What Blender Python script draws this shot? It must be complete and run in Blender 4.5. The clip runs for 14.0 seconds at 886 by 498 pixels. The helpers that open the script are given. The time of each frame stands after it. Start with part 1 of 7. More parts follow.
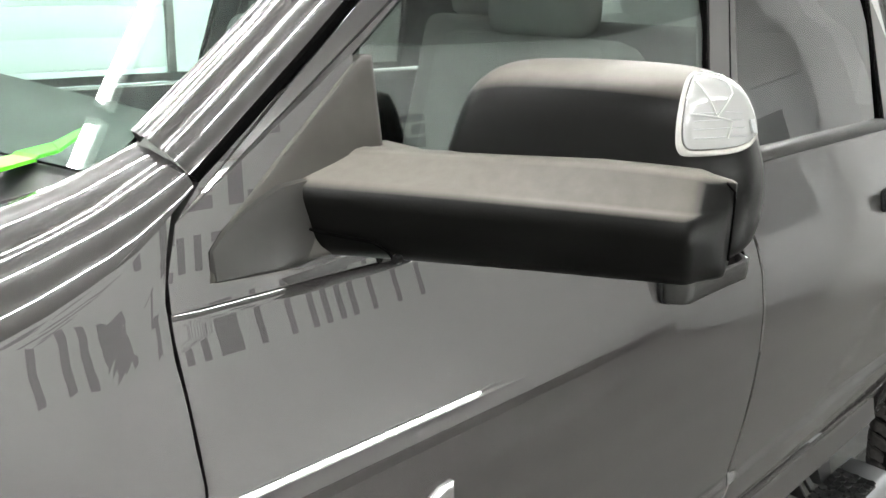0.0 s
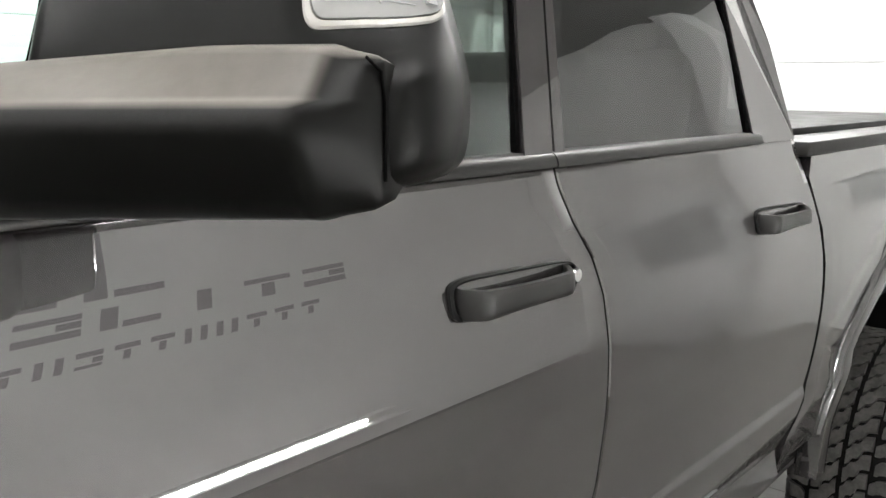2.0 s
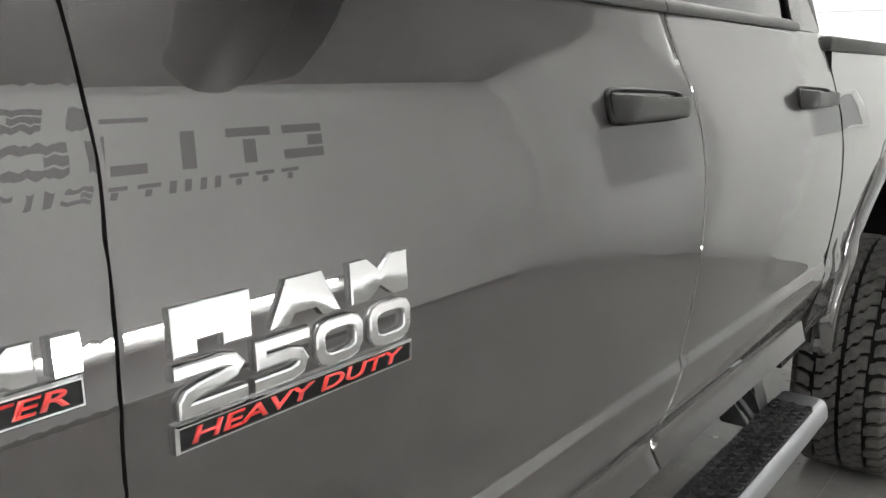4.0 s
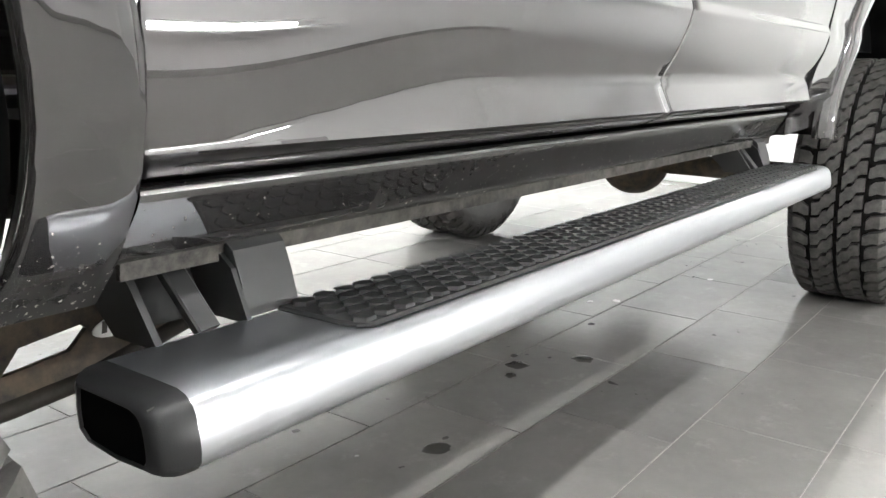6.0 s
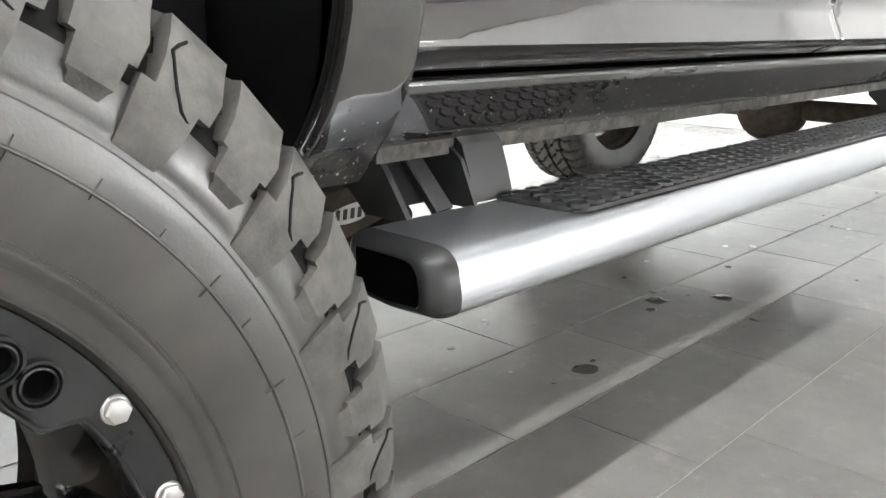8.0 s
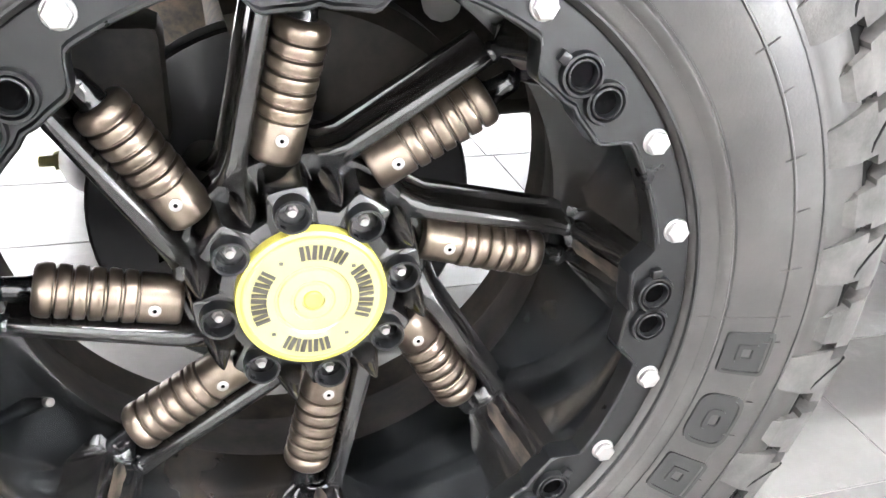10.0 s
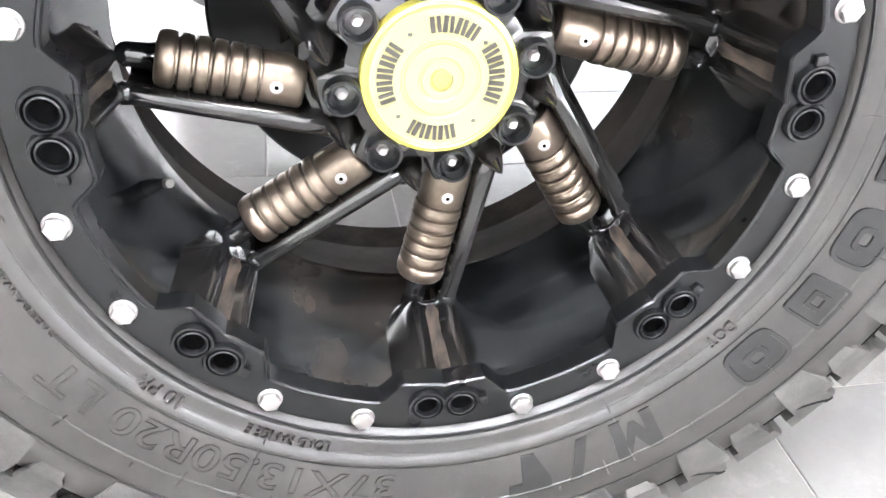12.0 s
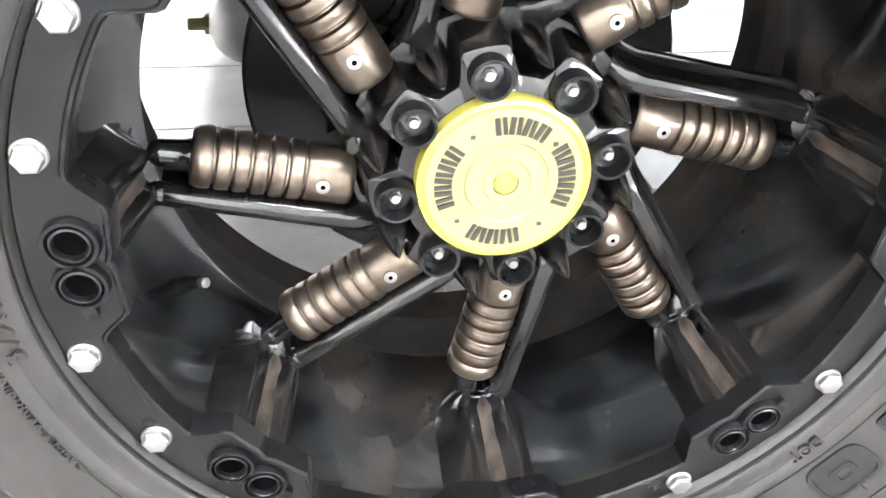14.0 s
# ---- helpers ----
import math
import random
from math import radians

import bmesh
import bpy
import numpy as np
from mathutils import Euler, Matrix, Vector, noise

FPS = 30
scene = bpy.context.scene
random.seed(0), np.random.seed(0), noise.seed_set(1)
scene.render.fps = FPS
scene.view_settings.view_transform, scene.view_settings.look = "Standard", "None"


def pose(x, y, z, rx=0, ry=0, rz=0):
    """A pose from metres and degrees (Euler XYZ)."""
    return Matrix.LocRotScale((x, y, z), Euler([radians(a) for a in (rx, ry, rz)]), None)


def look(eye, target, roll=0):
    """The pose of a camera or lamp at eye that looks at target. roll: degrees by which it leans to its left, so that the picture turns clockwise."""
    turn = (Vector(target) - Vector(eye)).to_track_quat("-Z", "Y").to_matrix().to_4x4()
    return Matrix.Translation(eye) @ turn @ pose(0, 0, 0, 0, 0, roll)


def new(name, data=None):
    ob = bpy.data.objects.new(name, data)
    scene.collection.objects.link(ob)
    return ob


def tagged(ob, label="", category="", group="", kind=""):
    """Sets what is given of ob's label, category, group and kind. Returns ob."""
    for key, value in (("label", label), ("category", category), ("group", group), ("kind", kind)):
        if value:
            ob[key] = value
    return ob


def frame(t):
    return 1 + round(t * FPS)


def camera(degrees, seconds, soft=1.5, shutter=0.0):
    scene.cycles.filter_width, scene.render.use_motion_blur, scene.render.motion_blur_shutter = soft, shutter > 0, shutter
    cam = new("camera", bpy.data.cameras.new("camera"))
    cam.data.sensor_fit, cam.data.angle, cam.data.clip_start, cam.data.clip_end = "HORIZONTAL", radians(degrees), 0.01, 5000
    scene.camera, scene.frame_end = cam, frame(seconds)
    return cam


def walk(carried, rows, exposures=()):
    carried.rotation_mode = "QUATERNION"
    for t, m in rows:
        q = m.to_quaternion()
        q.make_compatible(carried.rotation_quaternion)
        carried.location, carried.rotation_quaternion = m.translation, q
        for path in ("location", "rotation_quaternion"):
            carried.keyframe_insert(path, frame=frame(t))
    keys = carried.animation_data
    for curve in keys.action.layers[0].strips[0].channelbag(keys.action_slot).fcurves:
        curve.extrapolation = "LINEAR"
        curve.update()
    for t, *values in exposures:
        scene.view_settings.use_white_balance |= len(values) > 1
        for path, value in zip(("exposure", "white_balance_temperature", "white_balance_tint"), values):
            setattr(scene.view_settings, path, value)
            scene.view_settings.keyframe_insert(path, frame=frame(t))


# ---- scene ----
cam = camera(55.4, 14.0)
PATH = [
    (0, (0.258, -0.631, 1.94), (1.608, 0.718, 1.345), 1.6),
    (0.5, (0.44, -0.575, 1.983), (1.836, 0.745, 1.427), 1.4),
    (1, (0.536, -0.609, 1.98), (1.954, 0.719, 1.508), 1.2),
    (1.5, (0.593, -0.645, 1.883), (2.033, 0.68, 1.469), 1.1),
    (2, (0.626, -0.66, 1.755), (2.094, 0.642, 1.372), 0.6),
    (4.3, (0.226, -0.525, 1.46), (1.785, 0.652, 1.028), 0.7),
    (4.5, (0.211, -0.506, 1.395), (1.771, 0.664, 0.954), 1.0),
    (4.6, (0.206, -0.494, 1.354), (1.776, 0.665, 0.916), 0.8),
    (5, (0.171, -0.525, 1.179), (1.738, 0.635, 0.736), 1.6),
    (5.5, (0.166, -0.557, 0.977), (1.746, 0.591, 0.546), 1.2),
    (6, (0.198, -0.567, 0.864), (1.772, 0.59, 0.436), 1.1),
    (6.5, (0.207, -0.568, 0.811), (1.775, 0.6, 0.386), 1.2),
    (7, (0.202, -0.577, 0.792), (1.762, 0.599, 0.365), 1.2),
    (7.5, (0.146, -0.564, 0.805), (1.693, 0.622, 0.356), 1.4),
    (8, (0.026, -0.552, 0.811), (1.426, 0.777, 0.289), 0.7),
    (8.3, (-0.007, -0.551, 0.798), (1.207, 0.937, 0.239), -0.8),
    (8.5, (-0.022, -0.54, 0.8), (1.087, 1.001, 0.169), 0.1),
    (8.6, (-0.028, -0.541, 0.797), (1.018, 1.034, 0.144), 0.1),
    (8.9, (-0.047, -0.547, 0.797), (0.861, 1.08, 0.071), 0.4),
    (9, (-0.051, -0.546, 0.805), (0.8, 1.091, 0.033), 0.7),
    (9.1, (-0.063, -0.546, 0.801), (0.761, 1.106, 0.031), 0.2),
    (9.2, (-0.063, -0.553, 0.807), (0.691, 1.112, -0.004), 0.6),
    (11.3, (-0.099, -0.578, 0.697), (0.335, 1.096, -0.307), 3.6),
    (11.5, (-0.103, -0.579, 0.688), (0.307, 1.083, -0.347), 3.5),
    (12, (-0.101, -0.584, 0.673), (0.224, 1.066, -0.41), 2.4),
    (12.5, (-0.106, -0.595, 0.668), (0.168, 1.048, -0.44), 1.5),
    (13, (-0.108, -0.586, 0.661), (0.16, 1.055, -0.45), 1.6),
    (13.5, (-0.117, -0.568, 0.692), (0.134, 1.079, -0.413), 1.4),
    (14, (-0.112, -0.487, 0.715), (0.158, 1.148, -0.405), 1.9),
]
walk(cam, [(t, look(eye, target, roll)) for t, eye, target, roll in PATH], [(0, 0.49, 6450, 7), (0.5, 0.38, 6450, 7), (1.0, 0.24, 6450, 9), (1.5, 0.21, 6500, 10), (2.0, 0.36, 6500, 10), (4.5, 0.43, 6450, 9), (5.0, 0.80, 6450, 10), (5.5, 1.43, 6450, 10), (6.0, 1.31, 6400, 10), (6.5, 1.24, 6350, 10), (7.5, 1.25, 6350, 10), (8.0, 1.44, 6350, 10), (8.5, 1.97, 6300, 11), (9.0, 2.36, 6250, 12), (11.5, 2.67, 6090, 14), (12.5, 2.64, 6090, 14), (13.5, 2.74, 6090, 14), (14.0, 2.50, 6120, 13)])
# ---------------------------------------------------------------- world and light
world = bpy.data.worlds.new("world")
scene.world = world
world.use_nodes = True
world.node_tree.nodes["Background"].inputs[0].default_value = (0.9, 0.95, 1.0, 1)
world.node_tree.nodes["Background"].inputs[1].default_value = 0.05
scene.view_settings.exposure = 0.0
TUBE_POWER = 96.0


# ---------------------------------------------------------------- materials
def mat(name, color, rough=0.5, metal=0.0, coat=0.0, coat_rough=0.03, spec=0.5, emit=0.0):
    m = bpy.data.materials.new(name)
    m.use_nodes = True
    b = m.node_tree.nodes["Principled BSDF"]
    b.inputs["Base Color"].default_value = (*color, 1)
    b.inputs["Roughness"].default_value = rough
    b.inputs["Metallic"].default_value = metal
    b.inputs["Coat Weight"].default_value = coat
    b.inputs["Coat Roughness"].default_value = coat_rough
    b.inputs["Specular IOR Level"].default_value = spec
    if emit:
        b.inputs["Emission Color"].default_value = (*color, 1)
        b.inputs["Emission Strength"].default_value = emit
    return m


def nodes(m):
    return m.node_tree.nodes, m.node_tree.links, m.node_tree.nodes["Principled BSDF"]


def coords(m, scale=(1, 1, 1), kind="Object"):
    n, l, b = nodes(m)
    tc = n.new("ShaderNodeTexCoord")
    mp = n.new("ShaderNodeMapping")
    mp.inputs["Scale"].default_value = scale
    l.new(tc.outputs[kind], mp.inputs["Vector"])
    return mp.outputs["Vector"]


def noise_tex(m, vec, scale, detail=4.0, rough=0.55):
    n, l, b = nodes(m)
    t = n.new("ShaderNodeTexNoise")
    t.inputs["Scale"].default_value = scale
    t.inputs["Detail"].default_value = detail
    t.inputs["Roughness"].default_value = rough
    l.new(vec, t.inputs["Vector"])
    return t.outputs["Fac"]


def ramp(m, fac, stops):
    n, l, b = nodes(m)
    r = n.new("ShaderNodeValToRGB")
    e = r.color_ramp.elements
    while len(e) < len(stops):
        e.new(0.5)
    for k, (pos, col) in zip(e, stops):
        k.position = pos
        k.color = (*col, 1) if len(col) == 3 else col
    l.new(fac, r.inputs["Fac"])
    return r.outputs["Color"]


def mix(m, fac, a, b, blend="MIX"):
    n, l, p = nodes(m)
    x = n.new("ShaderNodeMix")
    x.data_type, x.blend_type = "RGBA", blend
    for k, v in ((0, fac), (6, a), (7, b)):
        if isinstance(v, (int, float)):
            x.inputs[k].default_value = v
        elif isinstance(v, tuple):
            x.inputs[k].default_value = (*v, 1)
        else:
            l.new(v, x.inputs[k])
    return x.outputs[2]


def maths(m, op, a, b=0.0):
    n, l, p = nodes(m)
    x = n.new("ShaderNodeMath")
    x.operation = op
    for k, v in ((0, a), (1, b)):
        if isinstance(v, (int, float)):
            x.inputs[k].default_value = v
        else:
            l.new(v, x.inputs[k])
    return x.outputs[0]


def bump(m, height, strength=0.2, distance=0.002):
    n, l, b = nodes(m)
    x = n.new("ShaderNodeBump")
    x.inputs["Strength"].default_value = strength
    x.inputs["Distance"].default_value = distance
    l.new(height, x.inputs["Height"])
    l.new(x.outputs["Normal"], b.inputs["Normal"])


def plug(m, out, name):
    n, l, b = nodes(m)
    l.new(out, b.inputs[name])


GREY = [(0.35, (0.0, 0.0, 0.0)), (0.65, (1.0, 1.0, 1.0))]

# metallic grey paint: flakes, clear coat, a faint haze of dust
M_PAINT = mat("grey_metallic_paint", (0.06, 0.056, 0.054), 0.38, 0.40, 1.0, 0.0, spec=0.2)
M_PAINT.node_tree.nodes["Principled BSDF"].inputs["Coat IOR"].default_value = 2.0
v = coords(M_PAINT)
flake = noise_tex(M_PAINT, v, 1800, 1)
plug(M_PAINT, mix(M_PAINT, flake, (0.020, 0.0178, 0.0180), (0.038, 0.0338, 0.0338)), "Base Color")
haze = noise_tex(M_PAINT, v, 5, 5)
plug(M_PAINT, ramp(M_PAINT, haze, [(0.3, (0.0, 0.0, 0.0)), (0.8, (0.004, 0.004, 0.004))]), "Coat Roughness")

# the same paint low on the truck, spotted with dried mud
M_DIRTY = mat("mud_spotted_paint", (0.06, 0.057, 0.054), 0.36, 0.25, 0.9, 0.02, spec=0.1)
M_DIRTY.node_tree.nodes["Principled BSDF"].inputs["Coat IOR"].default_value = 2.0
n_, l_, b_ = nodes(M_DIRTY)
v = coords(M_DIRTY)
place = n_.new("ShaderNodeNewGeometry").outputs["Position"]
axes = n_.new("ShaderNodeSeparateXYZ")
l_.new(place, axes.inputs[0])
# the splashes come up from the road, so they thin out with height
splash = n_.new("ShaderNodeMapRange")
splash.inputs["From Min"].default_value, splash.inputs["From Max"].default_value = 0.66, 0.86
splash.inputs["To Min"].default_value, splash.inputs["To Max"].default_value = 0.085, -0.10
l_.new(axes.outputs["Z"], splash.inputs["Value"])
fine = maths(M_DIRTY, "ADD", noise_tex(M_DIRTY, coords(M_DIRTY, (1, 1, 0.8)), 190, 3, 0.55), splash.outputs[0])
spots = ramp(M_DIRTY, fine, [(0.715, (0, 0, 0)), (0.765, (1, 1, 1))])
film = ramp(M_DIRTY, maths(M_DIRTY, "ADD", noise_tex(M_DIRTY, v, 26, 5, 0.6), splash.outputs[0]), [(0.46, (0, 0, 0)), (0.80, (1, 1, 1))])
plug(M_DIRTY, mix(M_DIRTY, maths(M_DIRTY, "MULTIPLY", spots, 0.75), mix(M_DIRTY, maths(M_DIRTY, "MULTIPLY", film, 0.05), (0.022, 0.0203, 0.0200), (0.17, 0.16, 0.145)), (0.42, 0.40, 0.36)), "Base Color")
plug(M_DIRTY, maths(M_DIRTY, "MULTIPLY", maths(M_DIRTY, "SUBTRACT", 1.0, spots), 0.9), "Coat Weight")
plug(M_DIRTY, maths(M_DIRTY, "MULTIPLY", maths(M_DIRTY, "SUBTRACT", 1.0, spots), 0.25), "Metallic")


# mud dried on the sill's lower flange
M_MUD = mat("dried_mud", (0.10, 0.092, 0.08), 0.7, spec=0.25)
v = coords(M_MUD)
plug(M_MUD, mix(M_MUD, ramp(M_MUD, noise_tex(M_MUD, v, 38, 7, 0.7), GREY), (0.020, 0.019, 0.018), (0.080, 0.074, 0.066)), "Base Color")
plug(M_MUD, ramp(M_MUD, noise_tex(M_MUD, v, 22, 5), [(0.3, (0.4, 0.4, 0.4)), (0.7, (0.85, 0.85, 0.85))]), "Roughness")
bump(M_MUD, noise_tex(M_MUD, v, 120, 5, 0.7), 0.3, 0.002)


def plastic(name, color, rough, grain=900, strength=0.25, spec=0.28):
    m = mat(name, color, rough, spec=spec)
    v = coords(m)
    bump(m, noise_tex(m, v, grain, 2), strength, 0.0006)
    f = ramp(m, noise_tex(m, v, 9, 5), GREY)
    plug(m, mix(m, f, tuple(c * 0.85 for c in color), tuple(c * 1.2 + 0.004 for c in color)), "Base Color")
    plug(m, maths(m, "ADD", maths(m, "MULTIPLY", f, 0.1), rough - 0.05), "Roughness")
    return m


M_TRIM = plastic("grained_black_plastic", (0.014, 0.0135, 0.013), 0.33, 1100, 0.3)
# the mirror's brown dust film also paints in the light on its upward faces
M_DUSTY_LIT = mat("dusty_grained_plastic", (0.010, 0.0097, 0.0093), 0.34, spec=0.11)
n_, l_, b_ = nodes(M_DUSTY_LIT)
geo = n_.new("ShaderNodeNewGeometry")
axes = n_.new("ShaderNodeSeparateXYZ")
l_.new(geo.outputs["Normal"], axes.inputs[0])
v = coords(M_DUSTY_LIT)
# mask by upward normal: pale on top, near black on the sides
lit_top = ramp(M_DUSTY_LIT, axes.outputs["Z"], [(0.60, (0, 0, 0)), (0.93, (1, 1, 1))])
patch = ramp(M_DUSTY_LIT, noise_tex(M_DUSTY_LIT, v, 60, 5, 0.6), [(0.25, (0.72, 0.72, 0.72)), (0.75, (0.88, 0.88, 0.88))])
dust = mix(M_DUSTY_LIT, 1.0, lit_top, patch, "MULTIPLY")
plug(M_DUSTY_LIT, mix(M_DUSTY_LIT, dust, (0.0030, 0.0029, 0.0027), (0.150, 0.138, 0.123)), "Base Color")
plug(M_DUSTY_LIT, ramp(M_DUSTY_LIT, dust, [(0.0, (0.34, 0.34, 0.34)), (1.0, (0.42, 0.42, 0.42))]), "Roughness")
bump(M_DUSTY_LIT, noise_tex(M_DUSTY_LIT, v, 1100, 2), 0.15, 0.0005)
M_SAIL = plastic("dust_filmed_grained_plastic", (0.046, 0.043, 0.038), 0.40, 1100, 0.2, 0.3)
M_FOOT = plastic("grained_grey_black_plastic", (0.022, 0.021, 0.0195), 0.36, 1100, 0.2, 0.3)
M_BLACK = plastic("satin_black_plastic", (0.004, 0.004, 0.0042), 0.36, 900, 0.25, 0.08)
M_CAP = plastic("scuffed_black_plastic", (0.010, 0.010, 0.0104), 0.33, 700, 0.2, 0.28)
M_STEP = plastic("satin_black_steel", (0.013, 0.0132, 0.0135), 0.34, 500, 0.12, 0.4)
M_PAD = plastic("dusty_black_rubber", (0.012, 0.0123, 0.0126), 0.36, 600, 0.2, 0.30)
M_WELL = plastic("wheel_well_liner", (0.003, 0.003, 0.003), 0.7, spec=0.03)
M_GAP = mat("dark_gap", (0.002, 0.002, 0.002), 0.9, spec=0.0)
M_WHEEL = mat("gloss_black_wheel", (0.008, 0.0085, 0.009), 0.16, 0.0, 0.0, 0.08, spec=0.8)
v = coords(M_WHEEL)
plug(M_WHEEL, ramp(M_WHEEL, noise_tex(M_WHEEL, v, 22, 6, 0.65), [(0.3, (0.08, 0.08, 0.08)), (0.75, (0.22, 0.22, 0.22))]), "Roughness")
plug(M_WHEEL, mix(M_WHEEL, ramp(M_WHEEL, noise_tex(M_WHEEL, v, 11, 5), GREY), (0.0035, 0.0036, 0.0038), (0.014, 0.0130, 0.012)), "Base Color")
# the open face of the rim: gloss black under blotches of dried water and brown dirt
M_RIM = mat("water_marked_rim", (0.01, 0.011, 0.012), 0.2, 0.0, 0.0, 0.10, spec=0.75)
v = coords(M_RIM)
blot = ramp(M_RIM, noise_tex(M_RIM, v, 14, 6, 0.55), [(0.40, (0, 0, 0)), (0.74, (1, 1, 1))])
brown = ramp(M_RIM, noise_tex(M_RIM, coords(M_RIM, (1, 0.6, 1)), 7, 6, 0.7), [(0.54, (0, 0, 0)), (0.78, (0.6, 0.6, 0.6))])
plug(M_RIM, mix(M_RIM, brown, mix(M_RIM, blot, (0.0035, 0.0038, 0.0040), (0.031, 0.033, 0.0335)), (0.072, 0.049, 0.033)), "Base Color")
plug(M_RIM, ramp(M_RIM, noise_tex(M_RIM, v, 24, 6, 0.6), [(0.25, (0.05, 0.05, 0.05)), (0.80, (0.20, 0.20, 0.20))]), "Roughness")
# broken brown streak along the hollow of a column
M_STREAK = mat("brown_water_streak", (0.05, 0.04, 0.03), 0.4, spec=0.5)
v = coords(M_STREAK, (1, 0.22, 1))
plug(M_STREAK, mix(M_STREAK, ramp(M_STREAK, noise_tex(M_STREAK, v, 90, 6, 0.7), [(0.40, (0, 0, 0)), (0.62, (1, 1, 1))]), (0.005, 0.005, 0.005), (0.075, 0.058, 0.044)), "Base Color")
M_BARREL = mat("dusty_wheel_barrel", (0.05, 0.045, 0.04), 0.7, spec=0.08)
v = coords(M_BARREL)
plug(M_BARREL, mix(M_BARREL, ramp(M_BARREL, noise_tex(M_BARREL, v, 16, 7, 0.7), GREY), (0.005, 0.0042, 0.0035), (0.030, 0.022, 0.016)), "Base Color")
M_RING = mat("satin_black_ring", (0.0045, 0.0048, 0.0052), 0.30, 0.0, 0.0, 0.25, spec=0.45)
v = coords(M_RING)
bump(M_RING, noise_tex(M_RING, v, 700, 2), 0.08, 0.0005)
plug(M_RING, ramp(M_RING, noise_tex(M_RING, v, 30, 5), [(0.3, (0.26, 0.26, 0.26)), (0.7, (0.36, 0.36, 0.36))]), "Roughness")
M_RUBBER = mat("tyre_rubber", (0.030, 0.030, 0.030), 0.55, spec=0.85)
v = coords(M_RUBBER)
plug(M_RUBBER, mix(M_RUBBER, ramp(M_RUBBER, noise_tex(M_RUBBER, v, 20, 6, 0.65), GREY), (0.0125, 0.0112, 0.0100), (0.028, 0.0252, 0.0225)), "Base Color")
plug(M_RUBBER, ramp(M_RUBBER, noise_tex(M_RUBBER, v, 9, 4), [(0.3, (0.36, 0.36, 0.36)), (0.7, (0.46, 0.46, 0.46))]), "Roughness")
bump(M_RUBBER, noise_tex(M_RUBBER, v, 420, 3), 0.15, 0.0008)
M_TREAD = mat("dusty_tread_rubber", (0.05, 0.048, 0.044), 0.7)
v = coords(M_TREAD)
plug(M_TREAD, mix(M_TREAD, ramp(M_TREAD, noise_tex(M_TREAD, v, 26, 6, 0.7), GREY), (0.030, 0.0285, 0.0265), (0.075, 0.071, 0.066)), "Base Color")
bump(M_TREAD, noise_tex(M_TREAD, v, 500, 3), 0.25, 0.001)
M_LETTER = mat("raised_tyre_rubber", (0.012, 0.012, 0.012), 0.38)
v = coords(M_LETTER)
plug(M_LETTER, mix(M_LETTER, noise_tex(M_LETTER, v, 40, 4), (0.008, 0.008, 0.008), (0.017, 0.017, 0.0165)), "Base Color")
# near-black rubber colour that paints the shade in grooves and cuts
M_GROOVE_SHADE = mat("dark_groove_rubber", (0.006, 0.006, 0.006), 0.8, spec=0.1)
plug(M_GROOVE_SHADE, mix(M_GROOVE_SHADE, noise_tex(M_GROOVE_SHADE, coords(M_GROOVE_SHADE), 30, 5), (0.003, 0.003, 0.003), (0.011, 0.0105, 0.010)), "Base Color")
M_CHROME = mat("chrome", (0.82, 0.83, 0.84), 0.06, 1.0)
M_BOLT = mat("zinc_bolt", (0.50, 0.49, 0.48), 0.38, 1.0)
M_ALU = mat("brushed_aluminium", (0.80, 0.80, 0.81), 0.30, 1.0)
v = coords(M_ALU, (1.2, 60, 60))
brush = noise_tex(M_ALU, v, 14, 5, 0.6)
bump(M_ALU, brush, 0.02, 0.0004)
v2 = coords(M_ALU)
plug(M_ALU, mix(M_ALU, ramp(M_ALU, noise_tex(M_ALU, v2, 3, 3, 0.5), GREY), (0.545, 0.557, 0.588), (0.575, 0.588, 0.618)), "Base Color")
M_BRONZE = mat("bronze_anodised_metal", (0.30, 0.225, 0.155), 0.30, 0.9)
v = coords(M_BRONZE)
plug(M_BRONZE, mix(M_BRONZE, ramp(M_BRONZE, noise_tex(M_BRONZE, v, 60, 4), GREY), (0.150, 0.122, 0.095), (0.215, 0.176, 0.138)), "Base Color")
M_GOLD = mat("yellow_brass_cap", (0.60, 0.53, 0.10), 0.26, 0.45, 0.5, 0.1)
M_GOLDW = mat("pale_brass_cap", (0.37, 0.345, 0.165), 0.22, 0.35, 0.5, 0.1)
M_INK = mat("dark_lettering", (0.03, 0.027, 0.02), 0.5)
M_RED = mat("red_enamel", (0.62, 0.03, 0.025), 0.3, 0.0, 0.6)
M_RUST = mat("rusty_steel", (0.12, 0.09, 0.06), 0.75, 0.2)
v = coords(M_RUST)
plug(M_RUST, mix(M_RUST, ramp(M_RUST, noise_tex(M_RUST, v, 24, 8, 0.7), GREY), (0.024, 0.023, 0.022), (0.105, 0.078, 0.052)), "Base Color")
M_STEEL = mat("dull_steel", (0.13, 0.125, 0.118), 0.45, 0.7)
plug(M_STEEL, mix(M_STEEL, noise_tex(M_STEEL, coords(M_STEEL), 18, 7, 0.7), (0.06, 0.056, 0.052), (0.20, 0.19, 0.175)), "Base Color")
M_FRAME = mat("black_frame_steel", (0.030, 0.029, 0.028), 0.55, spec=0.15)
v = coords(M_FRAME)
plug(M_FRAME, mix(M_FRAME, ramp(M_FRAME, noise_tex(M_FRAME, v, 12, 7, 0.65), GREY), (0.006, 0.006, 0.006), (0.036, 0.031, 0.025)), "Base Color")
M_DISC = mat("black_painted_steel", (0.006, 0.006, 0.0065), 0.32, spec=0.35)
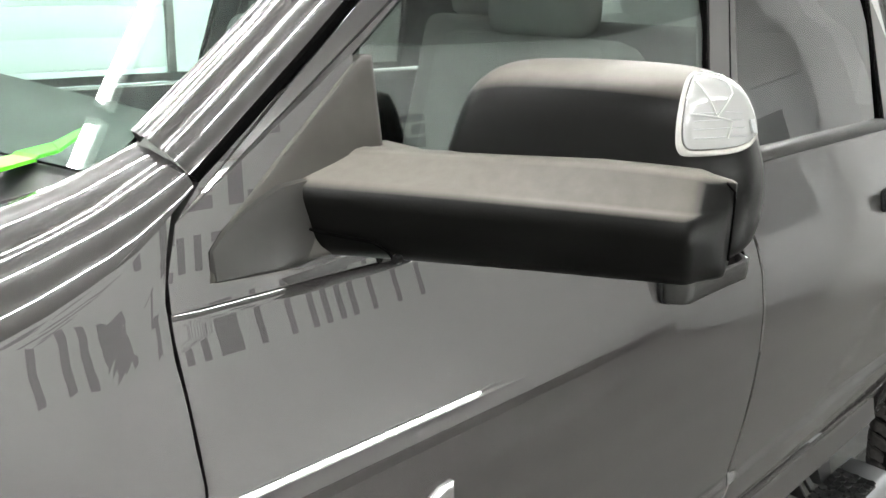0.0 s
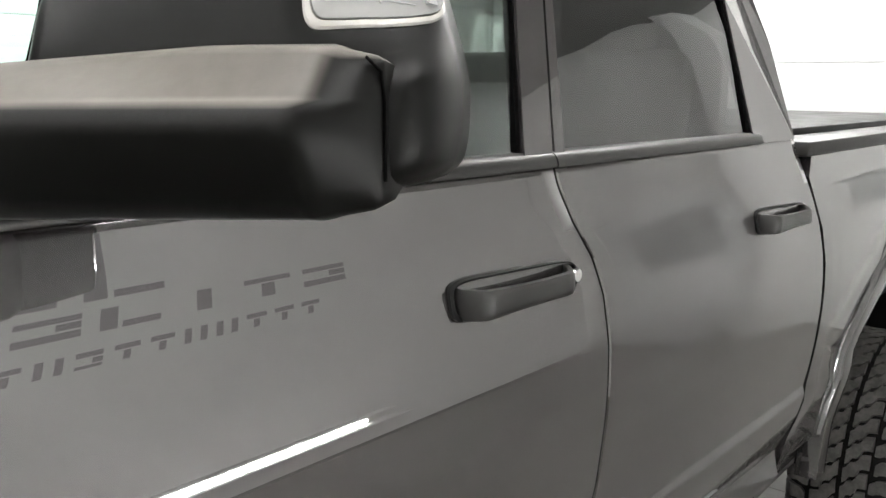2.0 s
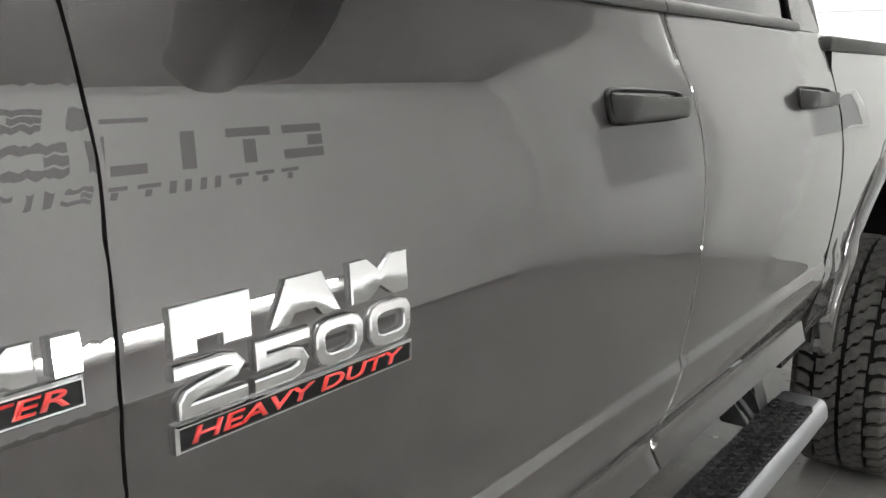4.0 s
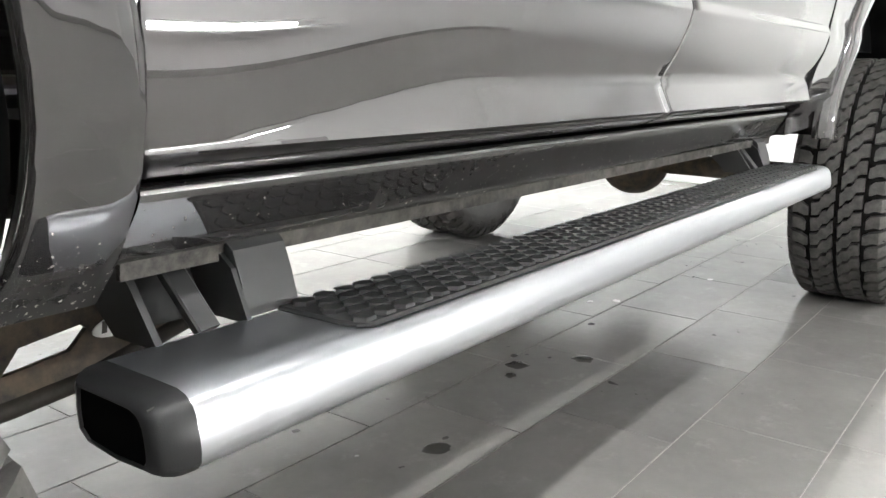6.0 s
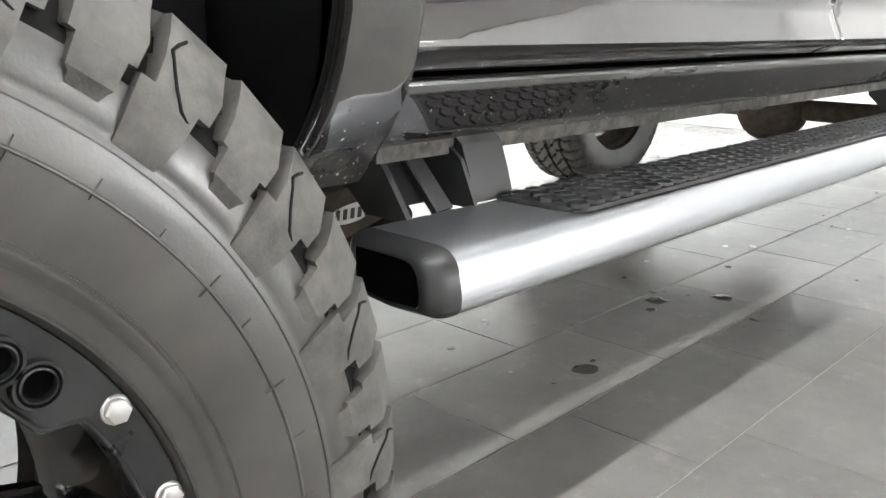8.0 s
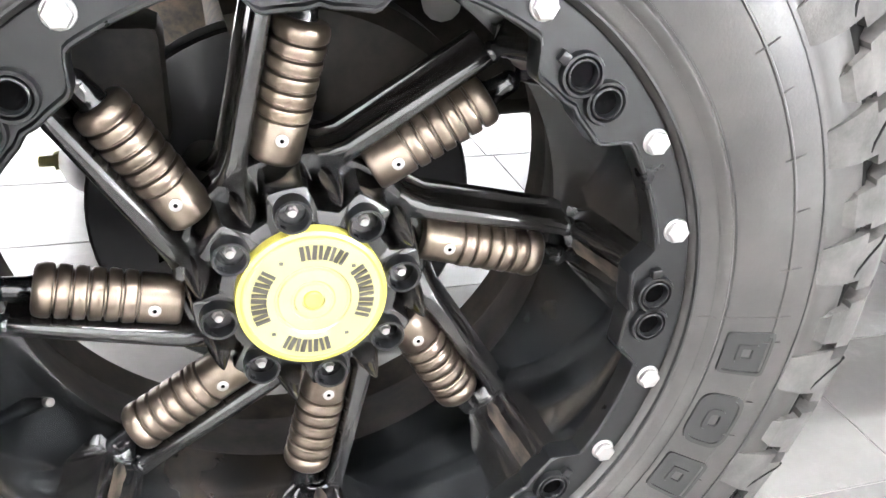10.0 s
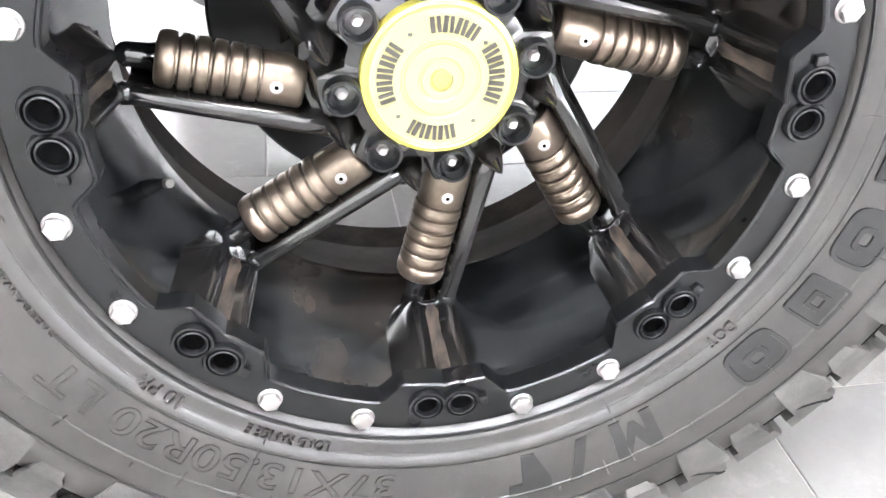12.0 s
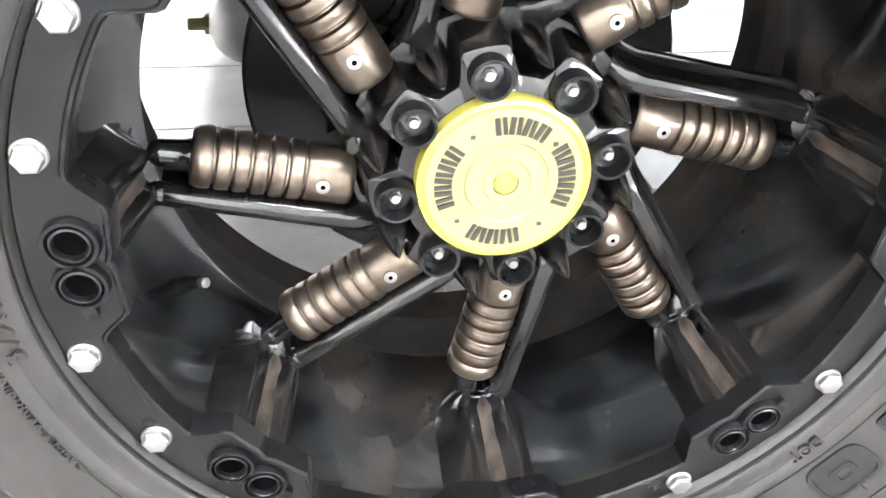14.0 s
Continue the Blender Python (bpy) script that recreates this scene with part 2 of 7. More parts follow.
plug(M_DISC, mix(M_DISC, noise_tex(M_DISC, coords(M_DISC), 14, 6), (0.003, 0.003, 0.003), (0.014, 0.014, 0.015)), "Base Color")
M_SEAT = plastic("grey_seat_cloth", (0.070, 0.0675, 0.064), 0.85, 60, 0.03)
M_LINER = plastic("headliner_cloth", (0.30, 0.30, 0.29), 0.9, 60, 0.03)
M_PALE = mat("pale_grey_metal", (0.40, 0.395, 0.38), 0.4, 0.3)
plug(M_PALE, mix(M_PALE, noise_tex(M_PALE, coords(M_PALE), 20, 6), (0.26, 0.25, 0.235), (0.50, 0.495, 0.48)), "Base Color")
M_LIME = mat("lime_green_tape", (0.16, 0.80, 0.02), 0.45)
M_LAMPRIB = mat("lamp_rib_white", (0.42, 0.42, 0.41), 0.3)
M_PAPER = mat("white_paper", (0.75, 0.76, 0.74), 0.7)
M_LAMP = mat("lamp_lens_white", (0.27, 0.27, 0.268), 0.14, 0.0, 0.6, 0.03)


def glass(name, color, rough=0.0):
    m = mat(name, color, rough)
    n, l, b = nodes(m)
    b.inputs["Transmission Weight"].default_value = 1.0
    b.inputs["IOR"].default_value = 1.45
    return m


M_GLASS = glass("green_tinted_glass", (0.74, 0.88, 0.82))
M_GLASS.node_tree.nodes["Principled BSDF"].inputs["IOR"].default_value = 1.68
M_SCREEN = glass("green_windscreen_glass", (0.60, 0.79, 0.72))
M_FARGLASS = glass("clear_side_glass", (0.86, 0.95, 0.92))
M_FARGLASS.node_tree.nodes["Principled BSDF"].inputs["IOR"].default_value = 1.08
M_DARKGLASS = glass("privacy_glass", (0.16, 0.165, 0.16))
M_DARKGLASS.node_tree.nodes["Principled BSDF"].inputs["IOR"].default_value = 1.95

# room
M_TILE = mat("grey_porcelain_tile", (0.2, 0.2, 0.19), 0.30, spec=0.22)
n_, l_, b_ = nodes(M_TILE)
v = n_.new("ShaderNodeNewGeometry").outputs["Position"]
oi = n_.new("ShaderNodeObjectInfo")
cloud = ramp(M_TILE, noise_tex(M_TILE, v, 3.2, 9, 0.72), [(0.25, (0.165, 0.161, 0.154)), (0.75, (0.245, 0.240, 0.230))])
tone = mix(M_TILE, oi.outputs["Random"], (0.90, 0.90, 0.90), (1.08, 1.075, 1.06))
clean = mix(M_TILE, 1.0, cloud, tone, "MULTIPLY")
# dried pale splashes, and sparse dark drops
pale = ramp(M_TILE, noise_tex(M_TILE, v, 9, 8, 0.75), [(0.56, (0, 0, 0)), (0.72, (0.55, 0.55, 0.55))])
where = ramp(M_TILE, noise_tex(M_TILE, v, 2.3, 3, 0.6), [(0.52, (0, 0, 0)), (0.66, (0.16, 0.16, 0.16))])
drops = ramp(M_TILE, maths(M_TILE, "ADD", noise_tex(M_TILE, v, 26, 4, 0.6), where), [(0.775, (0, 0, 0)), (0.79, (0.8, 0.8, 0.8))])
plug(M_TILE, mix(M_TILE, drops, mix(M_TILE, pale, clean, (0.32, 0.313, 0.300)), (0.040, 0.038, 0.036)), "Base Color")
plug(M_TILE, ramp(M_TILE, noise_tex(M_TILE, v, 2.6, 7, 0.65), [(0.3, (0.15, 0.15, 0.15)), (0.75, (0.25, 0.25, 0.25))]), "Roughness")
bump(M_TILE, noise_tex(M_TILE, v, 70, 6, 0.7), 0.03, 0.001)
M_WET = mat("dirty_water", (0.075, 0.072, 0.067), 0.10)
M_DRIED = mat("dried_splash", (0.42, 0.41, 0.39), 0.6)
M_GROUT = mat("pale_grout", (0.30, 0.288, 0.268), 0.9)
bump(M_GROUT, noise_tex(M_GROUT, coords(M_GROUT), 300, 3), 0.3, 0.001)
M_WALL = mat("white_painted_wall", (0.80, 0.80, 0.79), 0.55)
v = coords(M_WALL)
plug(M_WALL, mix(M_WALL, ramp(M_WALL, noise_tex(M_WALL, v, 1.5, 6), GREY), (0.76, 0.76, 0.75), (0.83, 0.83, 0.82)), "Base Color")
bump(M_WALL, noise_tex(M_WALL, v, 60, 4), 0.08, 0.002)
M_NEAR = mat("pale_grey_painted_wall", (0.64, 0.64, 0.63), 0.6)
plug(M_NEAR, mix(M_NEAR, noise_tex(M_NEAR, coords(M_NEAR), 1.3, 6), (0.70, 0.70, 0.69), (0.77, 0.77, 0.76)), "Base Color")
bump(M_NEAR, noise_tex(M_NEAR, coords(M_NEAR), 90, 4), 0.08, 0.002)
M_CEIL = mat("dull_grey_ceiling", (0.34, 0.34, 0.335), 0.8, spec=0.1)
plug(M_CEIL, mix(M_CEIL, ramp(M_CEIL, noise_tex(M_CEIL, coords(M_CEIL), 1.2, 6), GREY), (0.31, 0.31, 0.305), (0.37, 0.37, 0.362)), "Base Color")
M_DOORW = mat("white_sheet_metal", (0.78, 0.79, 0.79), 0.4)
M_PANE = mat("grey_window_pane", (0.38, 0.39, 0.39), 0.08)
M_SIGN = mat("grey_sign_vinyl", (0.29, 0.29, 0.29), 0.4)
M_TUBE = mat("glowing_tube", (1.0, 0.99, 0.97), 0.5, emit=TUBE_POWER)


# ---------------------------------------------------------------- mesh helpers
def mesh(name, bm, material, smooth=True, angle=35):
    bmesh.ops.remove_doubles(bm, verts=bm.verts, dist=0.00005)
    bmesh.ops.recalc_face_normals(bm, faces=bm.faces)
    me = bpy.data.meshes.new(name)
    if smooth:
        for f in bm.faces:
            f.smooth = True
        for e in bm.edges:
            if len(e.link_faces) == 2 and e.calc_face_angle(0) > radians(angle):
                e.smooth = False
    bm.to_mesh(me)
    bm.free()
    me.materials.append(material)
    return me


def part(name, bm, material, parent=None, label="", smooth=True, angle=35):
    ob = new(name, bm if isinstance(bm, bpy.types.Mesh) else mesh(name, bm, material, smooth, angle))
    if parent:
        ob.parent = parent
    if label:
        ob["label"] = label
    return ob


def thing(name, bm, material, label, category, group="", kind="", smooth=True):
    return tagged(part(name, bm, material, smooth=smooth), label, category, group, kind)


def box(bm, lo, hi, bevel=0.0, seg=2, m=None):
    r = bmesh.ops.create_cube(bm, size=1)
    vs = r["verts"]
    c = [(a + b) / 2 for a, b in zip(lo, hi)]
    d = [b - a for a, b in zip(lo, hi)]
    for q in vs:
        q.co = Vector([c[k] + q.co[k] * d[k] for k in range(3)])
    if bevel:
        es = list({e for q in vs for e in q.link_edges})
        r2 = bmesh.ops.bevel(bm, geom=es, offset=bevel, segments=seg, affect="EDGES", profile=0.5)
        vs = list({q for f in r2["faces"] for q in f.verts} | {q for q in vs if q.is_valid})
    if m is not None:
        for q in vs:
            q.co = m @ q.co
    return vs


def rings_to_faces(bm, rings, closed=True, cap=(False, False)):
    """Bridges rings of points, each a list of the same length."""
    vs = [[bm.verts.new(p) for p in r] for r in rings]
    n = len(rings[0])
    for a, b in zip(vs, vs[1:]):
        for k in range(n if closed else n - 1):
            j = (k + 1) % n
            try:
                bm.faces.new((a[k], a[j], b[j], b[k]))
            except ValueError:
                pass
    if cap[0]:
        bm.faces.new(vs[0][::-1])
    if cap[1]:
        bm.faces.new(vs[-1])
    return vs


def frame_of(d):
    d = Vector(d).normalized()
    a = Vector((0, 0, 1)) if abs(d.z) < 0.9 else Vector((1, 0, 0))
    u = d.cross(a).normalized()
    return u, d.cross(u).normalized()


def tube(bm, pts, radii, seg=14, cap=(True, True)):
    """A round bar through points, with a radius at each."""
    pts = [Vector(p) for p in pts]
    if isinstance(radii, (int, float)):
        radii = [radii] * len(pts)
    rings = []
    for k, (p, r) in enumerate(zip(pts, radii)):
        d = pts[min(k + 1, len(pts) - 1)] - pts[max(k - 1, 0)]
        if k == 0:
            u, w = frame_of(d)
        else:
            dn = d.normalized()
            u = (u - dn * u.dot(dn)).normalized()
            w = dn.cross(u)
        rings.append([p + (u * math.cos(t) + w * math.sin(t)) * r for t in (2 * math.pi * j / seg for j in range(seg))])
    rings_to_faces(bm, rings, True, cap)


def bar(bm, p0, p1, width, height, up, bevel=0.0, m=None):
    """A rectangular bar from p0 to p1; height runs along up."""
    p0, p1, up = Vector(p0), Vector(p1), Vector(up)
    d = (p1 - p0).normalized()
    s = d.cross(up).normalized()
    u = s.cross(d)
    b = min(bevel, width / 2.2, height / 2.2)
    w, h = width / 2, height / 2
    sec = [(-w + b, -h), (w - b, -h), (w, -h + b), (w, h - b), (w - b, h), (-w + b, h), (-w, h - b), (-w, -h + b)] if b else [(-w, -h), (w, -h), (w, h), (-w, h)]
    rings_to_faces(bm, [[p + s * a + u * c for a, c in sec] for p in (p0, p1)], True, (True, True))


def lathe(bm, prof, seg=64, axis="y", a0=0.0, a1=360.0):
    """Turns a profile of (radius, along) about the y axis."""
    full = abs(a1 - a0) >= 360
    n = seg if full else seg + 1
    rings = []
    for r, y in prof:
        rings.append([Vector((r * math.cos(t), y, r * math.sin(t))) for t in (radians(a0 + (a1 - a0) * k / seg) for k in range(n))])
    rings_to_faces(bm, rings, full)


def prism(bm, poly, lo, hi, to=lambda a, b, h: Vector((a, b, h)), bevel=0.0):
    """A flat polygon given depth between lo and hi; to() lays (a, b, h) into space."""
    if bevel:
        c = np.mean(poly, axis=0)
        def inset(q):
            v = np.array(q) - c
            d = np.linalg.norm(v) or 1
            return tuple(c + v * max(0.2, (d - bevel) / d))
        top = [inset(q) for q in poly]
        rings = [[to(*q, lo) for q in poly], [to(*q, hi - bevel * math.copysign(1, hi - lo)) for q in poly], [to(*q, hi) for q in top]]
    else:
        rings = [[to(*q, lo) for q in poly], [to(*q, hi) for q in poly]]
    rings_to_faces(bm, rings, True, (True, True))


def circle(cx, cy, r, n=20, a0=0.0):
    return [(cx + r * math.cos(a0 + 2 * math.pi * k / n), cy + r * math.sin(a0 + 2 * math.pi * k / n)) for k in range(n)]


def text_mesh(name, body, size, depth, material, bevel=0.0, bold=0.0):
    """Letters as a mesh in the xy plane, centred, with depth along z."""
    cu = bpy.data.curves.new(name, "FONT")
    cu.body, cu.size, cu.extrude, cu.bevel_depth = body, size, depth, bevel
    cu.offset = bold
    cu.align_x, cu.align_y = "CENTER", "CENTER"
    ob = bpy.data.objects.new(name, cu)
    me = bpy.data.meshes.new_from_object(ob)
    bpy.data.objects.remove(ob)
    bpy.data.curves.remove(cu)
    me.materials.clear()
    me.materials.append(material)
    return me


def empty(name, place, parent=None):
    ob = new(name)
    ob.location = place
    ob.empty_display_size = 0.1
    if parent:
        ob.parent = parent
    return ob


# ---------------------------------------------------------------- the room
X0, X1, Y0, Y1, ZC = -4.5, 6.6, -3.3, 5.4, 3.4


def wall(name, lo, hi, label, material=M_WALL):
    bm = bmesh.new()
    box(bm, lo, hi)
    return thing(name, bm, material, label, "wall", kind="structure", smooth=False)


wall("wall_near", (X0 - 0.2, Y0 - 0.2, 0), (X1 + 0.2, Y0, ZC), "pale grey painted long wall with a dark grey vinyl sign", M_NEAR)
wall("wall_far", (X0 - 0.2, Y1, 0), (X1 + 0.2, Y1 + 0.2, ZC), "white painted wall behind a sectional garage door")
wall("wall_front", (X0 - 0.2, Y0, 0), (X0, Y1, ZC), "plain white painted end wall")
wall("wall_rear", (X1, Y0, 0), (X1 + 0.2, Y1, ZC), "white painted end wall with a steel door")
bm = bmesh.new()
box(bm, (X0 - 0.2, Y0 - 0.2, ZC), (X1 + 0.2, Y1 + 0.2, ZC + 0.15))
thing("ceiling", bm, M_CEIL, "plain dull grey ceiling with tube lights", "ceiling", kind="structure", smooth=False)


def overhead_door(name, origin, along, normal, width, height, rows, label):
    """A white sectional door of ribbed panels, standing on the floor against a wall."""
    o, a, n = Vector(origin), Vector(along), Vector(normal)
    base = empty(name, o)
    tagged(base, label, "garage door", kind="structure")
    step = height / rows
    for k in range(rows):
        bm = bmesh.new()
        z0, z1 = k * step + 0.0015, (k + 1) * step - 0.0015
        sec = [(0.0, z0), (0.0335, z0 + 0.001), (0.036, z0 + 0.006), (0.036, (z0 + z1) / 2 - 0.008), (0.0345, (z0 + z1) / 2 - 0.004), (0.0345, (z0 + z1) / 2 + 0.004), (0.036, (z0 + z1) / 2 + 0.008), (0.036, z1 - 0.006), (0.0335, z1 - 0.001), (0.0, z1)]
        rings_to_faces(bm, [[a * s + n * d + Vector((0, 0, z)) for d, z in sec] for s in (0, width)], True, (True, True))
        part("door_section", bm, M_DOORW, base)
    for s in (-0.06, width):
        bm = bmesh.new()
        p = a * s
        q = a * (s + 0.06) + n * 0.07
        lo = [min(p[k], q[k]) for k in range(3)]
        hi = [max(p[k], q[k]) for k in range(3)]
        hi[2] = height + 0.1
        box(bm, lo, hi, 0.004)
        part("door_track", bm, M_STEEL, base)


overhead_door("overhead_door_rear", (X1 - 0.002, 0.45, 0.0), (0, 1, 0), (-1, 0, 0), 3.6, 3.2, 5, "white ribbed steel overhead door, closed")
overhead_door("overhead_door_side", (3.3, Y1 - 0.002, 0.0), (-1, 0, 0), (0, -1, 0), 3.6, 3.06, 7, "white sectional garage door, closed")

# the steel door in the end wall, seen in the paint
door = empty("door_1", (X1 - 0.002, -2.90, 0))
tagged(door, "white steel door with a grey window, closed", "door", kind="structure")
bm = bmesh.new()
box(bm, (-0.045, 0, 0.01), (0, 1.20, 2.25), 0.004)
part("door_leaf", bm, M_DOORW, door)
for lo, hi in (((-0.07, -0.08, 0), (0, -0.004, 2.33)), ((-0.07, 1.204, 0), (0, 1.28, 2.33)), ((-0.07, -0.004, 2.256), (0, 1.204, 2.33))):
    bm = bmesh.new()
    box(bm, lo, hi, 0.004)
    part("door_frame", bm, M_WALL, door)
bm = bmesh.new()
box(bm, (-0.052, 0.26, 1.22), (-0.047, 0.97, 2.06))
part("door_window", bm, M_PANE, door, "grey door window")
bm = bmesh.new()
tube(bm, [(-0.048, 1.12, 1.0), (-0.10, 1.12, 1.0)], 0.022)
tube(bm, [(-0.095, 1.12, 1.0), (-0.13, 1.12, 1.0)], [0.03, 0.026])
part("door_knob", bm, M_BOLT, door)
bm = bmesh.new()
box(bm, (X1 - 0.35, -1.55, 0), (X1 - 0.01, -1.30, ZC), 0.01)
thing("wall_post", bm, M_WALL, "white painted square column at the end wall", "column", kind="structure")
bm = bmesh.new()
box(bm, (X0, Y0 + 0.002, 0.0), (X1 - 0.01, Y0 + 0.018, 0.09), 0.003)
thing("baseboard", bm, M_STEEL, "grey baseboard along the white wall", "baseboard", kind="structure")

# dark bars for the three rows of the sign on the near wall, leaning like its letters
sign = empty("wall_sign", (0, Y0 + 0.001, 0))
tagged(sign, "dark grey vinyl sign of plain bars on the white wall", "sign")
rng = random.Random(4)
STROKES = (((0, 0, 1, 0.28), (0, 0.72, 1, 1), (0.62, 0.36, 1, 0.64)), ((0, 0, 0.3, 1), (0.7, 0, 1, 1)), ((0, 0.72, 1, 1), (0.36, 0, 0.64, 0.64)), ((0, 0, 0.28, 1), (0.36, 0, 1, 0.26)), ((0.36, 0, 0.64, 1),))
for z0, high, wide, step, x, n in ((2.80, 0.28, 0.46, 0.60, 0.75, 4), (2.42, 0.26, 0.34, 0.44, 0.35, 9), (2.10, 0.19, 0.14, 0.20, 0.55, 17)):
    for k in range(n):
        for a, b, c, d in STROKES[rng.randrange(len(STROKES))] if high > 0.15 else ((0, 0, 1, rng.choice((0.7, 1.0))),):
            bm = bmesh.new()
            poly = [(x + a * wide + 0.25 * high * b, z0 + high * b), (x + c * wide + 0.25 * high * b, z0 + high * b), (x + c * wide + 0.25 * high * d, z0 + high * d), (x + a * wide + 0.25 * high * d, z0 + high * d)]
            prism(bm, poly, 0.0, 0.003, lambda p, q, h: Vector((p, h, q)))
            part("bar", bm, M_SIGN, sign, smooth=False)
        x += step


# tube lamps: bare glowing tubes in white battens
def tube_lamp(place, length, along_x=True, down=True, label="white batten with a glowing tube on the ceiling"):
    x, y, z = place
    base = empty("tube_lamp", place)
    tagged(base, label, "tube light", "tube lights")
    s = -1 if down else 1
    ax = Vector((1, 0, 0)) if along_x else Vector((0, 1, 0))
    off = Vector((0, 0, -1)) if down else Vector((0, 1, 0))
    bm = bmesh.new()
    bar(bm, ax * (-length / 2) + off * 0.02, ax * (length / 2) + off * 0.02, 0.07, 0.038, off, 0.006)
    part("batten", bm, M_WALL, base)
    bm = bmesh.new()
    tube(bm, [ax * (-length / 2 + 0.02) + off * 0.062, ax * (length / 2 - 0.02) + off * 0.062], 0.019, 12)
    part("tube", bm, M_TUBE, base, "glowing white tube")
    for e in (-1, 1):
        bm = bmesh.new()
        p = ax * (e * (length / 2 - 0.012)) + off * 0.06
        box(bm, p - Vector((0.012, 0.012, 0.026)), p + Vector((0.012, 0.012, 0.026)), 0.003)
        part("holder", bm, M_WALL, base)
    return base


for xx in (-0.95, 1.5):
    tube_lamp((xx, -1.32, ZC), 2.4)
for yy in (0.4, 2.1, 3.9):
    for xx in (-3.4, -0.95, 1.5, 4.05):
        tube_lamp((xx, yy, ZC), 2.4)
tube_lamp((2.8, Y0, 0.6), 2.4, True, False, "white batten with a glowing tube low on the wall")
tube_lamp((5.9, 1.3, ZC), 2.2, False)
bm = bmesh.new()
box(bm, (1.4, Y0 + 0.001, 0.545), (4.2, Y0 + 0.32, 0.565), 0.004)
box(bm, (1.4, Y0 + 0.001, 0.640), (4.2, Y0 + 0.12, 0.655), 0.004)
thing("wall_ledge", bm, M_WALL, "narrow white double ledge round the low tube light", "ledge", kind="structure")
pane_w = empty("window_1", (X1 - 0.002, -1.02, 1.36))
tagged(pane_w, "small white-framed window in the end wall", "window", kind="structure")
for lo, hi in (((-0.03, -0.04, -0.04), (0, 0.36, 0.0)), ((-0.03, -0.04, 0.34), (0, 0.36, 0.38)), ((-0.03, -0.04, 0.0), (0, 0.0, 0.34)), ((-0.03, 0.32, 0.0), (0, 0.36, 0.34))):
    bm = bmesh.new()
    box(bm, lo, hi, 0.003)
    part("window_frame", bm, M_WALL, pane_w)
bm = bmesh.new()
box(bm, (-0.012, 0.0, 0.0), (-0.006, 0.32, 0.34))
part("window_pane", bm, M_PANE, pane_w, "grey glass")


# ---------------------------------------------------------------- the truck
truck = empty("pickup_truck", (0, 1.0, 0))
tagged(truck, "lifted dark grey metallic crew-cab pickup truck on big black wheels", "truck")
truck.location = (0, 0, 0)
WIDE = 2.0  # the far flank stands at this y

# section of the flank: height, and y of the skin
SEC = np.array([(0.66, 0.125), (0.757, 0.085), (0.766, 0.069), (0.777, 0.044), (0.7835, 0.0355), (0.787, 0.0340), (0.795, 0.0335), (0.82, 0.0318), (0.85, 0.0290), (0.88, 0.0260), (0.91, 0.0232), (0.94, 0.0210), (0.970, 0.0200), (0.990, 0.0285), (1.0, 0.028), (1.06, 0.0225), (1.13, 0.017), (1.2, 0.0125), (1.27, 0.0115), (1.35, 0.0160), (1.43, 0.0278), (1.5, 0.0430), (1.55, 0.0572), (1.60, 0.0735), (1.646, 0.0870), (1.72, 0.1045), (1.80, 0.1225), (1.88, 0.1420), (1.96, 0.1680), (2.04, 0.2030), (2.10, 0.2360)])
_z = np.arange(0.64, 2.14, 0.002)
_y = np.interp(_z, SEC[:, 0], SEC[:, 1])


def _soft(y, width):
    k = np.exp(-0.5 * (np.arange(-12, 13) / width) ** 2)
    return np.convolve(np.pad(y, 12, mode="edge"), k / k.sum(), "valid")


# the crease at 0.98 m and the lip over the sill stay crisp, the rest is rounded
_w = np.exp(-((_z - 0.982) / 0.028) ** 4)
_w = np.maximum(_w, np.exp(-((_z - 0.779) / 0.016) ** 4))
_y = _soft(_y, 4.0) * (1 - _w) + _soft(_y, 1.1) * _w


def skin(z):
    return float(np.interp(z, _z, _y))


def lane(pairs):
    """x of a seam as a function of z."""
    p = np.array(sorted(pairs))
    def f(z):
        return float(np.interp(z, p[:, 0], p[:, 1]))
    return f


SEAM_F = lane([(0.70, 0.626), (0.757, 0.636), (0.787, 0.604), (0.833, 0.600), (1.0, 0.598), (1.24, 0.595), (1.40, 0.601), (1.46, 0.606), (1.61, 0.603), (1.664, 0.607), (1.714, 0.624), (1.754, 0.658)])
SEAM_B = lane([(0.757, 1.712), (0.793, 1.695), (0.835, 1.680), (0.87, 1.694), (0.909, 1.720), (0.95, 1.750), (0.985, 1.768), (1.1, 1.790), (1.23, 1.798), (1.33, 1.802), (1.42, 1.797), (1.48, 1.780), (1.545, 1.742), (1.60, 1.724), (1.66, 1.722)])
SEAM_R = lane([(0.757, 2.700), (0.80, 2.700), (0.842, 2.708), (0.88, 2.735), (0.92, 2.790), (0.97, 2.832), (1.03, 2.856), (1.1, 2.868), (1.2, 2.868), (1.32, 2.858), (1.42, 2.838), (1.50, 2.806), (1.56, 2.782), (1.60, 2.770), (1.66, 2.762)])


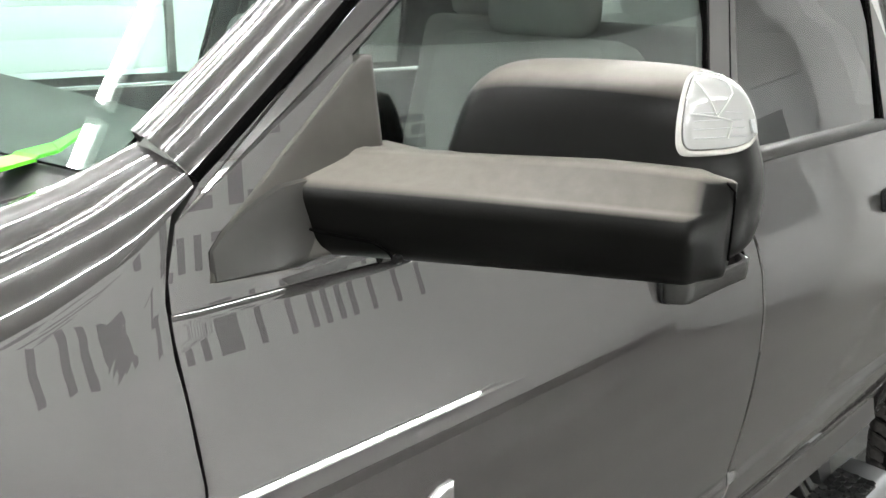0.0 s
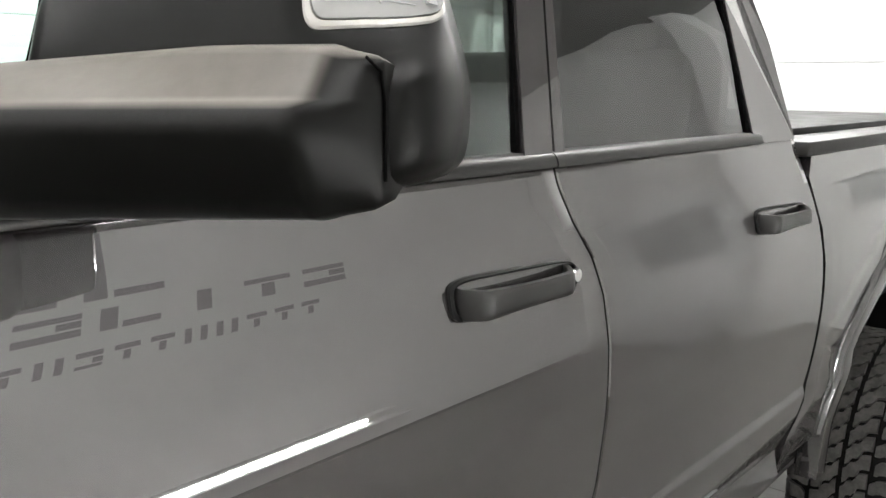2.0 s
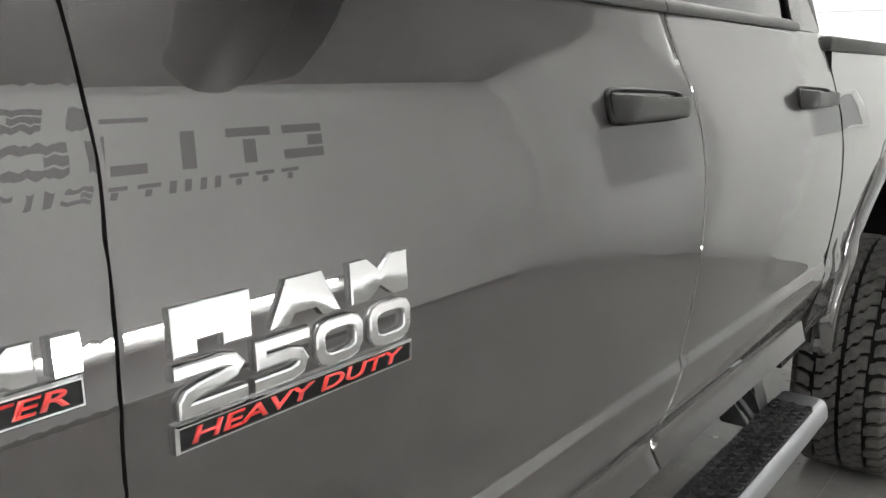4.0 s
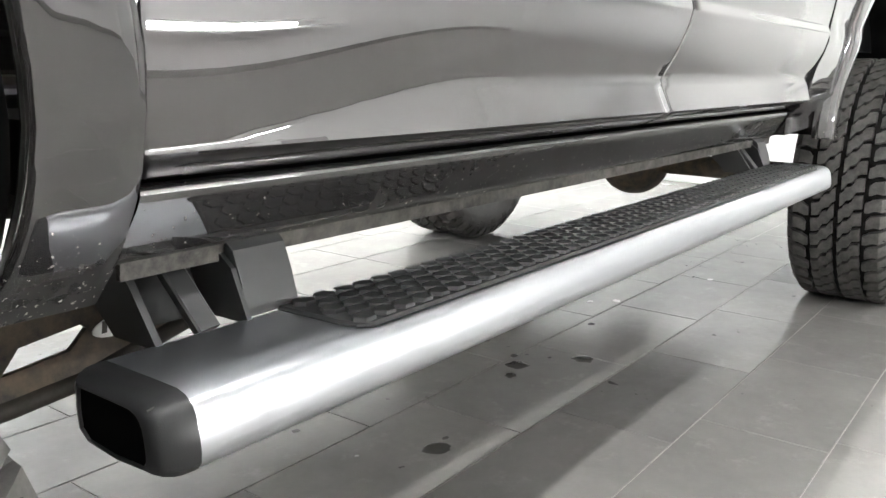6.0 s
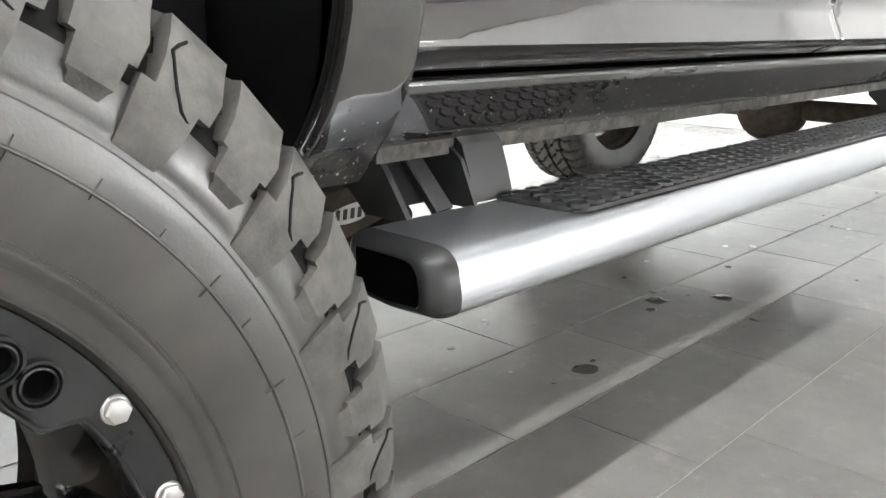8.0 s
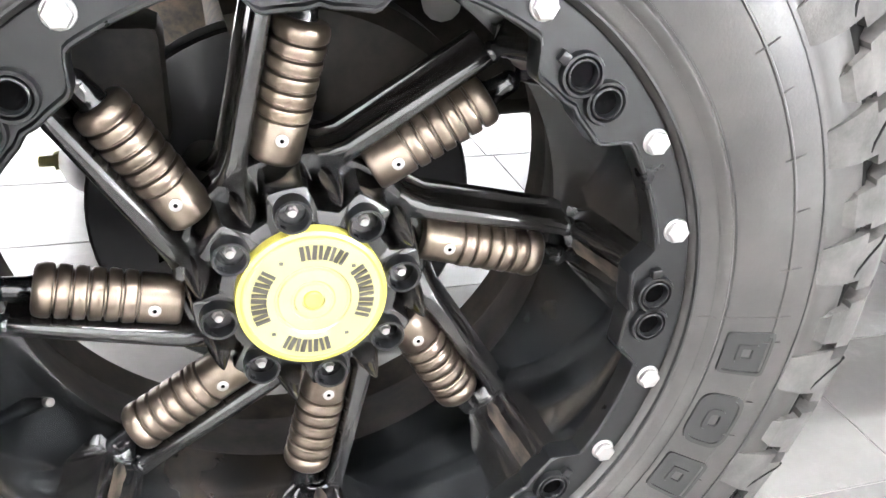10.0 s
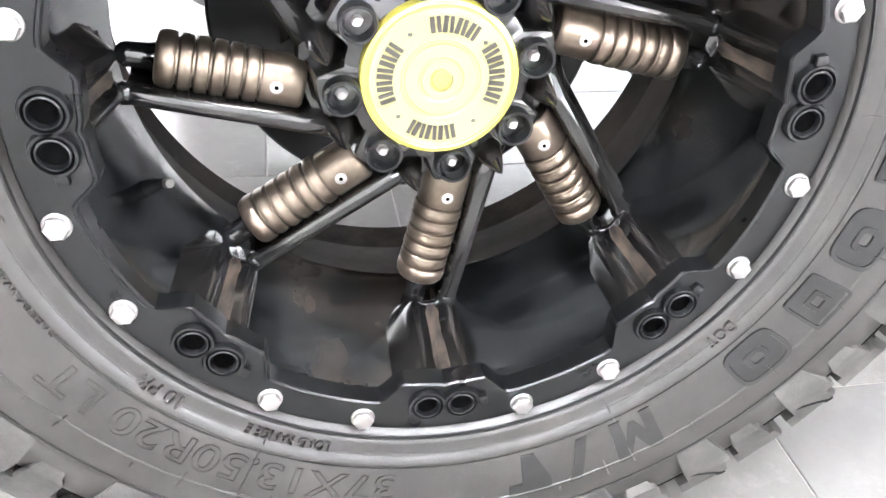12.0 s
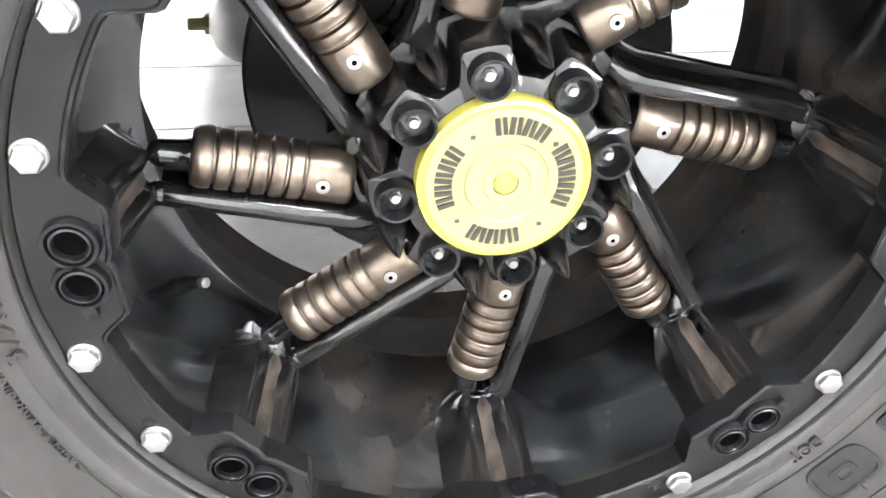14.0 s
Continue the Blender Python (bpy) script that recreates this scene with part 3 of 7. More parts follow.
def panel(bm, zs, xf, xr, yf, cols=28, depth=0.016, round_=0.0022):
    """A curved sheet between two seams, its edges rolled inwards."""
    e = 0.003
    zz = [zs[0], zs[0] + e] + [z for z in zs if zs[0] + 2 * e < z < zs[-1] - 2 * e] + [zs[-1] - e, zs[-1]]
    rows = []
    for i, z in enumerate(zz):
        a, b = xf(z), xr(z)
        w = b - a
        xs = [a, a + e] + [a + w * k / cols for k in range(1, cols)] + [b - e, b]
        row = []
        for j, x in enumerate(xs):
            d = round_ if (i in (0, len(zz) - 1) or j in (0, len(xs) - 1)) else 0
            row.append(Vector((x, yf(z, x) + d, z)))
        rows.append(row)
    vs = [[bm.verts.new(p) for p in r] for r in rows]
    for a, b in zip(vs, vs[1:]):
        for k in range(len(a) - 1):
            bm.faces.new((a[k], a[k + 1], b[k + 1], b[k]))
    loop = vs[0] + [r[-1] for r in vs[1:-1]] + vs[-1][::-1] + [r[0] for r in vs[-2:0:-1]]
    back = [bm.verts.new(q.co + Vector((0, depth, 0))) for q in loop]
    for k in range(len(loop)):
        j = (k + 1) % len(loop)
        bm.faces.new((loop[k], loop[j], back[j], back[k]))


def rows_between(a, b, step=0.012):
    n = max(2, int((b - a) / step))
    crease = [z for z in (0.762, 0.766, 0.770, 0.774, 0.777, 0.780, 0.7825, 0.785, 0.787, 0.790, 0.794, 0.958, 0.964, 0.968, 0.971, 0.974, 0.980, 0.986, 0.989, 0.992, 0.996, 1.002) if a < z < b]
    return sorted([a + (b - a) * k / n for k in range(n + 1) if not 0.955 < a + (b - a) * k / n < 1.005 and not 0.7605 < a + (b - a) * k / n < 0.797] + crease)


def plain(z, x):
    """The doors' skin: the hollow over the sill deepens from the front seam to the rear."""
    if not 0.760 < z < 0.95:
        return skin(z)
    g = min(1.0, max(0.0, (x - 0.63) / 0.48))
    g = g * g * (3 - 2 * g)
    lip, edge = 0.034 - 0.010 * g, 0.790 + 0.057 * g
    if z < 0.787:
        return skin(z) - 0.010 * g * (z - 0.760) / 0.027
    if z < edge:
        return lip + 0.31 * (z - 0.787)
    deep, top = lip + 0.31 * (edge - 0.787), skin(0.95)
    return top + (deep - top) * ((0.95 - z) / (0.95 - edge)) ** 2


G = 0.0028  # half a seam
bm = bmesh.new()
panel(bm, rows_between(0.760, 1.630), lambda z: SEAM_F(z) + G, lambda z: SEAM_B(z) - G, plain)
front_door = part("front_door", bm, M_PAINT, truck)
bm = bmesh.new()
panel(bm, rows_between(0.760, 1.630), lambda z: SEAM_B(z) + G, lambda z: SEAM_R(z) - G - 0.003, plain)
rear_door = part("rear_door", bm, M_PAINT, truck)


# front fender: flat skin round an arch, with a bulged flare
def arch_path(cx, cz, a, b, foot_f, foot_r, n=40):
    """Points and outward ways along an arch, from its rear foot over the top to its front foot."""
    pts = []
    for z in np.linspace(foot_r, cz, 8)[:-1]:
        pts.append((cx + a, float(z), 1.0, 0.0))
    for t in np.linspace(0, math.pi, n):
        nx, nz = math.cos(t) / a, math.sin(t) / b
        d = math.hypot(nx, nz)
        pts.append((cx + a * math.cos(t), cz + b * math.sin(t), nx / d, nz / d))
    for z in np.linspace(cz, foot_f, 8)[1:]:
        pts.append((cx - a, float(z), -1.0, 0.0))
    return pts


def tuck(z):
    """y of the fender's foot, which stands out from the sill."""
    return float(np.interp(z, (0.640, 0.670, 0.700, 0.730, 0.760, 0.80, 0.85), (0.130, 0.106, 0.079, 0.060, 0.047, 0.035, skin(0.85))))


def flare(bm, cx, cz, a, b, width, foot_f, foot_r, out):
    """The bulge round an arch: lip turned in, crown, and a fall to the flat skin."""
    prof = [(0.10, None, 0.040), (0.02, None, 0.024), (0.0, 0.30, 0), (0.02, 0.08, 0), (0.08, 0.0, 0), (0.25, 0.0, 0), (0.45, 0.06, 0), (0.65, 0.22, 0), (0.82, 0.55, 0), (0.94, 0.86, 0), (1.0, 1.05, 0), (1.0, None, 0.060)]
    rings = []
    for x, z, nx, nz in arch_path(cx, cz, a, b, foot_f, foot_r):
        ring = []
        low = min(1.0, max(0.0, (z - foot_r) / 0.25))
        o = out * ((0.15 + 0.85 * low) if cx == 0.0 else (0.55 + 0.45 * low))
        for d, f, deep in prof:
            px, pz = x + nx * d * width, z + nz * d * width
            if cx == 0.0 and px > 0.3:
                px = min(px, SEAM_F(max(pz, 0.80)) - 0.005 + 0.3 * max(0.0, 0.72 - pz))
            base = skin(min(max(pz, 0.80), 1.3))
            if cx == 0.0 and px > 0.3 and pz < 0.85:
                # the rear foot tucks under the sill
                base = tuck(pz)
            if f is not None and d > 0.3:
                # towards the feet the crown stays wide and ends in a sharp edge
                g = min(1.0, max(0.0, (z - 0.66) / 0.55))
                f = f * g + (0.0 if d < 0.9 else (0.12 if d < 0.97 else 0.5)) * (1 - g)
            ring.append(Vector((px, base - o + (o * f if f is not None else deep), pz)))
        rings.append(ring)
    rings_to_faces(bm, rings, False)


FZ, FR, FW = 0.775, 0.504, 0.102
bm = bmesh.new()
flare(bm, 0.0, FZ, FR, FR, FW, 0.72, 0.645, 0.034)
part("front_flare", bm, M_DIRTY, truck, "painted wheel arch flare spotted with mud", angle=50)


def top_z(x):
    """Height at which the side of the fender turns into its shoulder."""
    return float(np.interp(x, (-1.0, 0.30, 0.47, 0.56, 0.655), (1.585, 1.615, 1.640, 1.682, 1.752)))


bm = bmesh.new()
rings = []
R1 = FR + FW - 0.004
corner = math.atan2(1.716 - FZ, SEAM_F(1.716) - G)
for t in sorted([-0.12 + (math.pi + 0.24) * k / 240 for k in range(241)] + [corner - 0.004, corner, corner + 0.004]):
    c, s = math.cos(t), math.sin(t)
    p0 = (R1 * c, FZ + R1 * s) if s > 0 else (R1 * math.copysign(1, c), FZ + R1 * s)
    far = 3.0
    for d in np.linspace(R1, 2.0, 500):
        x, z = c * d, FZ + s * d
        if x > SEAM_F(max(z, 0.80)) - G or z > top_z(x) or x < -0.95:
            far = d
            break
    q = (c * far, FZ + s * far)
    if far <= R1 + 0.001:
        q = (SEAM_F(max(p0[1], 0.80)) - G, p0[1])
    ring = []
    for j in range(25):
        f = j / 24
        x, z = p0[0] + (q[0] - p0[0]) * f, p0[1] + (q[1] - p0[1]) * f
        z = max(z, 0.69)
        ring.append(Vector((x, skin(z) if z > 0.80 or x < 0.3 else tuck(z) + 0.004, z)))
    e = ring[-1]
    ring.append(Vector((e.x, e.y + 0.02, e.z)))
    rings.append(ring)
rings_to_faces(bm, rings, False)
part("front_fender", bm, M_PAINT, truck)

# the fender between arch, seam and shoulder is closed by a strip behind the top of the seam
bm = bmesh.new()
rings = []
for k in range(41):
    x = -0.95 + (0.652 + 0.95) * k / 40
    z0 = top_z(x)
    y0 = skin(z0)
    rise = float(np.interp(x, (-1, 0.47, 0.56, 0.655), (0.075, 0.070, 0.052, 0.020)))
    w = 0.27 - y0 if x < 0.4 else float(np.interp(x, (0.4, 0.655), (0.27 - y0, 0.128)))
    row = []
    for f, h in ((-0.02, -0.18), (0.0, 0.0), (0.06, 0.30), (0.14, 0.52), (0.26, 0.70), (0.36, 0.78), (0.42, 0.76), (0.47, 0.82), (0.62, 0.93), (0.74, 0.99), (0.80, 0.97), (0.85, 1.01), (0.96, 1.03), (1.0, 0.95), (1.01, 0.2)):
        row.append(Vector((x, y0 + w * f, z0 + rise * h)))
    rings.append(row)
rings_to_faces(bm, rings, False)
part("fender_shoulder", bm, M_PAINT, truck, angle=60)
bm = bmesh.new()
rings = []
for k in range(13):
    x = -0.95 + (0.40 + 0.95) * k / 12
    row = []
    for j in range(17):
        y = 0.285 + (WIDE - 0.57) * j / 16
        row.append(Vector((x - 0.06 * math.sin(math.pi * j / 16) * (k / 12), y, 1.665 + 0.055 * (k / 12) + 0.045 * math.sin(math.pi * j / 16) ** 0.7)))
    rings.append([row[0] - Vector((0, 0, 0.03))] + row + [row[-1] - Vector((0, 0, 0.03))])
rings_to_faces(bm, rings, False)
part("bonnet", bm, M_PAINT, truck)
bm = bmesh.new()
rings = []
for k in range(13):
    y = 0.262 + (WIDE - 0.524) * k / 12
    b = 0.14 * math.sin(math.pi * k / 12)
    rings.append([Vector((0.36 - b * 0.5, y, 1.690)), Vector((0.46 - b * 0.6, y, 1.712)), Vector((0.56 - b, y, 1.728)), Vector((0.612 - b, y, 1.739))])
rings_to_faces(bm, rings, False)
part("cowl", bm, M_BLACK, truck, "black plastic cowl below the windscreen")

# plain rounded nose that closes the front
bm = bmesh.new()
rings = []
for x, s, z0, z1 in ((-0.95, 0.0, 0.80, 1.62), (-0.985, 0.02, 0.82, 1.60), (-1.0, 0.06, 0.86, 1.56)):
    rings.append([Vector((x, y, z)) for y, z in ((0.03 + s, z0), (0.03 + s, z1), (0.30 + s, z1 + 0.045), (WIDE - 0.30 - s, z1 + 0.045), (WIDE - 0.03 - s, z1), (WIDE - 0.03 - s, z0))])
rings_to_faces(bm, rings, True, (False, True))
part("nose_panel", bm, M_PAINT, truck, angle=50)

# dark inner body behind the seams
bm = bmesh.new()
for zz0, zz1 in ((0.70, 0.83), (0.83, 1.20), (1.20, 1.60)):
    yin = max(skin(zz0), skin(zz1)) + 0.02
    box(bm, (0.57, yin, zz0), (2.84 if zz0 > 0.9 else 2.68, 0.16, zz1))
part("inner_body", bm, M_GAP, truck, smooth=False)

# rocker panel and the flange below it
bm = bmesh.new()
sec = [(0.108, 0.754), (0.090, 0.7535), (0.0855, 0.752), (0.083, 0.749), (0.0825, 0.745), (0.0835, 0.741), (0.0865, 0.733), (0.1130, 0.688), (0.1170, 0.682), (0.122, 0.678)]
xs = np.linspace(0.632, 2.700, 40)
rings_to_faces(bm, [[Vector((x - 0.010 * (0.754 - z) / 0.08 * (1 if x < 0.7 else 0), y, z)) for y, z in sec] for x in xs], False)
part("rocker_panel", bm, M_DIRTY, truck, "mud-spotted painted sill under the doors", angle=40)
bm = bmesh.new()
rings_to_faces(bm, [[Vector((x, y, z)) for y, z in ((0.1215, 0.679), (0.1225, 0.676), (0.124, 0.660), (0.130, 0.660), (0.131, 0.70))] for x in xs], False)
part("sill_flange", bm, M_MUD, truck, "lower flange of the sill caked with dried mud", angle=40)

# bed side with its own arch
bm = bmesh.new()
BX, BZ, BA, BB, BW = 3.785, 0.72, 0.700, 0.52, 0.085
flare(bm, BX, BZ, BA, BB, BW, 0.660, 0.66, 0.020)
part("rear_flare", bm, M_DIRTY, truck, "painted rear wheel arch flare", angle=50)
bm = bmesh.new()
rings = []
for k in range(61):
    t = -0.04 + (math.pi + 0.08) * k / 60
    c, s = math.cos(t), math.sin(t)
    p0 = (BX + (BA + BW - 0.006) * c, BZ + (BB + BW - 0.006) * s)
    far = 0.0
    for d in np.linspace(0.0, 3.0, 1200):
        x, z = p0[0] + c * d, p0[1] + s * d
        if x < SEAM_R(min(max(z, 0.757), 1.60)) + 0.014 or z > 1.585 or x > 5.05:
            far = d
            break
    q = (p0[0] + c * far, p0[1] + s * far)
    ring = []
    for j in range(17):
        f = j / 16
        x, z = p0[0] + (q[0] - p0[0]) * f, p0[1] + (q[1] - p0[1]) * f
        ring.append(Vector((x, skin(max(z, 0.75)), z)))
    ring.append(ring[-1] + Vector((0, 0.05, 0)))
    rings.append(ring)
rings_to_faces(bm, rings, False)
bed_side = part("bed_side", bm, M_PAINT, truck)
bm = bmesh.new()
rings_to_faces(bm, [[Vector((x, y - 0.004 * (x - 2.72), z)) for y, z in ((0.120, 0.790), (0.052, 0.780), (0.070, 0.760), (0.0865, 0.735), (0.108, 0.690), (0.114, 0.684), (0.124, 0.680), (0.140, 0.684))] for x in np.linspace(2.716, 3.04, 12)], False)
part("bed_corner", bm, M_DIRTY, truck, "mud-spotted lower corner of the bed side", angle=40)
bm = bmesh.new()
box(bm, (2.80, 0.058, 1.586), (5.05, 0.20, 1.625), 0.008)
part("bed_rail", bm, M_TRIM, truck, "black plastic cap on the bed rail")
bm = bmesh.new()
box(bm, (2.81, 0.20, 0.95), (5.05, 0.24, 1.60), 0.0)
box(bm, (2.81, 0.24, 0.95), (5.05, 1.76, 1.0), 0.0)
box(bm, (2.81, 1.76, 0.95), (5.05, 1.80, 1.60), 0.0)
box(bm, (2.81, 0.24, 1.0), (2.84, 1.76, 1.585), 0.0)
box(bm, (2.85, 0.20, 1.60), (4.98, 1.80, 1.645), 0.01)
part("bed_box", bm, M_BLACK, truck, "black bed liner with a folded black cover")
bm = bmesh.new()
box(bm, (2.79, WIDE - 0.09, 0.80), (5.05, WIDE - 0.02, 1.62), 0.02)
part("bed_side", bm, M_PAINT, truck)
bm = bmesh.new()
box(bm, (5.05, 0.05, 0.85), (5.10, WIDE - 0.05, 1.60), 0.012)
part("tailgate", bm, M_PAINT, truck)
# fuel flap
bm = bmesh.new()
to = lambda a, b, h: Vector((a, skin(b) - h, b))
cx, cz = 3.47, 1.218
ring0 = circle(cx, cz, 0.084, 40)
ring1 = circle(cx, cz, 0.080, 40)
rings_to_faces(bm, [[to(*q, -0.004) for q in ring0], [to(*q, 0.0012) for q in ring1], [to(*q, 0.0016) for q in circle(cx, cz, 0.076, 40)], [to(*q, 0.0018) for q in circle(cx, cz, 0.03, 40)]], True, (False, True))
part("fuel_flap", bm, M_PAINT, bed_side, "round fuel flap")
bm = bmesh.new()
rings_to_faces(bm, [[to(*q, 0.0008) for q in circle(cx, cz, 0.084, 40)], [to(*q, 0.0010) for q in circle(cx, cz, 0.0865, 40)]], True)
part("flap_gap", bm, M_GAP, bed_side)


# ------------------------------------------------ the cab above the belt line
def on_side(x, z, far=False, off=0.0):
    y = skin(z) + off
    return Vector((x, WIDE - y if far else y, z))


def strip(bm, pts, off0, off1, far=False):
    """A sheet on the tumblehome over a polygon of (x, z), from off0 to off1 deep."""
    prism(bm, pts, off0, off1, lambda a, b, h: on_side(a, b, far, h))


def pane(bm, poly, off, thick, far):
    """A curved sheet of glass in an outline whose rows are unbroken."""
    zs = sorted({z for _, z in poly} | set(np.linspace(min(z for _, z in poly), max(z for _, z in poly), 25)))
    rows = []
    for z in zs:
        z = float(z)
        xs = []
        for (xa, za), (xb, zb) in zip(poly, poly[1:] + poly[:1]):
            if min(za, zb) <= z <= max(za, zb):
                xs += [xa + (xb - xa) * (z - za) / (zb - za)] if za != zb else [xa, xb]
        rows.append((z, min(xs), max(xs)))
    rings = [[on_side(a + (b - a) * k / 8, z, far, off) for k in range(9)] + [on_side(a + (b - a) * k / 8, z, far, off + thick) for k in range(8, -1, -1)] for z, a, b in rows]
    rings_to_faces(bm, rings, True, (True, True))


GLASS_F = [(0.872, 1.648), (0.880, 1.858), (0.975, 1.923), (1.04, 1.966), (1.12, 2.018), (1.20, 2.038), (1.30, 2.045), (1.708, 2.050), (1.704, 1.95), (1.643, 1.648)]
GLASS_R = [(1.760, 1.648), (1.806, 1.95), (1.812, 2.050), (2.30, 2.045), (2.40, 2.035), (2.45, 2.005), (2.474, 1.95), (2.508, 1.648)]
for far in (False, True):
    for name, poly, material in (("front_window", GLASS_F, M_GLASS), ("rear_window", GLASS_R, M_DARKGLASS)):
        bm = bmesh.new()
        pane(bm, poly, 0.012, 0.004, far)
        part(name, bm, M_FARGLASS if far and material is M_GLASS else material, truck, "green tinted window glass" if material is M_GLASS else "dark privacy glass", angle=40).visible_shadow = False
    # door frames round the glass
    bm = bmesh.new()
    frames = [
        [(0.607, 1.631), (0.610, 1.664), (0.627, 1.714), (0.662, 1.752), (0.79, 1.846), (0.89, 1.919), (1.09, 2.062), (1.15, 2.092), (1.16, 2.050), (1.115, 2.026), (1.035, 1.974), (0.97, 1.930), (0.873, 1.864), (0.866, 1.648), (0.866, 1.631)],
        [(1.16, 2.050), (1.15, 2.092), (1.79, 2.098), (1.787, 2.058), (1.30, 2.053)],
        [(1.651, 1.648), (1.712, 1.95), (1.716, 2.058), (1.787, 2.058), (1.783, 1.95), (1.724, 1.648)],
    ]
    for poly in frames:
        strip(bm, poly, 0.0, 0.03, far)
    part("front_door_frame", bm, M_PAINT, truck, smooth=False)
    bm = bmesh.new()
    frames = [
        [(1.730, 1.648), (1.789, 1.95), (1.795, 2.098), (1.822, 2.098), (1.808, 1.95), (1.758, 1.648)],
        [(1.822, 2.056), (1.822, 2.098), (2.58, 2.092), (2.41, 2.044), (2.30, 2.053)],
        [(2.41, 2.044), (2.58, 2.092), (2.64, 2.02), (2.692, 1.86), (2.744, 1.70), (2.762, 1.631), (2.515, 1.631), (2.516, 1.648), (2.482, 1.95), (2.458, 2.012)],
    ]
    for poly in frames:
        strip(bm, poly, 0.0, 0.03, far)
    part("rear_door_frame", bm, M_PAINT, truck, smooth=False)
    # black seals
    for poly in ([(1.639, 1.648), (1.701, 1.95), (1.705, 2.050), (1.714, 2.050), (1.711, 1.95), (1.650, 1.648)], [(2.503, 1.648), (2.469, 1.94), (2.445, 1.999), (2.456, 2.008), (2.480, 1.95), (2.515, 1.648)]):
        bm = bmesh.new()
        strip(bm, poly, 0.006, 0.02, far)
        part("window_seal", bm, M_GAP, truck, smooth=False)
    # belt moulding along both doors
    for a, b in ((0.868, 1.723), (1.727, 2.553)):
        bm = bmesh.new()
        rings_to_faces(bm, [[on_side(x, z, far, o) for z, o in ((1.629, 0.002), (1.630, -0.004), (1.634, -0.0065), (1.643, -0.0065), (1.649, -0.004), (1.655, 0.006), (1.655, 0.02), (1.629, 0.02))] for x in (a, a + 0.004, b - 0.004, b)], True, (True, True))
        part("belt_moulding", bm, M_TRIM, truck)

# windscreen pillar, a wide rounded rail from the cowl to the roof
for far in (False, True):
    bm = bmesh.new()
    rings = []
    for k in range(17):
        f = k / 16
        x, z = 0.652 + f * 0.47, 1.757 + f * 0.342
        if f > 0.85:
            z -= 0.06 * (f - 0.85)
        y0 = skin(min(z, 2.1))
        row = []
        for w, h in ((0.0, -0.010), (0.004, 0.0), (0.02, 0.010), (0.045, 0.012), (0.052, 0.009), (0.060, 0.013), (0.085, 0.013), (0.093, 0.008), (0.100, 0.010), (0.118, 0.006), (0.125, -0.015)):
            px, pz = x - 0.55 * h, z + 0.83 * h + 0.20 * w
            row.append(Vector((px, (WIDE - (y0 + w)) if far else y0 + w, pz)))
        rings.append(row)
    rings_to_faces(bm, rings, False)
    part("windscreen_pillar", bm, M_PAINT, truck, angle=60)
    bm = bmesh.new()
    tube(bm, [on_side(0.657 + 0.23 * f, 1.751 + 0.1675 * f, far, 0.006) for f in (0, 0.25, 0.5, 0.75, 1.0, 1.4, 1.95)], 0.0075, 8)
    part("pillar_seal", bm, M_GAP, truck)
bm = bmesh.new()
rings = []
for k in range(9):
    f = -0.1 + 1.1 * k / 8
    row = []
    for j in range(17):
        g = j / 16
        bow = math.sin(math.pi * g)
        y = 0.245 + f * 0.085 + (WIDE - 0.49 - 0.17 * f) * g
        row.append(Vector((0.660 + f * 0.47 - 0.14 * bow, y, 1.776 + f * 0.335 + 0.012 * bow)))
    rings.append(row + [q + Vector((0.0029, 0, -0.0041)) for q in reversed(row)])
rings_to_faces(bm, rings, True, (True, True))
part("windscreen", bm, M_SCREEN, truck, "large green tinted windscreen").visible_shadow = False
bm = bmesh.new()
rings = []
for k in range(9):
    f = k / 8
    row = []
    for j in range(25):
        g = j / 24
        bow = math.sin(math.pi * g) ** 0.4
        row.append(Vector((1.10 + f * 1.54, 0.225 + (WIDE - 0.45) * g, 2.085 + 0.075 * bow * (1 - 0.5 * (2 * f - 1) ** 4))))
    rings.append(row)
rings_to_faces(bm, rings, False)
part("roof", bm, M_PAINT, truck)
bm = bmesh.new()
box(bm, (1.12, 0.26, 2.075), (2.62, WIDE - 0.26, 2.085))
part("headliner", bm, M_LINER, truck, "pale grey headliner", smooth=False)
# back of the cab with its window
bm = bmesh.new()
box(bm, (2.69, 0.10, 0.80), (2.73, WIDE - 0.10, 1.66))
box(bm, (2.62, 0.22, 1.66), (2.66, 0.40, 2.09))
box(bm, (2.62, WIDE - 0.40, 1.66), (2.66, WIDE - 0.22, 2.09))
box(bm, (2.62, 0.40, 2.02), (2.66, WIDE - 0.40, 2.09))
part("cab_back", bm, M_PAINT, truck, smooth=False)
bm = bmesh.new()
box(bm, (2.64, 0.40, 1.66), (2.644, WIDE - 0.40, 2.02))
part("back_window", bm, M_DARKGLASS, truck, "dark rear cab window", smooth=False).visible_shadow = False
# far flank, one plain side
bm = bmesh.new()
box(bm, (-0.9, WIDE - 0.09, 0.78), (2.68, WIDE - 0.02, 1.62), 0.02)
part("far_side", bm, M_PAINT, truck)
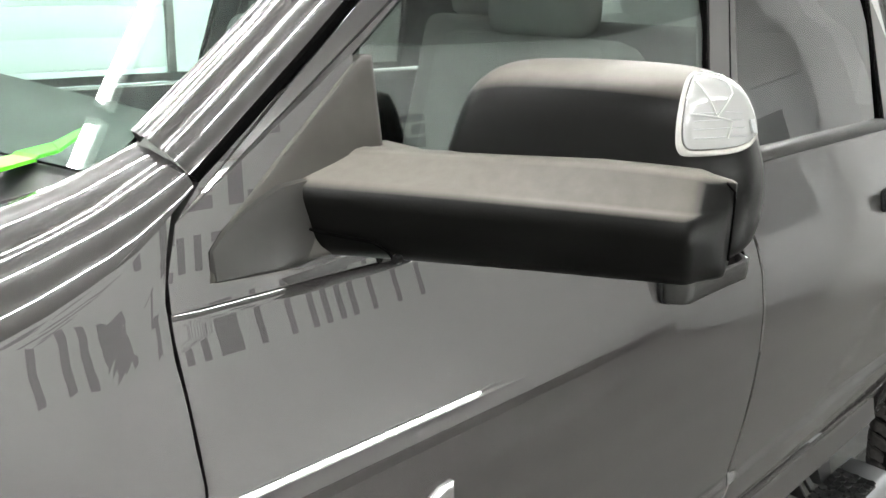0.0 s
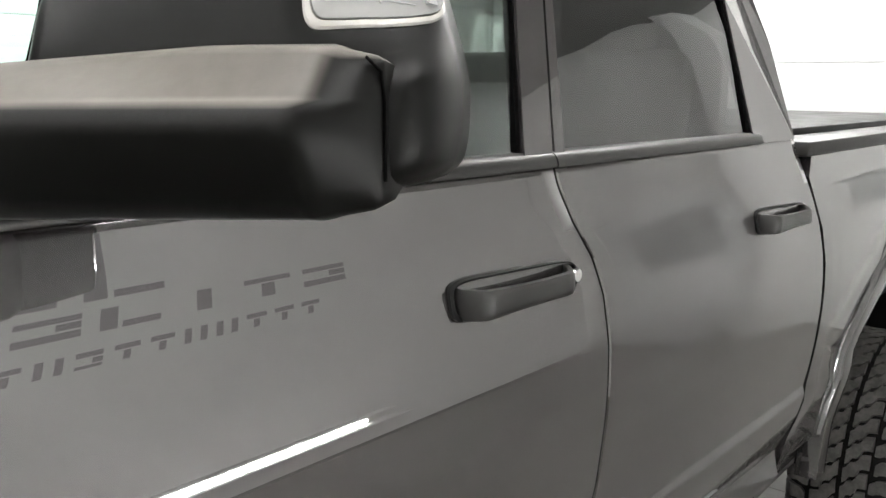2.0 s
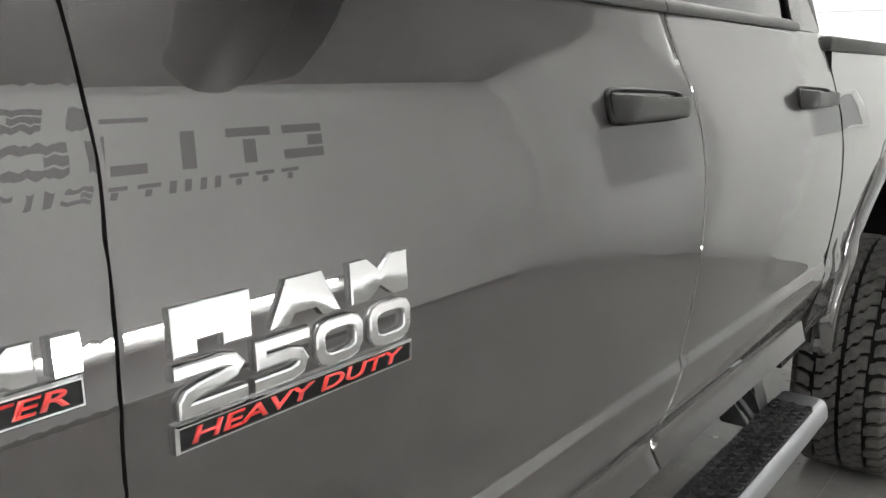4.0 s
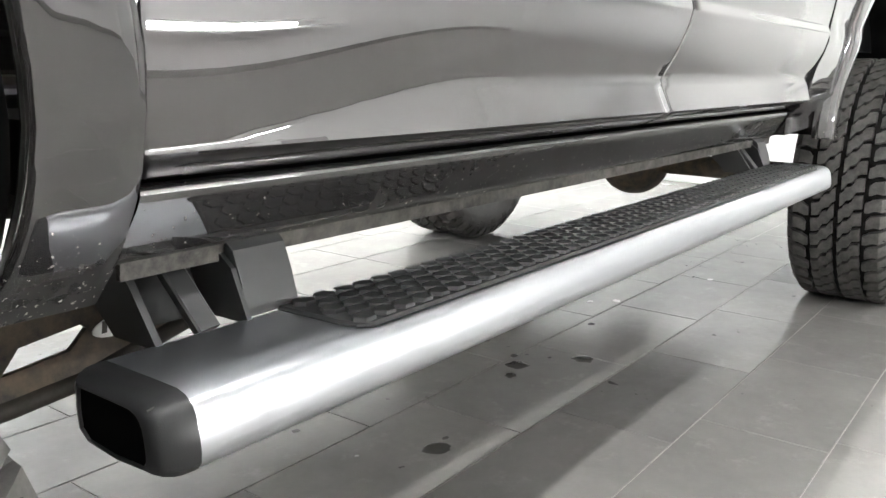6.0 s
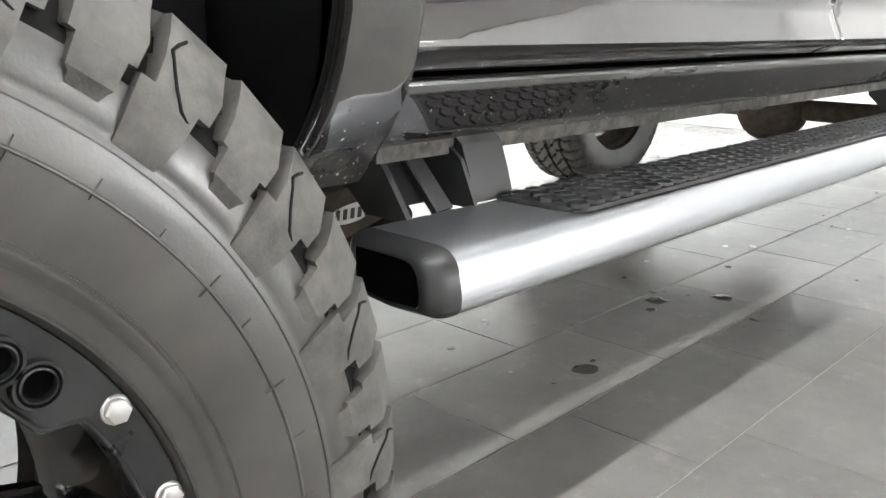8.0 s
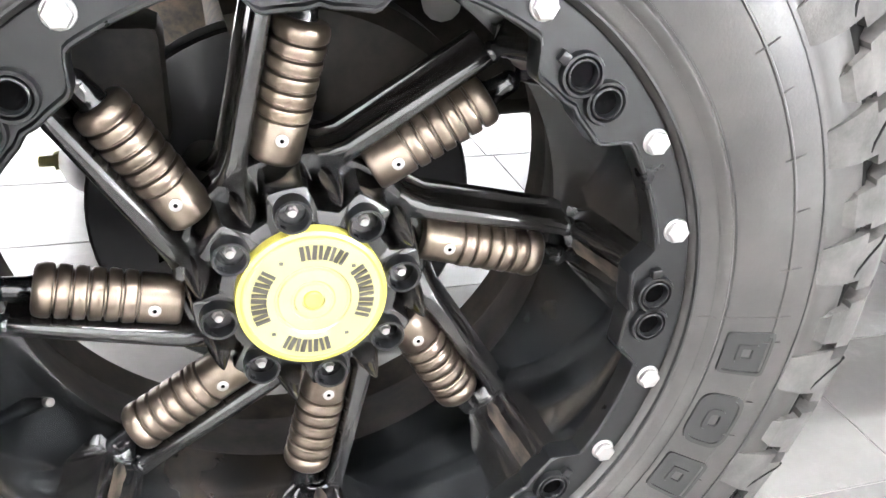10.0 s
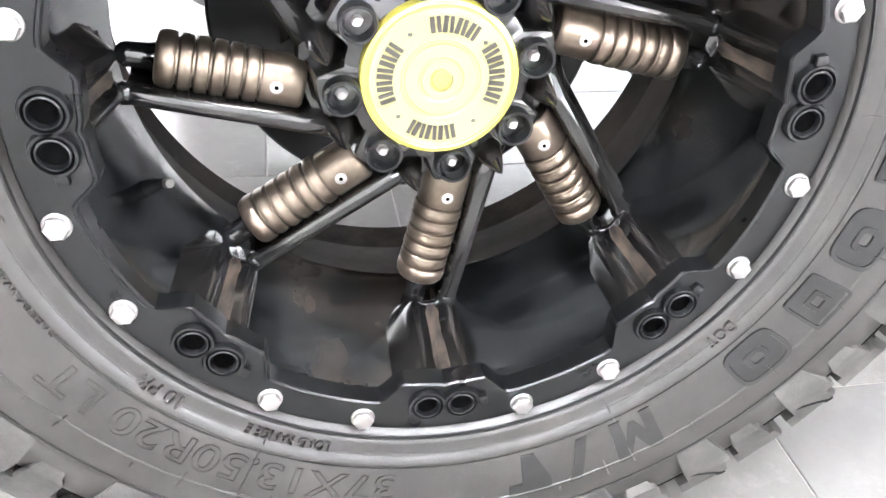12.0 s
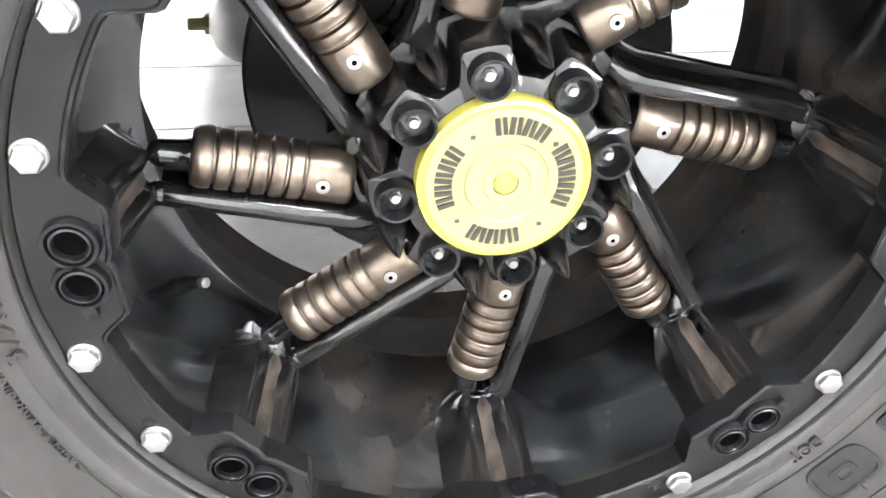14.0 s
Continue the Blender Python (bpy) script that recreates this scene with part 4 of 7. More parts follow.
# floor pan and bulkhead
bm = bmesh.new()
box(bm, (0.64, 0.15, 0.72), (2.62, WIDE - 0.15, 0.80))
box(bm, (0.42, 0.20, 0.78), (0.48, WIDE - 0.20, 1.64))
box(bm, (-0.95, 0.62, 0.95), (0.40, WIDE - 0.62, 1.60))
part("floor_pan", bm, M_WELL, truck, smooth=False)
bm = bmesh.new()
rings_to_faces(bm, [[Vector((x, y, z)) for x, z in ((0.60, 1.66), (0.64, 1.715), (0.80, 1.730), (0.98, 1.70), (1.06, 1.63), (1.08, 1.48), (0.96, 1.4), (0.6, 1.4))] for y in (0.16, WIDE - 0.16)], True, (True, True))
part("dashboard", bm, M_SEAT, truck, "dark grey dashboard", angle=60)
for a, b, c, d in (((0.530, 0.300), (0.622, 0.362), (0.632, 0.410), (0.545, 0.358)), ((0.624, 0.364), (0.697, 0.470), (0.708, 0.500), (0.634, 0.411))):
    bm = bmesh.new()
    prism(bm, [a, b, c, d], 1.742, 1.746)
    part("dash_tape", bm, M_LIME, truck, "lime green tape on the dashboard", smooth=False)


# seats
def seat(x, y0, y1, heads):
    bm = bmesh.new()
    box(bm, (x - 0.50, y0, 1.12), (x + 0.02, y1, 1.28), 0.05, 3)
    cushion = part("seat_cushion", bm, M_SEAT, truck)
    bm = bmesh.new()
    box(bm, (-0.07, y0, 0.0), (0.07, y1, 0.62), 0.06, 3, Matrix.Translation((x, 0, 1.24)) @ Matrix.Rotation(radians(14), 4, "Y"))
    back = part("seat_back", bm, M_SEAT, truck, "grey cloth seat back")
    for h in heads:
        bm = bmesh.new()
        box(bm, (x + 0.10, h - 0.13, 1.84), (x + 0.22, h + 0.13, 2.035), 0.045, 3)
        tube(bm, [(x + 0.16, h - 0.06, 1.78), (x + 0.16, h - 0.06, 1.88)], 0.007, 8)
        tube(bm, [(x + 0.16, h + 0.06, 1.78), (x + 0.16, h + 0.06, 1.88)], 0.007, 8)
        part("headrest", bm, M_SEAT, back, "grey headrest")


seat(1.56, 0.28, 0.82, (0.55,))
seat(1.56, 1.18, 1.72, (1.45,))
seat(2.40, 0.26, 1.74, (0.50, 1.50))
bm = bmesh.new()
pts = [Vector((1.06 + 0.10 * math.sin(t), 0.56 + 0.19 * math.cos(t), 1.60 + 0.17 * math.sin(t))) for t in (2 * math.pi * k / 32 for k in range(33))]
tube(bm, pts, 0.015, 10, (False, False))
tube(bm, [(1.0, 0.56, 1.62), (1.06, 0.56, 1.60)], [0.07, 0.05], 16)
bar(bm, (1.06, 0.38, 1.60), (1.06, 0.74, 1.60), 0.03, 0.012, (1, 0, 0))
part("steering_wheel", bm, M_BLACK, truck)


# ------------------------------------------------ door handles
def door_handle(door, x0, x1, zc):
    """Black pull: a dished frame that tapers to the rear, and a broad bowed grip."""
    L = x1 - x0
    cx = (x0 + x1) / 2
    n = 40
    out = []
    for k in range(n):
        t = 2 * math.pi * k / n
        c, s = math.cos(t), math.sin(t)
        u = abs(c) ** 0.30 * math.copysign(1, c)
        w = abs(s) ** 0.45 * math.copysign(1, s)
        half = 0.031 - 0.007 * (u + 1) / 2
        out.append((u, w * half - 0.006 * (u + 1) / 2))
    bm = bmesh.new()
    rings = []
    for d, h in ((0.0, -0.004), (0.0, 0.0045), (0.003, 0.0070), (0.006, 0.0065), (0.0085, 0.001), (0.012, -0.014), (0.022, -0.024)):
        rings.append([Vector((cx + (L / 2 - d) * u, skin(zc + b * (1 - d / 0.030)) - h, zc + b * (1 - d / 0.030))) for u, b in out])
    rings_to_faces(bm, rings, True, (False, True))
    frame_ = part("door_handle", bm, M_BLACK, door, "black plastic door handle")
    bm = bmesh.new()
    rings = []
    for f in np.linspace(0, 1, 21):
        x = x0 + 0.013 + f * (L - 0.040)
        bow = min(1.0, f / 0.10, (1 - f) / 0.16) if 0 < f < 1 else 0.0
        o = 0.004 + 0.030 * math.sin(math.pi / 2 * bow)
        hh = 0.0225 - 0.004 * f - 0.003 * math.sin(math.pi * f)
        zz = zc - 0.004 - 0.004 * f + 0.003 * (f - 0.5) ** 2
        ring = []
        for k in range(16):
            t = 2 * math.pi * k / 16
            c, s = math.cos(t), math.sin(t)
            ring.append(Vector((x, skin(zc) - o - 0.008 * abs(c) ** 0.6 * math.copysign(1, c), zz + hh * abs(s) ** 0.7 * math.copysign(1, s))))
        rings.append(ring)
    rings_to_faces(bm, rings, True, (True, True))
    part("grip", bm, M_TRIM, frame_)
    return frame_


h1 = door_handle(front_door, 1.424, 1.720, 1.476)
door_handle(rear_door, 2.428, 2.738, 1.466)
bm = bmesh.new()
yk = skin(1.478) - 0.006
tube(bm, [(1.706, yk, 1.470), (1.706, yk - 0.012, 1.470)], [0.0105, 0.0095], 18)
part("key_cylinder", bm, M_CHROME, h1, "bright key cylinder")

# ------------------------------------------------ badges
badge_to = lambda a, b, h: Vector((a, skin(b) - h, b))
M_BADGE = mat("satin_chrome", (0.74, 0.745, 0.75), 0.17, 1.0)
plug(M_BADGE, ramp(M_BADGE, noise_tex(M_BADGE, coords(M_BADGE, (1, 1, 6)), 60, 4), [(0.3, (0.10, 0.10, 0.10)), (0.7, (0.20, 0.20, 0.20))]), "Roughness")


def digit(parent, path, closed, x0, x1, z0, z1, wide, tall):
    """A bevelled chrome bar bent along a path."""
    pts = [Vector((x0 + (x1 - x0) * a, z0 + (z1 - z0) * b)) for a, b in path]
    n = len(pts)
    rings = []
    for k, p in enumerate(pts):
        d0 = (p - pts[k - 1]).normalized() if closed or k else (pts[1] - p).normalized()
        d1 = (pts[(k + 1) % n] - p).normalized() if closed or k < n - 1 else d0
        m = (d0 + d1).normalized()
        side = Vector((-m.y, m.x)) / max(0.5, m.dot(d0))
        rings.append([badge_to(*(p + side * u * wide), h) for u, h in ((-1, 0.0), (-1, tall * 0.62), (-0.90, tall * 0.86), (-0.62, tall), (0.62, tall), (0.90, tall * 0.86), (1, tall * 0.62), (1, 0.0))])
    bm = bmesh.new()
    if closed:
        rings.append(rings[0])
    rings_to_faces(bm, rings, False, (False, False))
    if not closed:
        for r in (rings[0], rings[-1]):
            bm.faces.new([bm.verts.new(p) for p in r])
    return part("badge_number", bm, M_BADGE, parent, "satin chrome digit", angle=24)


def chrome_block(parent, x0, x1, z0, z1, notch=0):
    """A bevelled chrome block of a letter's size; notch cuts its foot or head."""
    w, h = x1 - x0, z1 - z0
    if notch == 1:
        poly = [(x0, z0), (x0 + w * 0.30, z0), (x0 + w * 0.30, z0 + h * 0.25), (x0 + w * 0.62, z0 + h * 0.25), (x0 + w * 0.62, z0), (x1, z0), (x1, z1), (x0, z1)]
    elif notch == 2:
        poly = [(x0, z0), (x0 + w * 0.26, z0), (x0 + w * 0.34, z0 + h * 0.22), (x0 + w * 0.66, z0 + h * 0.22), (x0 + w * 0.74, z0), (x1, z0), (x1 - w * 0.25, z1), (x0 + w * 0.25, z1)]
    else:
        poly = [(x0, z0), (x0 + w * 0.28, z0), (x0 + w * 0.5, z0 + h * 0.3), (x0 + w * 0.72, z0), (x1, z0), (x1, z1), (x0 + w * 0.72, z1), (x0 + w * 0.5, z1 - h * 0.35), (x0 + w * 0.28, z1), (x0, z1)]
    bm = bmesh.new()
    rings_to_faces(bm, [[badge_to(a, b, h_) for a, b in poly] for h_ in (0.0, 0.0045)], True, (False, False))
    f = bm.faces.new([bm.verts.new(badge_to(a, b, 0.0045)) for a, b in poly])
    bmesh.ops.inset_individual(bm, faces=[f], thickness=0.0018, depth=0.0016)
    bmesh.ops.inset_individual(bm, faces=[f], thickness=0.0030, depth=0.0008)
    return part("badge_block", bm, M_BADGE, parent, "chrome badge block", angle=20)


def letters(parent, text, x0, x1, z0, z1, base, depth, material, name, shear=0.0, bold=0.012):
    me = text_mesh(name, text, 1.0, 0.0, material, bold=bold)
    co = np.array([v.co for v in me.vertices])
    lo, hi = co.min(0), co.max(0)
    bm = bmesh.new()
    bm.from_mesh(me)
    bpy.data.meshes.remove(me)
    faces = bm.faces[:]
    r = bmesh.ops.extrude_face_region(bm, geom=faces)
    for q in (e for e in r["geom"] if isinstance(e, bmesh.types.BMVert)):
        q.co.z = 1.0
    for q in bm.verts:
        fx, fz = (q.co.x - lo[0]) / (hi[0] - lo[0]), (q.co.y - lo[1]) / (hi[1] - lo[1])
        q.co = badge_to(x0 + (x1 - x0) * fx + shear * (fz - 0.5), z0 + (z1 - z0) * fz, base + depth * (1 if q.co.z > 0.5 else 0))
    return part(name, bm, material, parent, smooth=False)


fender = [o for o in truck.children if o.name.startswith("front_fender")][0]
chrome_block(front_door, 0.642, 0.722, 1.302, 1.344, 1)
chrome_block(front_door, 0.742, 0.830, 1.302, 1.344, 2)
chrome_block(front_door, 0.846, 0.932, 1.302, 1.344, 3)
TWO = [(0.0, 0.86), (0.66, 0.86), (0.82, 0.80), (0.88, 0.70), (0.82, 0.60), (0.66, 0.54), (0.34, 0.47), (0.18, 0.40), (0.12, 0.28), (0.12, 0.14), (1.0, 0.14)]
FIVE = [(1.0, 0.86), (0.14, 0.86), (0.14, 0.55), (0.66, 0.55), (0.82, 0.49), (0.88, 0.35), (0.82, 0.20), (0.66, 0.14), (0.0, 0.14)]
NIL = [(0.32, 0.86), (0.68, 0.86), (0.82, 0.80), (0.88, 0.68), (0.88, 0.32), (0.82, 0.20), (0.68, 0.14), (0.32, 0.14), (0.18, 0.20), (0.12, 0.32), (0.12, 0.68), (0.18, 0.80)]
for a, b, path, closed in ((0.640, 0.712, TWO, False), (0.720, 0.786, FIVE, False), (0.793, 0.861, NIL, True), (0.867, 0.935, NIL, True)):
    digit(front_door, path, closed, a, b, 1.250, 1.297, 0.0066, 0.0065)
for parent, a, b, word, wx in ((front_door, 0.638, 0.934, "HEAVY DUTY", 0.018), (fender, 0.395, 0.567, "5.7 LITER", 0.010)):
    z0, z1 = (1.222, 1.247) if parent is front_door else (1.289, 1.313)
    bm = bmesh.new()
    rings_to_faces(bm, [[badge_to(x, z, h) for x, z in ((a + i, z0 + i), (b - i, z0 + i), (b - i, z1 - i), (a + i, z1 - i))] for i, h in ((0, 0), (0, 0.005), (0.0015, 0.007), (0.003, 0.007), (0.0035, 0.005))], True, (False, False))
    plate = part("badge_plate", bm, M_CHROME, parent, "chrome badge plate", smooth=False)
    bm = bmesh.new()
    prism(bm, [(a + 0.003, z0 + 0.003), (b - 0.003, z0 + 0.003), (b - 0.003, z1 - 0.003), (a + 0.003, z1 - 0.003)], 0.0, 0.0052, badge_to)
    part("badge_field", bm, M_BLACK, plate, smooth=False)
    letters(plate, word, a + wx, b - wx, z0 + 0.0055, z1 - 0.0055, 0.0052, 0.0014, M_RED, "badge_word", 0.006)
for k, (a, b, nt) in enumerate(((0.395, 0.430, 1), (0.434, 0.468, 1), (0.472, 0.534, 3), (0.538, 0.567, 1))):
    if nt == 1 and k == 3:
        bm = bmesh.new()
        prism(bm, [(0.545, 1.316), (0.566, 1.316), (0.566, 1.345), (0.545, 1.345)], 0, 0.008, badge_to)
        part("badge_block", bm, M_CHROME, fender, smooth=False)
    else:
        chrome_block(fender, a, b, 1.316, 1.345, nt)

# ------------------------------------------------ towing mirror
MO, MD, MN = Vector((0.898, 0.005, 0)), Vector((0.353, -0.936, 0)), Vector((-0.936, -0.353, 0))


def mir(s, w, z):
    """Along the arm, towards the nose, height."""
    return MO + MD * (s * 0.915) + MN * (w * 0.915) + Vector((0, 0, 1.770 + (z - 1.7835) * 0.915))


def smooth_loop(pts, times=2):
    """Corner cutting on a closed outline."""
    for _ in range(times):
        out = []
        for p, q in zip(pts, pts[1:] + pts[:1]):
            out += [tuple(0.75 * a + 0.25 * b for a, b in zip(p, q)), tuple(0.25 * a + 0.75 * b for a, b in zip(p, q))]
        pts = out
    return pts


outline = smooth_loop([(-0.012, 1.735), (-0.004, 1.785), (0.006, 1.815), (0.014, 1.845), (0.030, 1.870), (0.060, 1.886), (0.130, 1.891), (0.230, 1.892), (0.300, 1.889), (0.345, 1.872), (0.368, 1.830), (0.381, 1.775), (0.381, 1.725), (0.374, 1.700), (0.345, 1.686), (0.15, 1.684), (0.0, 1.684)], 2)


def head_ring(w, sl, sr, top, full):
    """One section of the shell: left, right and top limits, and how full its lower end is."""
    row = []
    for a, z in outline:
        f = (a + 0.012) / 0.393
        low = min(1.0, max(0.0, (1.825 - z) / 0.06))
        low = low * low * (3 - 2 * low)
        s = sl + f * (sr + full * low - sl)
        zz = 1.70 + (z - 1.70) * (top - 1.70) / 0.192 if z > 1.70 else z
        row.append(mir(s, w - 0.12 * max(0.0, zz - 1.78), zz))
    return row


bm = bmesh.new()
rings = [head_ring(*q) for q in ((-0.128, 0.0, 0.320, 1.870, 0.0), (-0.132, -0.020, 0.334, 1.886, 0.004), (-0.124, -0.025, 0.340, 1.890, 0.006), (-0.090, -0.026, 0.341, 1.891, 0.008), (-0.060, -0.024, 0.333, 1.889, 0.016), (-0.036, -0.022, 0.320, 1.884, 0.026), (-0.020, -0.018, 0.305, 1.877, 0.036), (-0.010, -0.012, 0.290, 1.869, 0.044), (-0.004, -0.004, 0.274, 1.860, 0.050), (-0.001, 0.010, 0.254, 1.848, 0.050), (0.0, 0.05, 0.20, 1.82, 0.03))]
rings_to_faces(bm, rings, True, (True, True))
head = part("mirror_head", bm, M_DUSTY_LIT, truck, "grained black towing mirror shell", angle=60)
bm = bmesh.new()
rings_to_faces(bm, [head_ring(*q) for q in ((-0.131, 0.018, 0.318, 1.862, 0.0), (-0.134, 0.02, 0.316, 1.860, 0.0))], True, (True, True))
part("mirror_glass", bm, M_CHROME, head, "mirror glass")

# the arm: a tapered beam with a sloping top and a chamfered outer end
bm = bmesh.new()
rings = []
N_ARM = 15
for k in range(N_ARM):
    f = k / (N_ARM - 1)
    s = -0.178 + f * 0.461
    fw = 0.104 - 0.036 * f + 0.010 * math.sin(math.pi * f) * -0.6
    back = 0.002 + 0.008 * f
    top = 1.772 + 0.022 * min(1, f * 1.25)
    ft = 1.742 + 0.010 * f
    low = 1.646 + 0.026 * f
    rings.append([(s, -0.05, top - 0.010), (s, back - 0.012, top), (s, back, top - 0.001), (s, back + 0.008, top - 0.004), (s, back + 0.014, top - 0.0075), (s, fw - 0.018, ft + 0.0075), (s, fw - 0.012, ft + 0.0045), (s, fw - 0.005, ft + 0.0005), (s, fw - 0.0012, ft - 0.006), (s, fw, ft - 0.013), (s, fw - 0.001, ft - 0.022), (s, fw - 0.009, low + 0.040), (s, fw - 0.016, low + 0.020), (s, fw - 0.030, low + 0.005), (s, fw - 0.050, low), (s, -0.02, low + 0.002), (s, -0.05, low + 0.02)])
last = rings[-1]
for s, k, dz in ((0.288, 0.995, 0.0), (0.2925, 0.965, 0.001), (0.2965, 0.90, 0.002), (0.299, 0.84, 0.003), (0.302, 0.76, 0.004), (0.312, 0.50, 0.006), (0.321, 0.26, 0.008), (0.326, 0.10, 0.011), (0.327, 0.0, 0.020)):
    rings.append([(s, q[1] * k if q[1] > 0 else q[1], q[2] - dz if q[2] > 1.76 else (q[2] + dz if q[2] < 1.72 else q[2])) for q in last])
rings_to_faces(bm, [[mir(*q) for q in r] for r in rings], True, (True, True))
arm = part("mirror_arm", bm, M_DUSTY_LIT, truck, "grained black towing mirror arm, dust and overhead light painted on its top", angle=50)
bm = bmesh.new()
tube(bm, [mir(s, w, z) for s, w, z in ((0.318, 0.011, 1.785), (0.3265, 0.005, 1.775), (0.3275, 0.002, 1.755), (0.328, 0.001, 1.700))], 0.0011, 6)
part("panel_seam", bm, M_GAP, arm)
bm = bmesh.new()
tube(bm, [mir(s, w, z) for s, w, z in ((-0.163, 0.020, 1.7665), (-0.164, 0.05, 1.7590), (-0.164, 0.088, 1.7475), (-0.164, 0.1015, 1.736), (-0.163, 0.0995, 1.705), (-0.150, 0.0965, 1.694), (-0.12, 0.0925, 1.689), (-0.054, 0.0835, 1.684), (-0.038, 0.080, 1.676), (-0.032, 0.072, 1.662))], 0.0017, 6)
part("panel_seam", bm, M_GAP, arm)
bm = bmesh.new()
tube(bm, [mir(-0.030, 0.066, 1.664), mir(-0.030, 0.076, 1.664)], [0.006, 0.0045], 10)
part("clip_screw", bm, M_BLACK, arm)
# hinge block behind the arm's root
bm = bmesh.new()
rings = []
for s, w0, top in ((-0.175, -0.085, 1.768), (-0.12, -0.085, 1.774), (-0.07, -0.070, 1.772), (-0.035, -0.045, 1.770), (-0.012, -0.030, 1.774), (-0.004, -0.020, 1.782), (0.0, -0.012, 1.770)):
    rings.append([mir(s, 0.012, top - 0.006), mir(s, 0.0, top), mir(s, w0 * 0.8, top), mir(s, w0, top - 0.010), mir(s, w0, 1.68), mir(s, 0.012, 1.68)])
rings_to_faces(bm, rings, True, (True, True))
part("mirror_hinge", bm, M_DUSTY_LIT, truck, "grained black hinge block of the mirror", angle=50)
# wedge-shaped foot on the door and the sail that covers the window's front corner
bm = bmesh.new()
rings = []
for x, z1, p in ((0.655, 1.668, 0.002), (0.658, 1.684, 0.008), (0.676, 1.702, 0.013), (0.700, 1.718, 0.016), (0.725, 1.730, 0.018), (0.745, 1.738, 0.019), (0.775, 1.740, 0.012), (0.800, 1.740, 0.004)):
    ys = skin((1.65 + z1) / 2)
    z0 = 1.652 - 0.004 * min(1, (x - 0.646) / 0.1)
    h = z1 - z0
    rings.append([Vector((x, ys + 0.01, z0)), Vector((x, ys - p * 0.75, z0)), Vector((x, ys - p, z0 + 0.06 * h)), Vector((x, ys - p, z0 + 0.16 * h)), Vector((x, ys - p * 0.78, z0 + 0.5 * h)), Vector((x, ys - p * 0.45, z0 + 0.85 * h)), Vector((x, ys - p * 0.2, z0 + 0.97 * h)), Vector((x, ys + 0.015, z1))])
rings_to_faces(bm, rings, True, (True, True))
part("mirror_foot", bm, M_FOOT, truck, "grained black mirror foot on the door", angle=40)
bm = bmesh.new()
sail = [(0.652, 1.652), (0.660, 1.684), (0.690, 1.712), (0.766, 1.773), (0.870, 1.853), (0.886, 1.862), (0.900, 1.862), (0.897, 1.76), (0.890, 1.652)]
c = np.mean(sail, axis=0)
rings_to_faces(bm, [[on_side(c[0] + (a - c[0]) * f, c[1] + (b - c[1]) * f, False, o) for a, b in sail] for f, o in ((1.0, 0.01), (1.0, -0.0015), (0.985, -0.0035), (0.93, -0.0045), (0.6, -0.0045))], True, (False, True))
part("window_sail", bm, M_SAIL, truck, "grained black corner cover", angle=50)

from mathutils.bvhtree import BVHTree

# clear lamp wrapped round the head's outer corner
shell = BVHTree.FromPolygons([q.co for q in head.data.vertices], [tuple(p.vertices) for p in head.data.polygons])
core = mir(0.225, -0.100, 1.785)
lamp = smooth_loop([tuple(mir(*q)) for q in ((0.266, -0.008, 1.810), (0.280, -0.020, 1.808), (0.312, -0.050, 1.810), (0.340, -0.092, 1.822), (0.338, -0.108, 1.846), (0.318, -0.108, 1.872), (0.290, -0.100, 1.886), (0.268, -0.086, 1.891), (0.260, -0.060, 1.884), (0.260, -0.030, 1.864), (0.262, -0.012, 1.838))], 2)
mid = sum((Vector(q) for q in lamp), Vector()) / len(lamp)


def on_shell(p, off):
    """Push a place out from the core on to the shell, off above it."""
    d = (Vector(p) - core).normalized()
    hit = shell.ray_cast(core + d * 0.3, -d)
    return (hit[0] if hit[0] else Vector(p)) + d * off


def lamp_ring(f, off):
    return [on_shell(mid + (Vector(q) - mid) * f, off) for q in lamp]


bm = bmesh.new()
rings_to_faces(bm, [lamp_ring(f, o) for f, o in ((1.13, -0.003), (1.12, 0.0015), (1.08, 0.003), (1.0, 0.003), (0.98, 0.001))], True)
part("lamp_rim", bm, plastic("lamp_rim_grey", (0.36, 0.35, 0.33), 0.25), head, "pale grey lamp surround")
bm = bmesh.new()
rings_to_faces(bm, [lamp_ring(f, o) for f, o in ((0.98, 0.0005), (0.97, 0.004), (0.93, 0.005), (0.75, 0.006), (0.5, 0.0065), (0.25, 0.0068), (0.05, 0.007))], True, (False, True))
part("lamp_lens", bm, M_LAMP, head, "clear white lamp lens")
for line in (((0.262, -0.050, 1.868), (0.285, -0.040, 1.836), (0.300, -0.065, 1.862)), ((0.300, -0.065, 1.862), (0.286, -0.085, 1.880)), ((0.262, -0.030, 1.836), (0.300, -0.050, 1.834)), ((0.296, -0.050, 1.830), (0.292, -0.045, 1.816))):
    bm = bmesh.new()
    pts = []
    for p, q in zip(line[:-1], line[1:]):
        pts += [on_shell(mir(*p).lerp(mir(*q), g), 0.0075) for g in (0, 0.25, 0.5, 0.75)]
    tube(bm, pts + [on_shell(mir(*line[-1]), 0.0072)], 0.0008, 6)
    part("lamp_rib", bm, M_LAMPRIB, head)
for z in (1.820, 1.829, 1.838, 1.847):
    bm = bmesh.new()
    tube(bm, [on_shell(mir(s, w, z), 0.0066) for s, w in ((0.272, -0.018), (0.285, -0.028), (0.300, -0.045), (0.315, -0.062))], 0.0005, 6)
    part("lamp_rib", bm, M_PANE, head)
bm = bmesh.new()
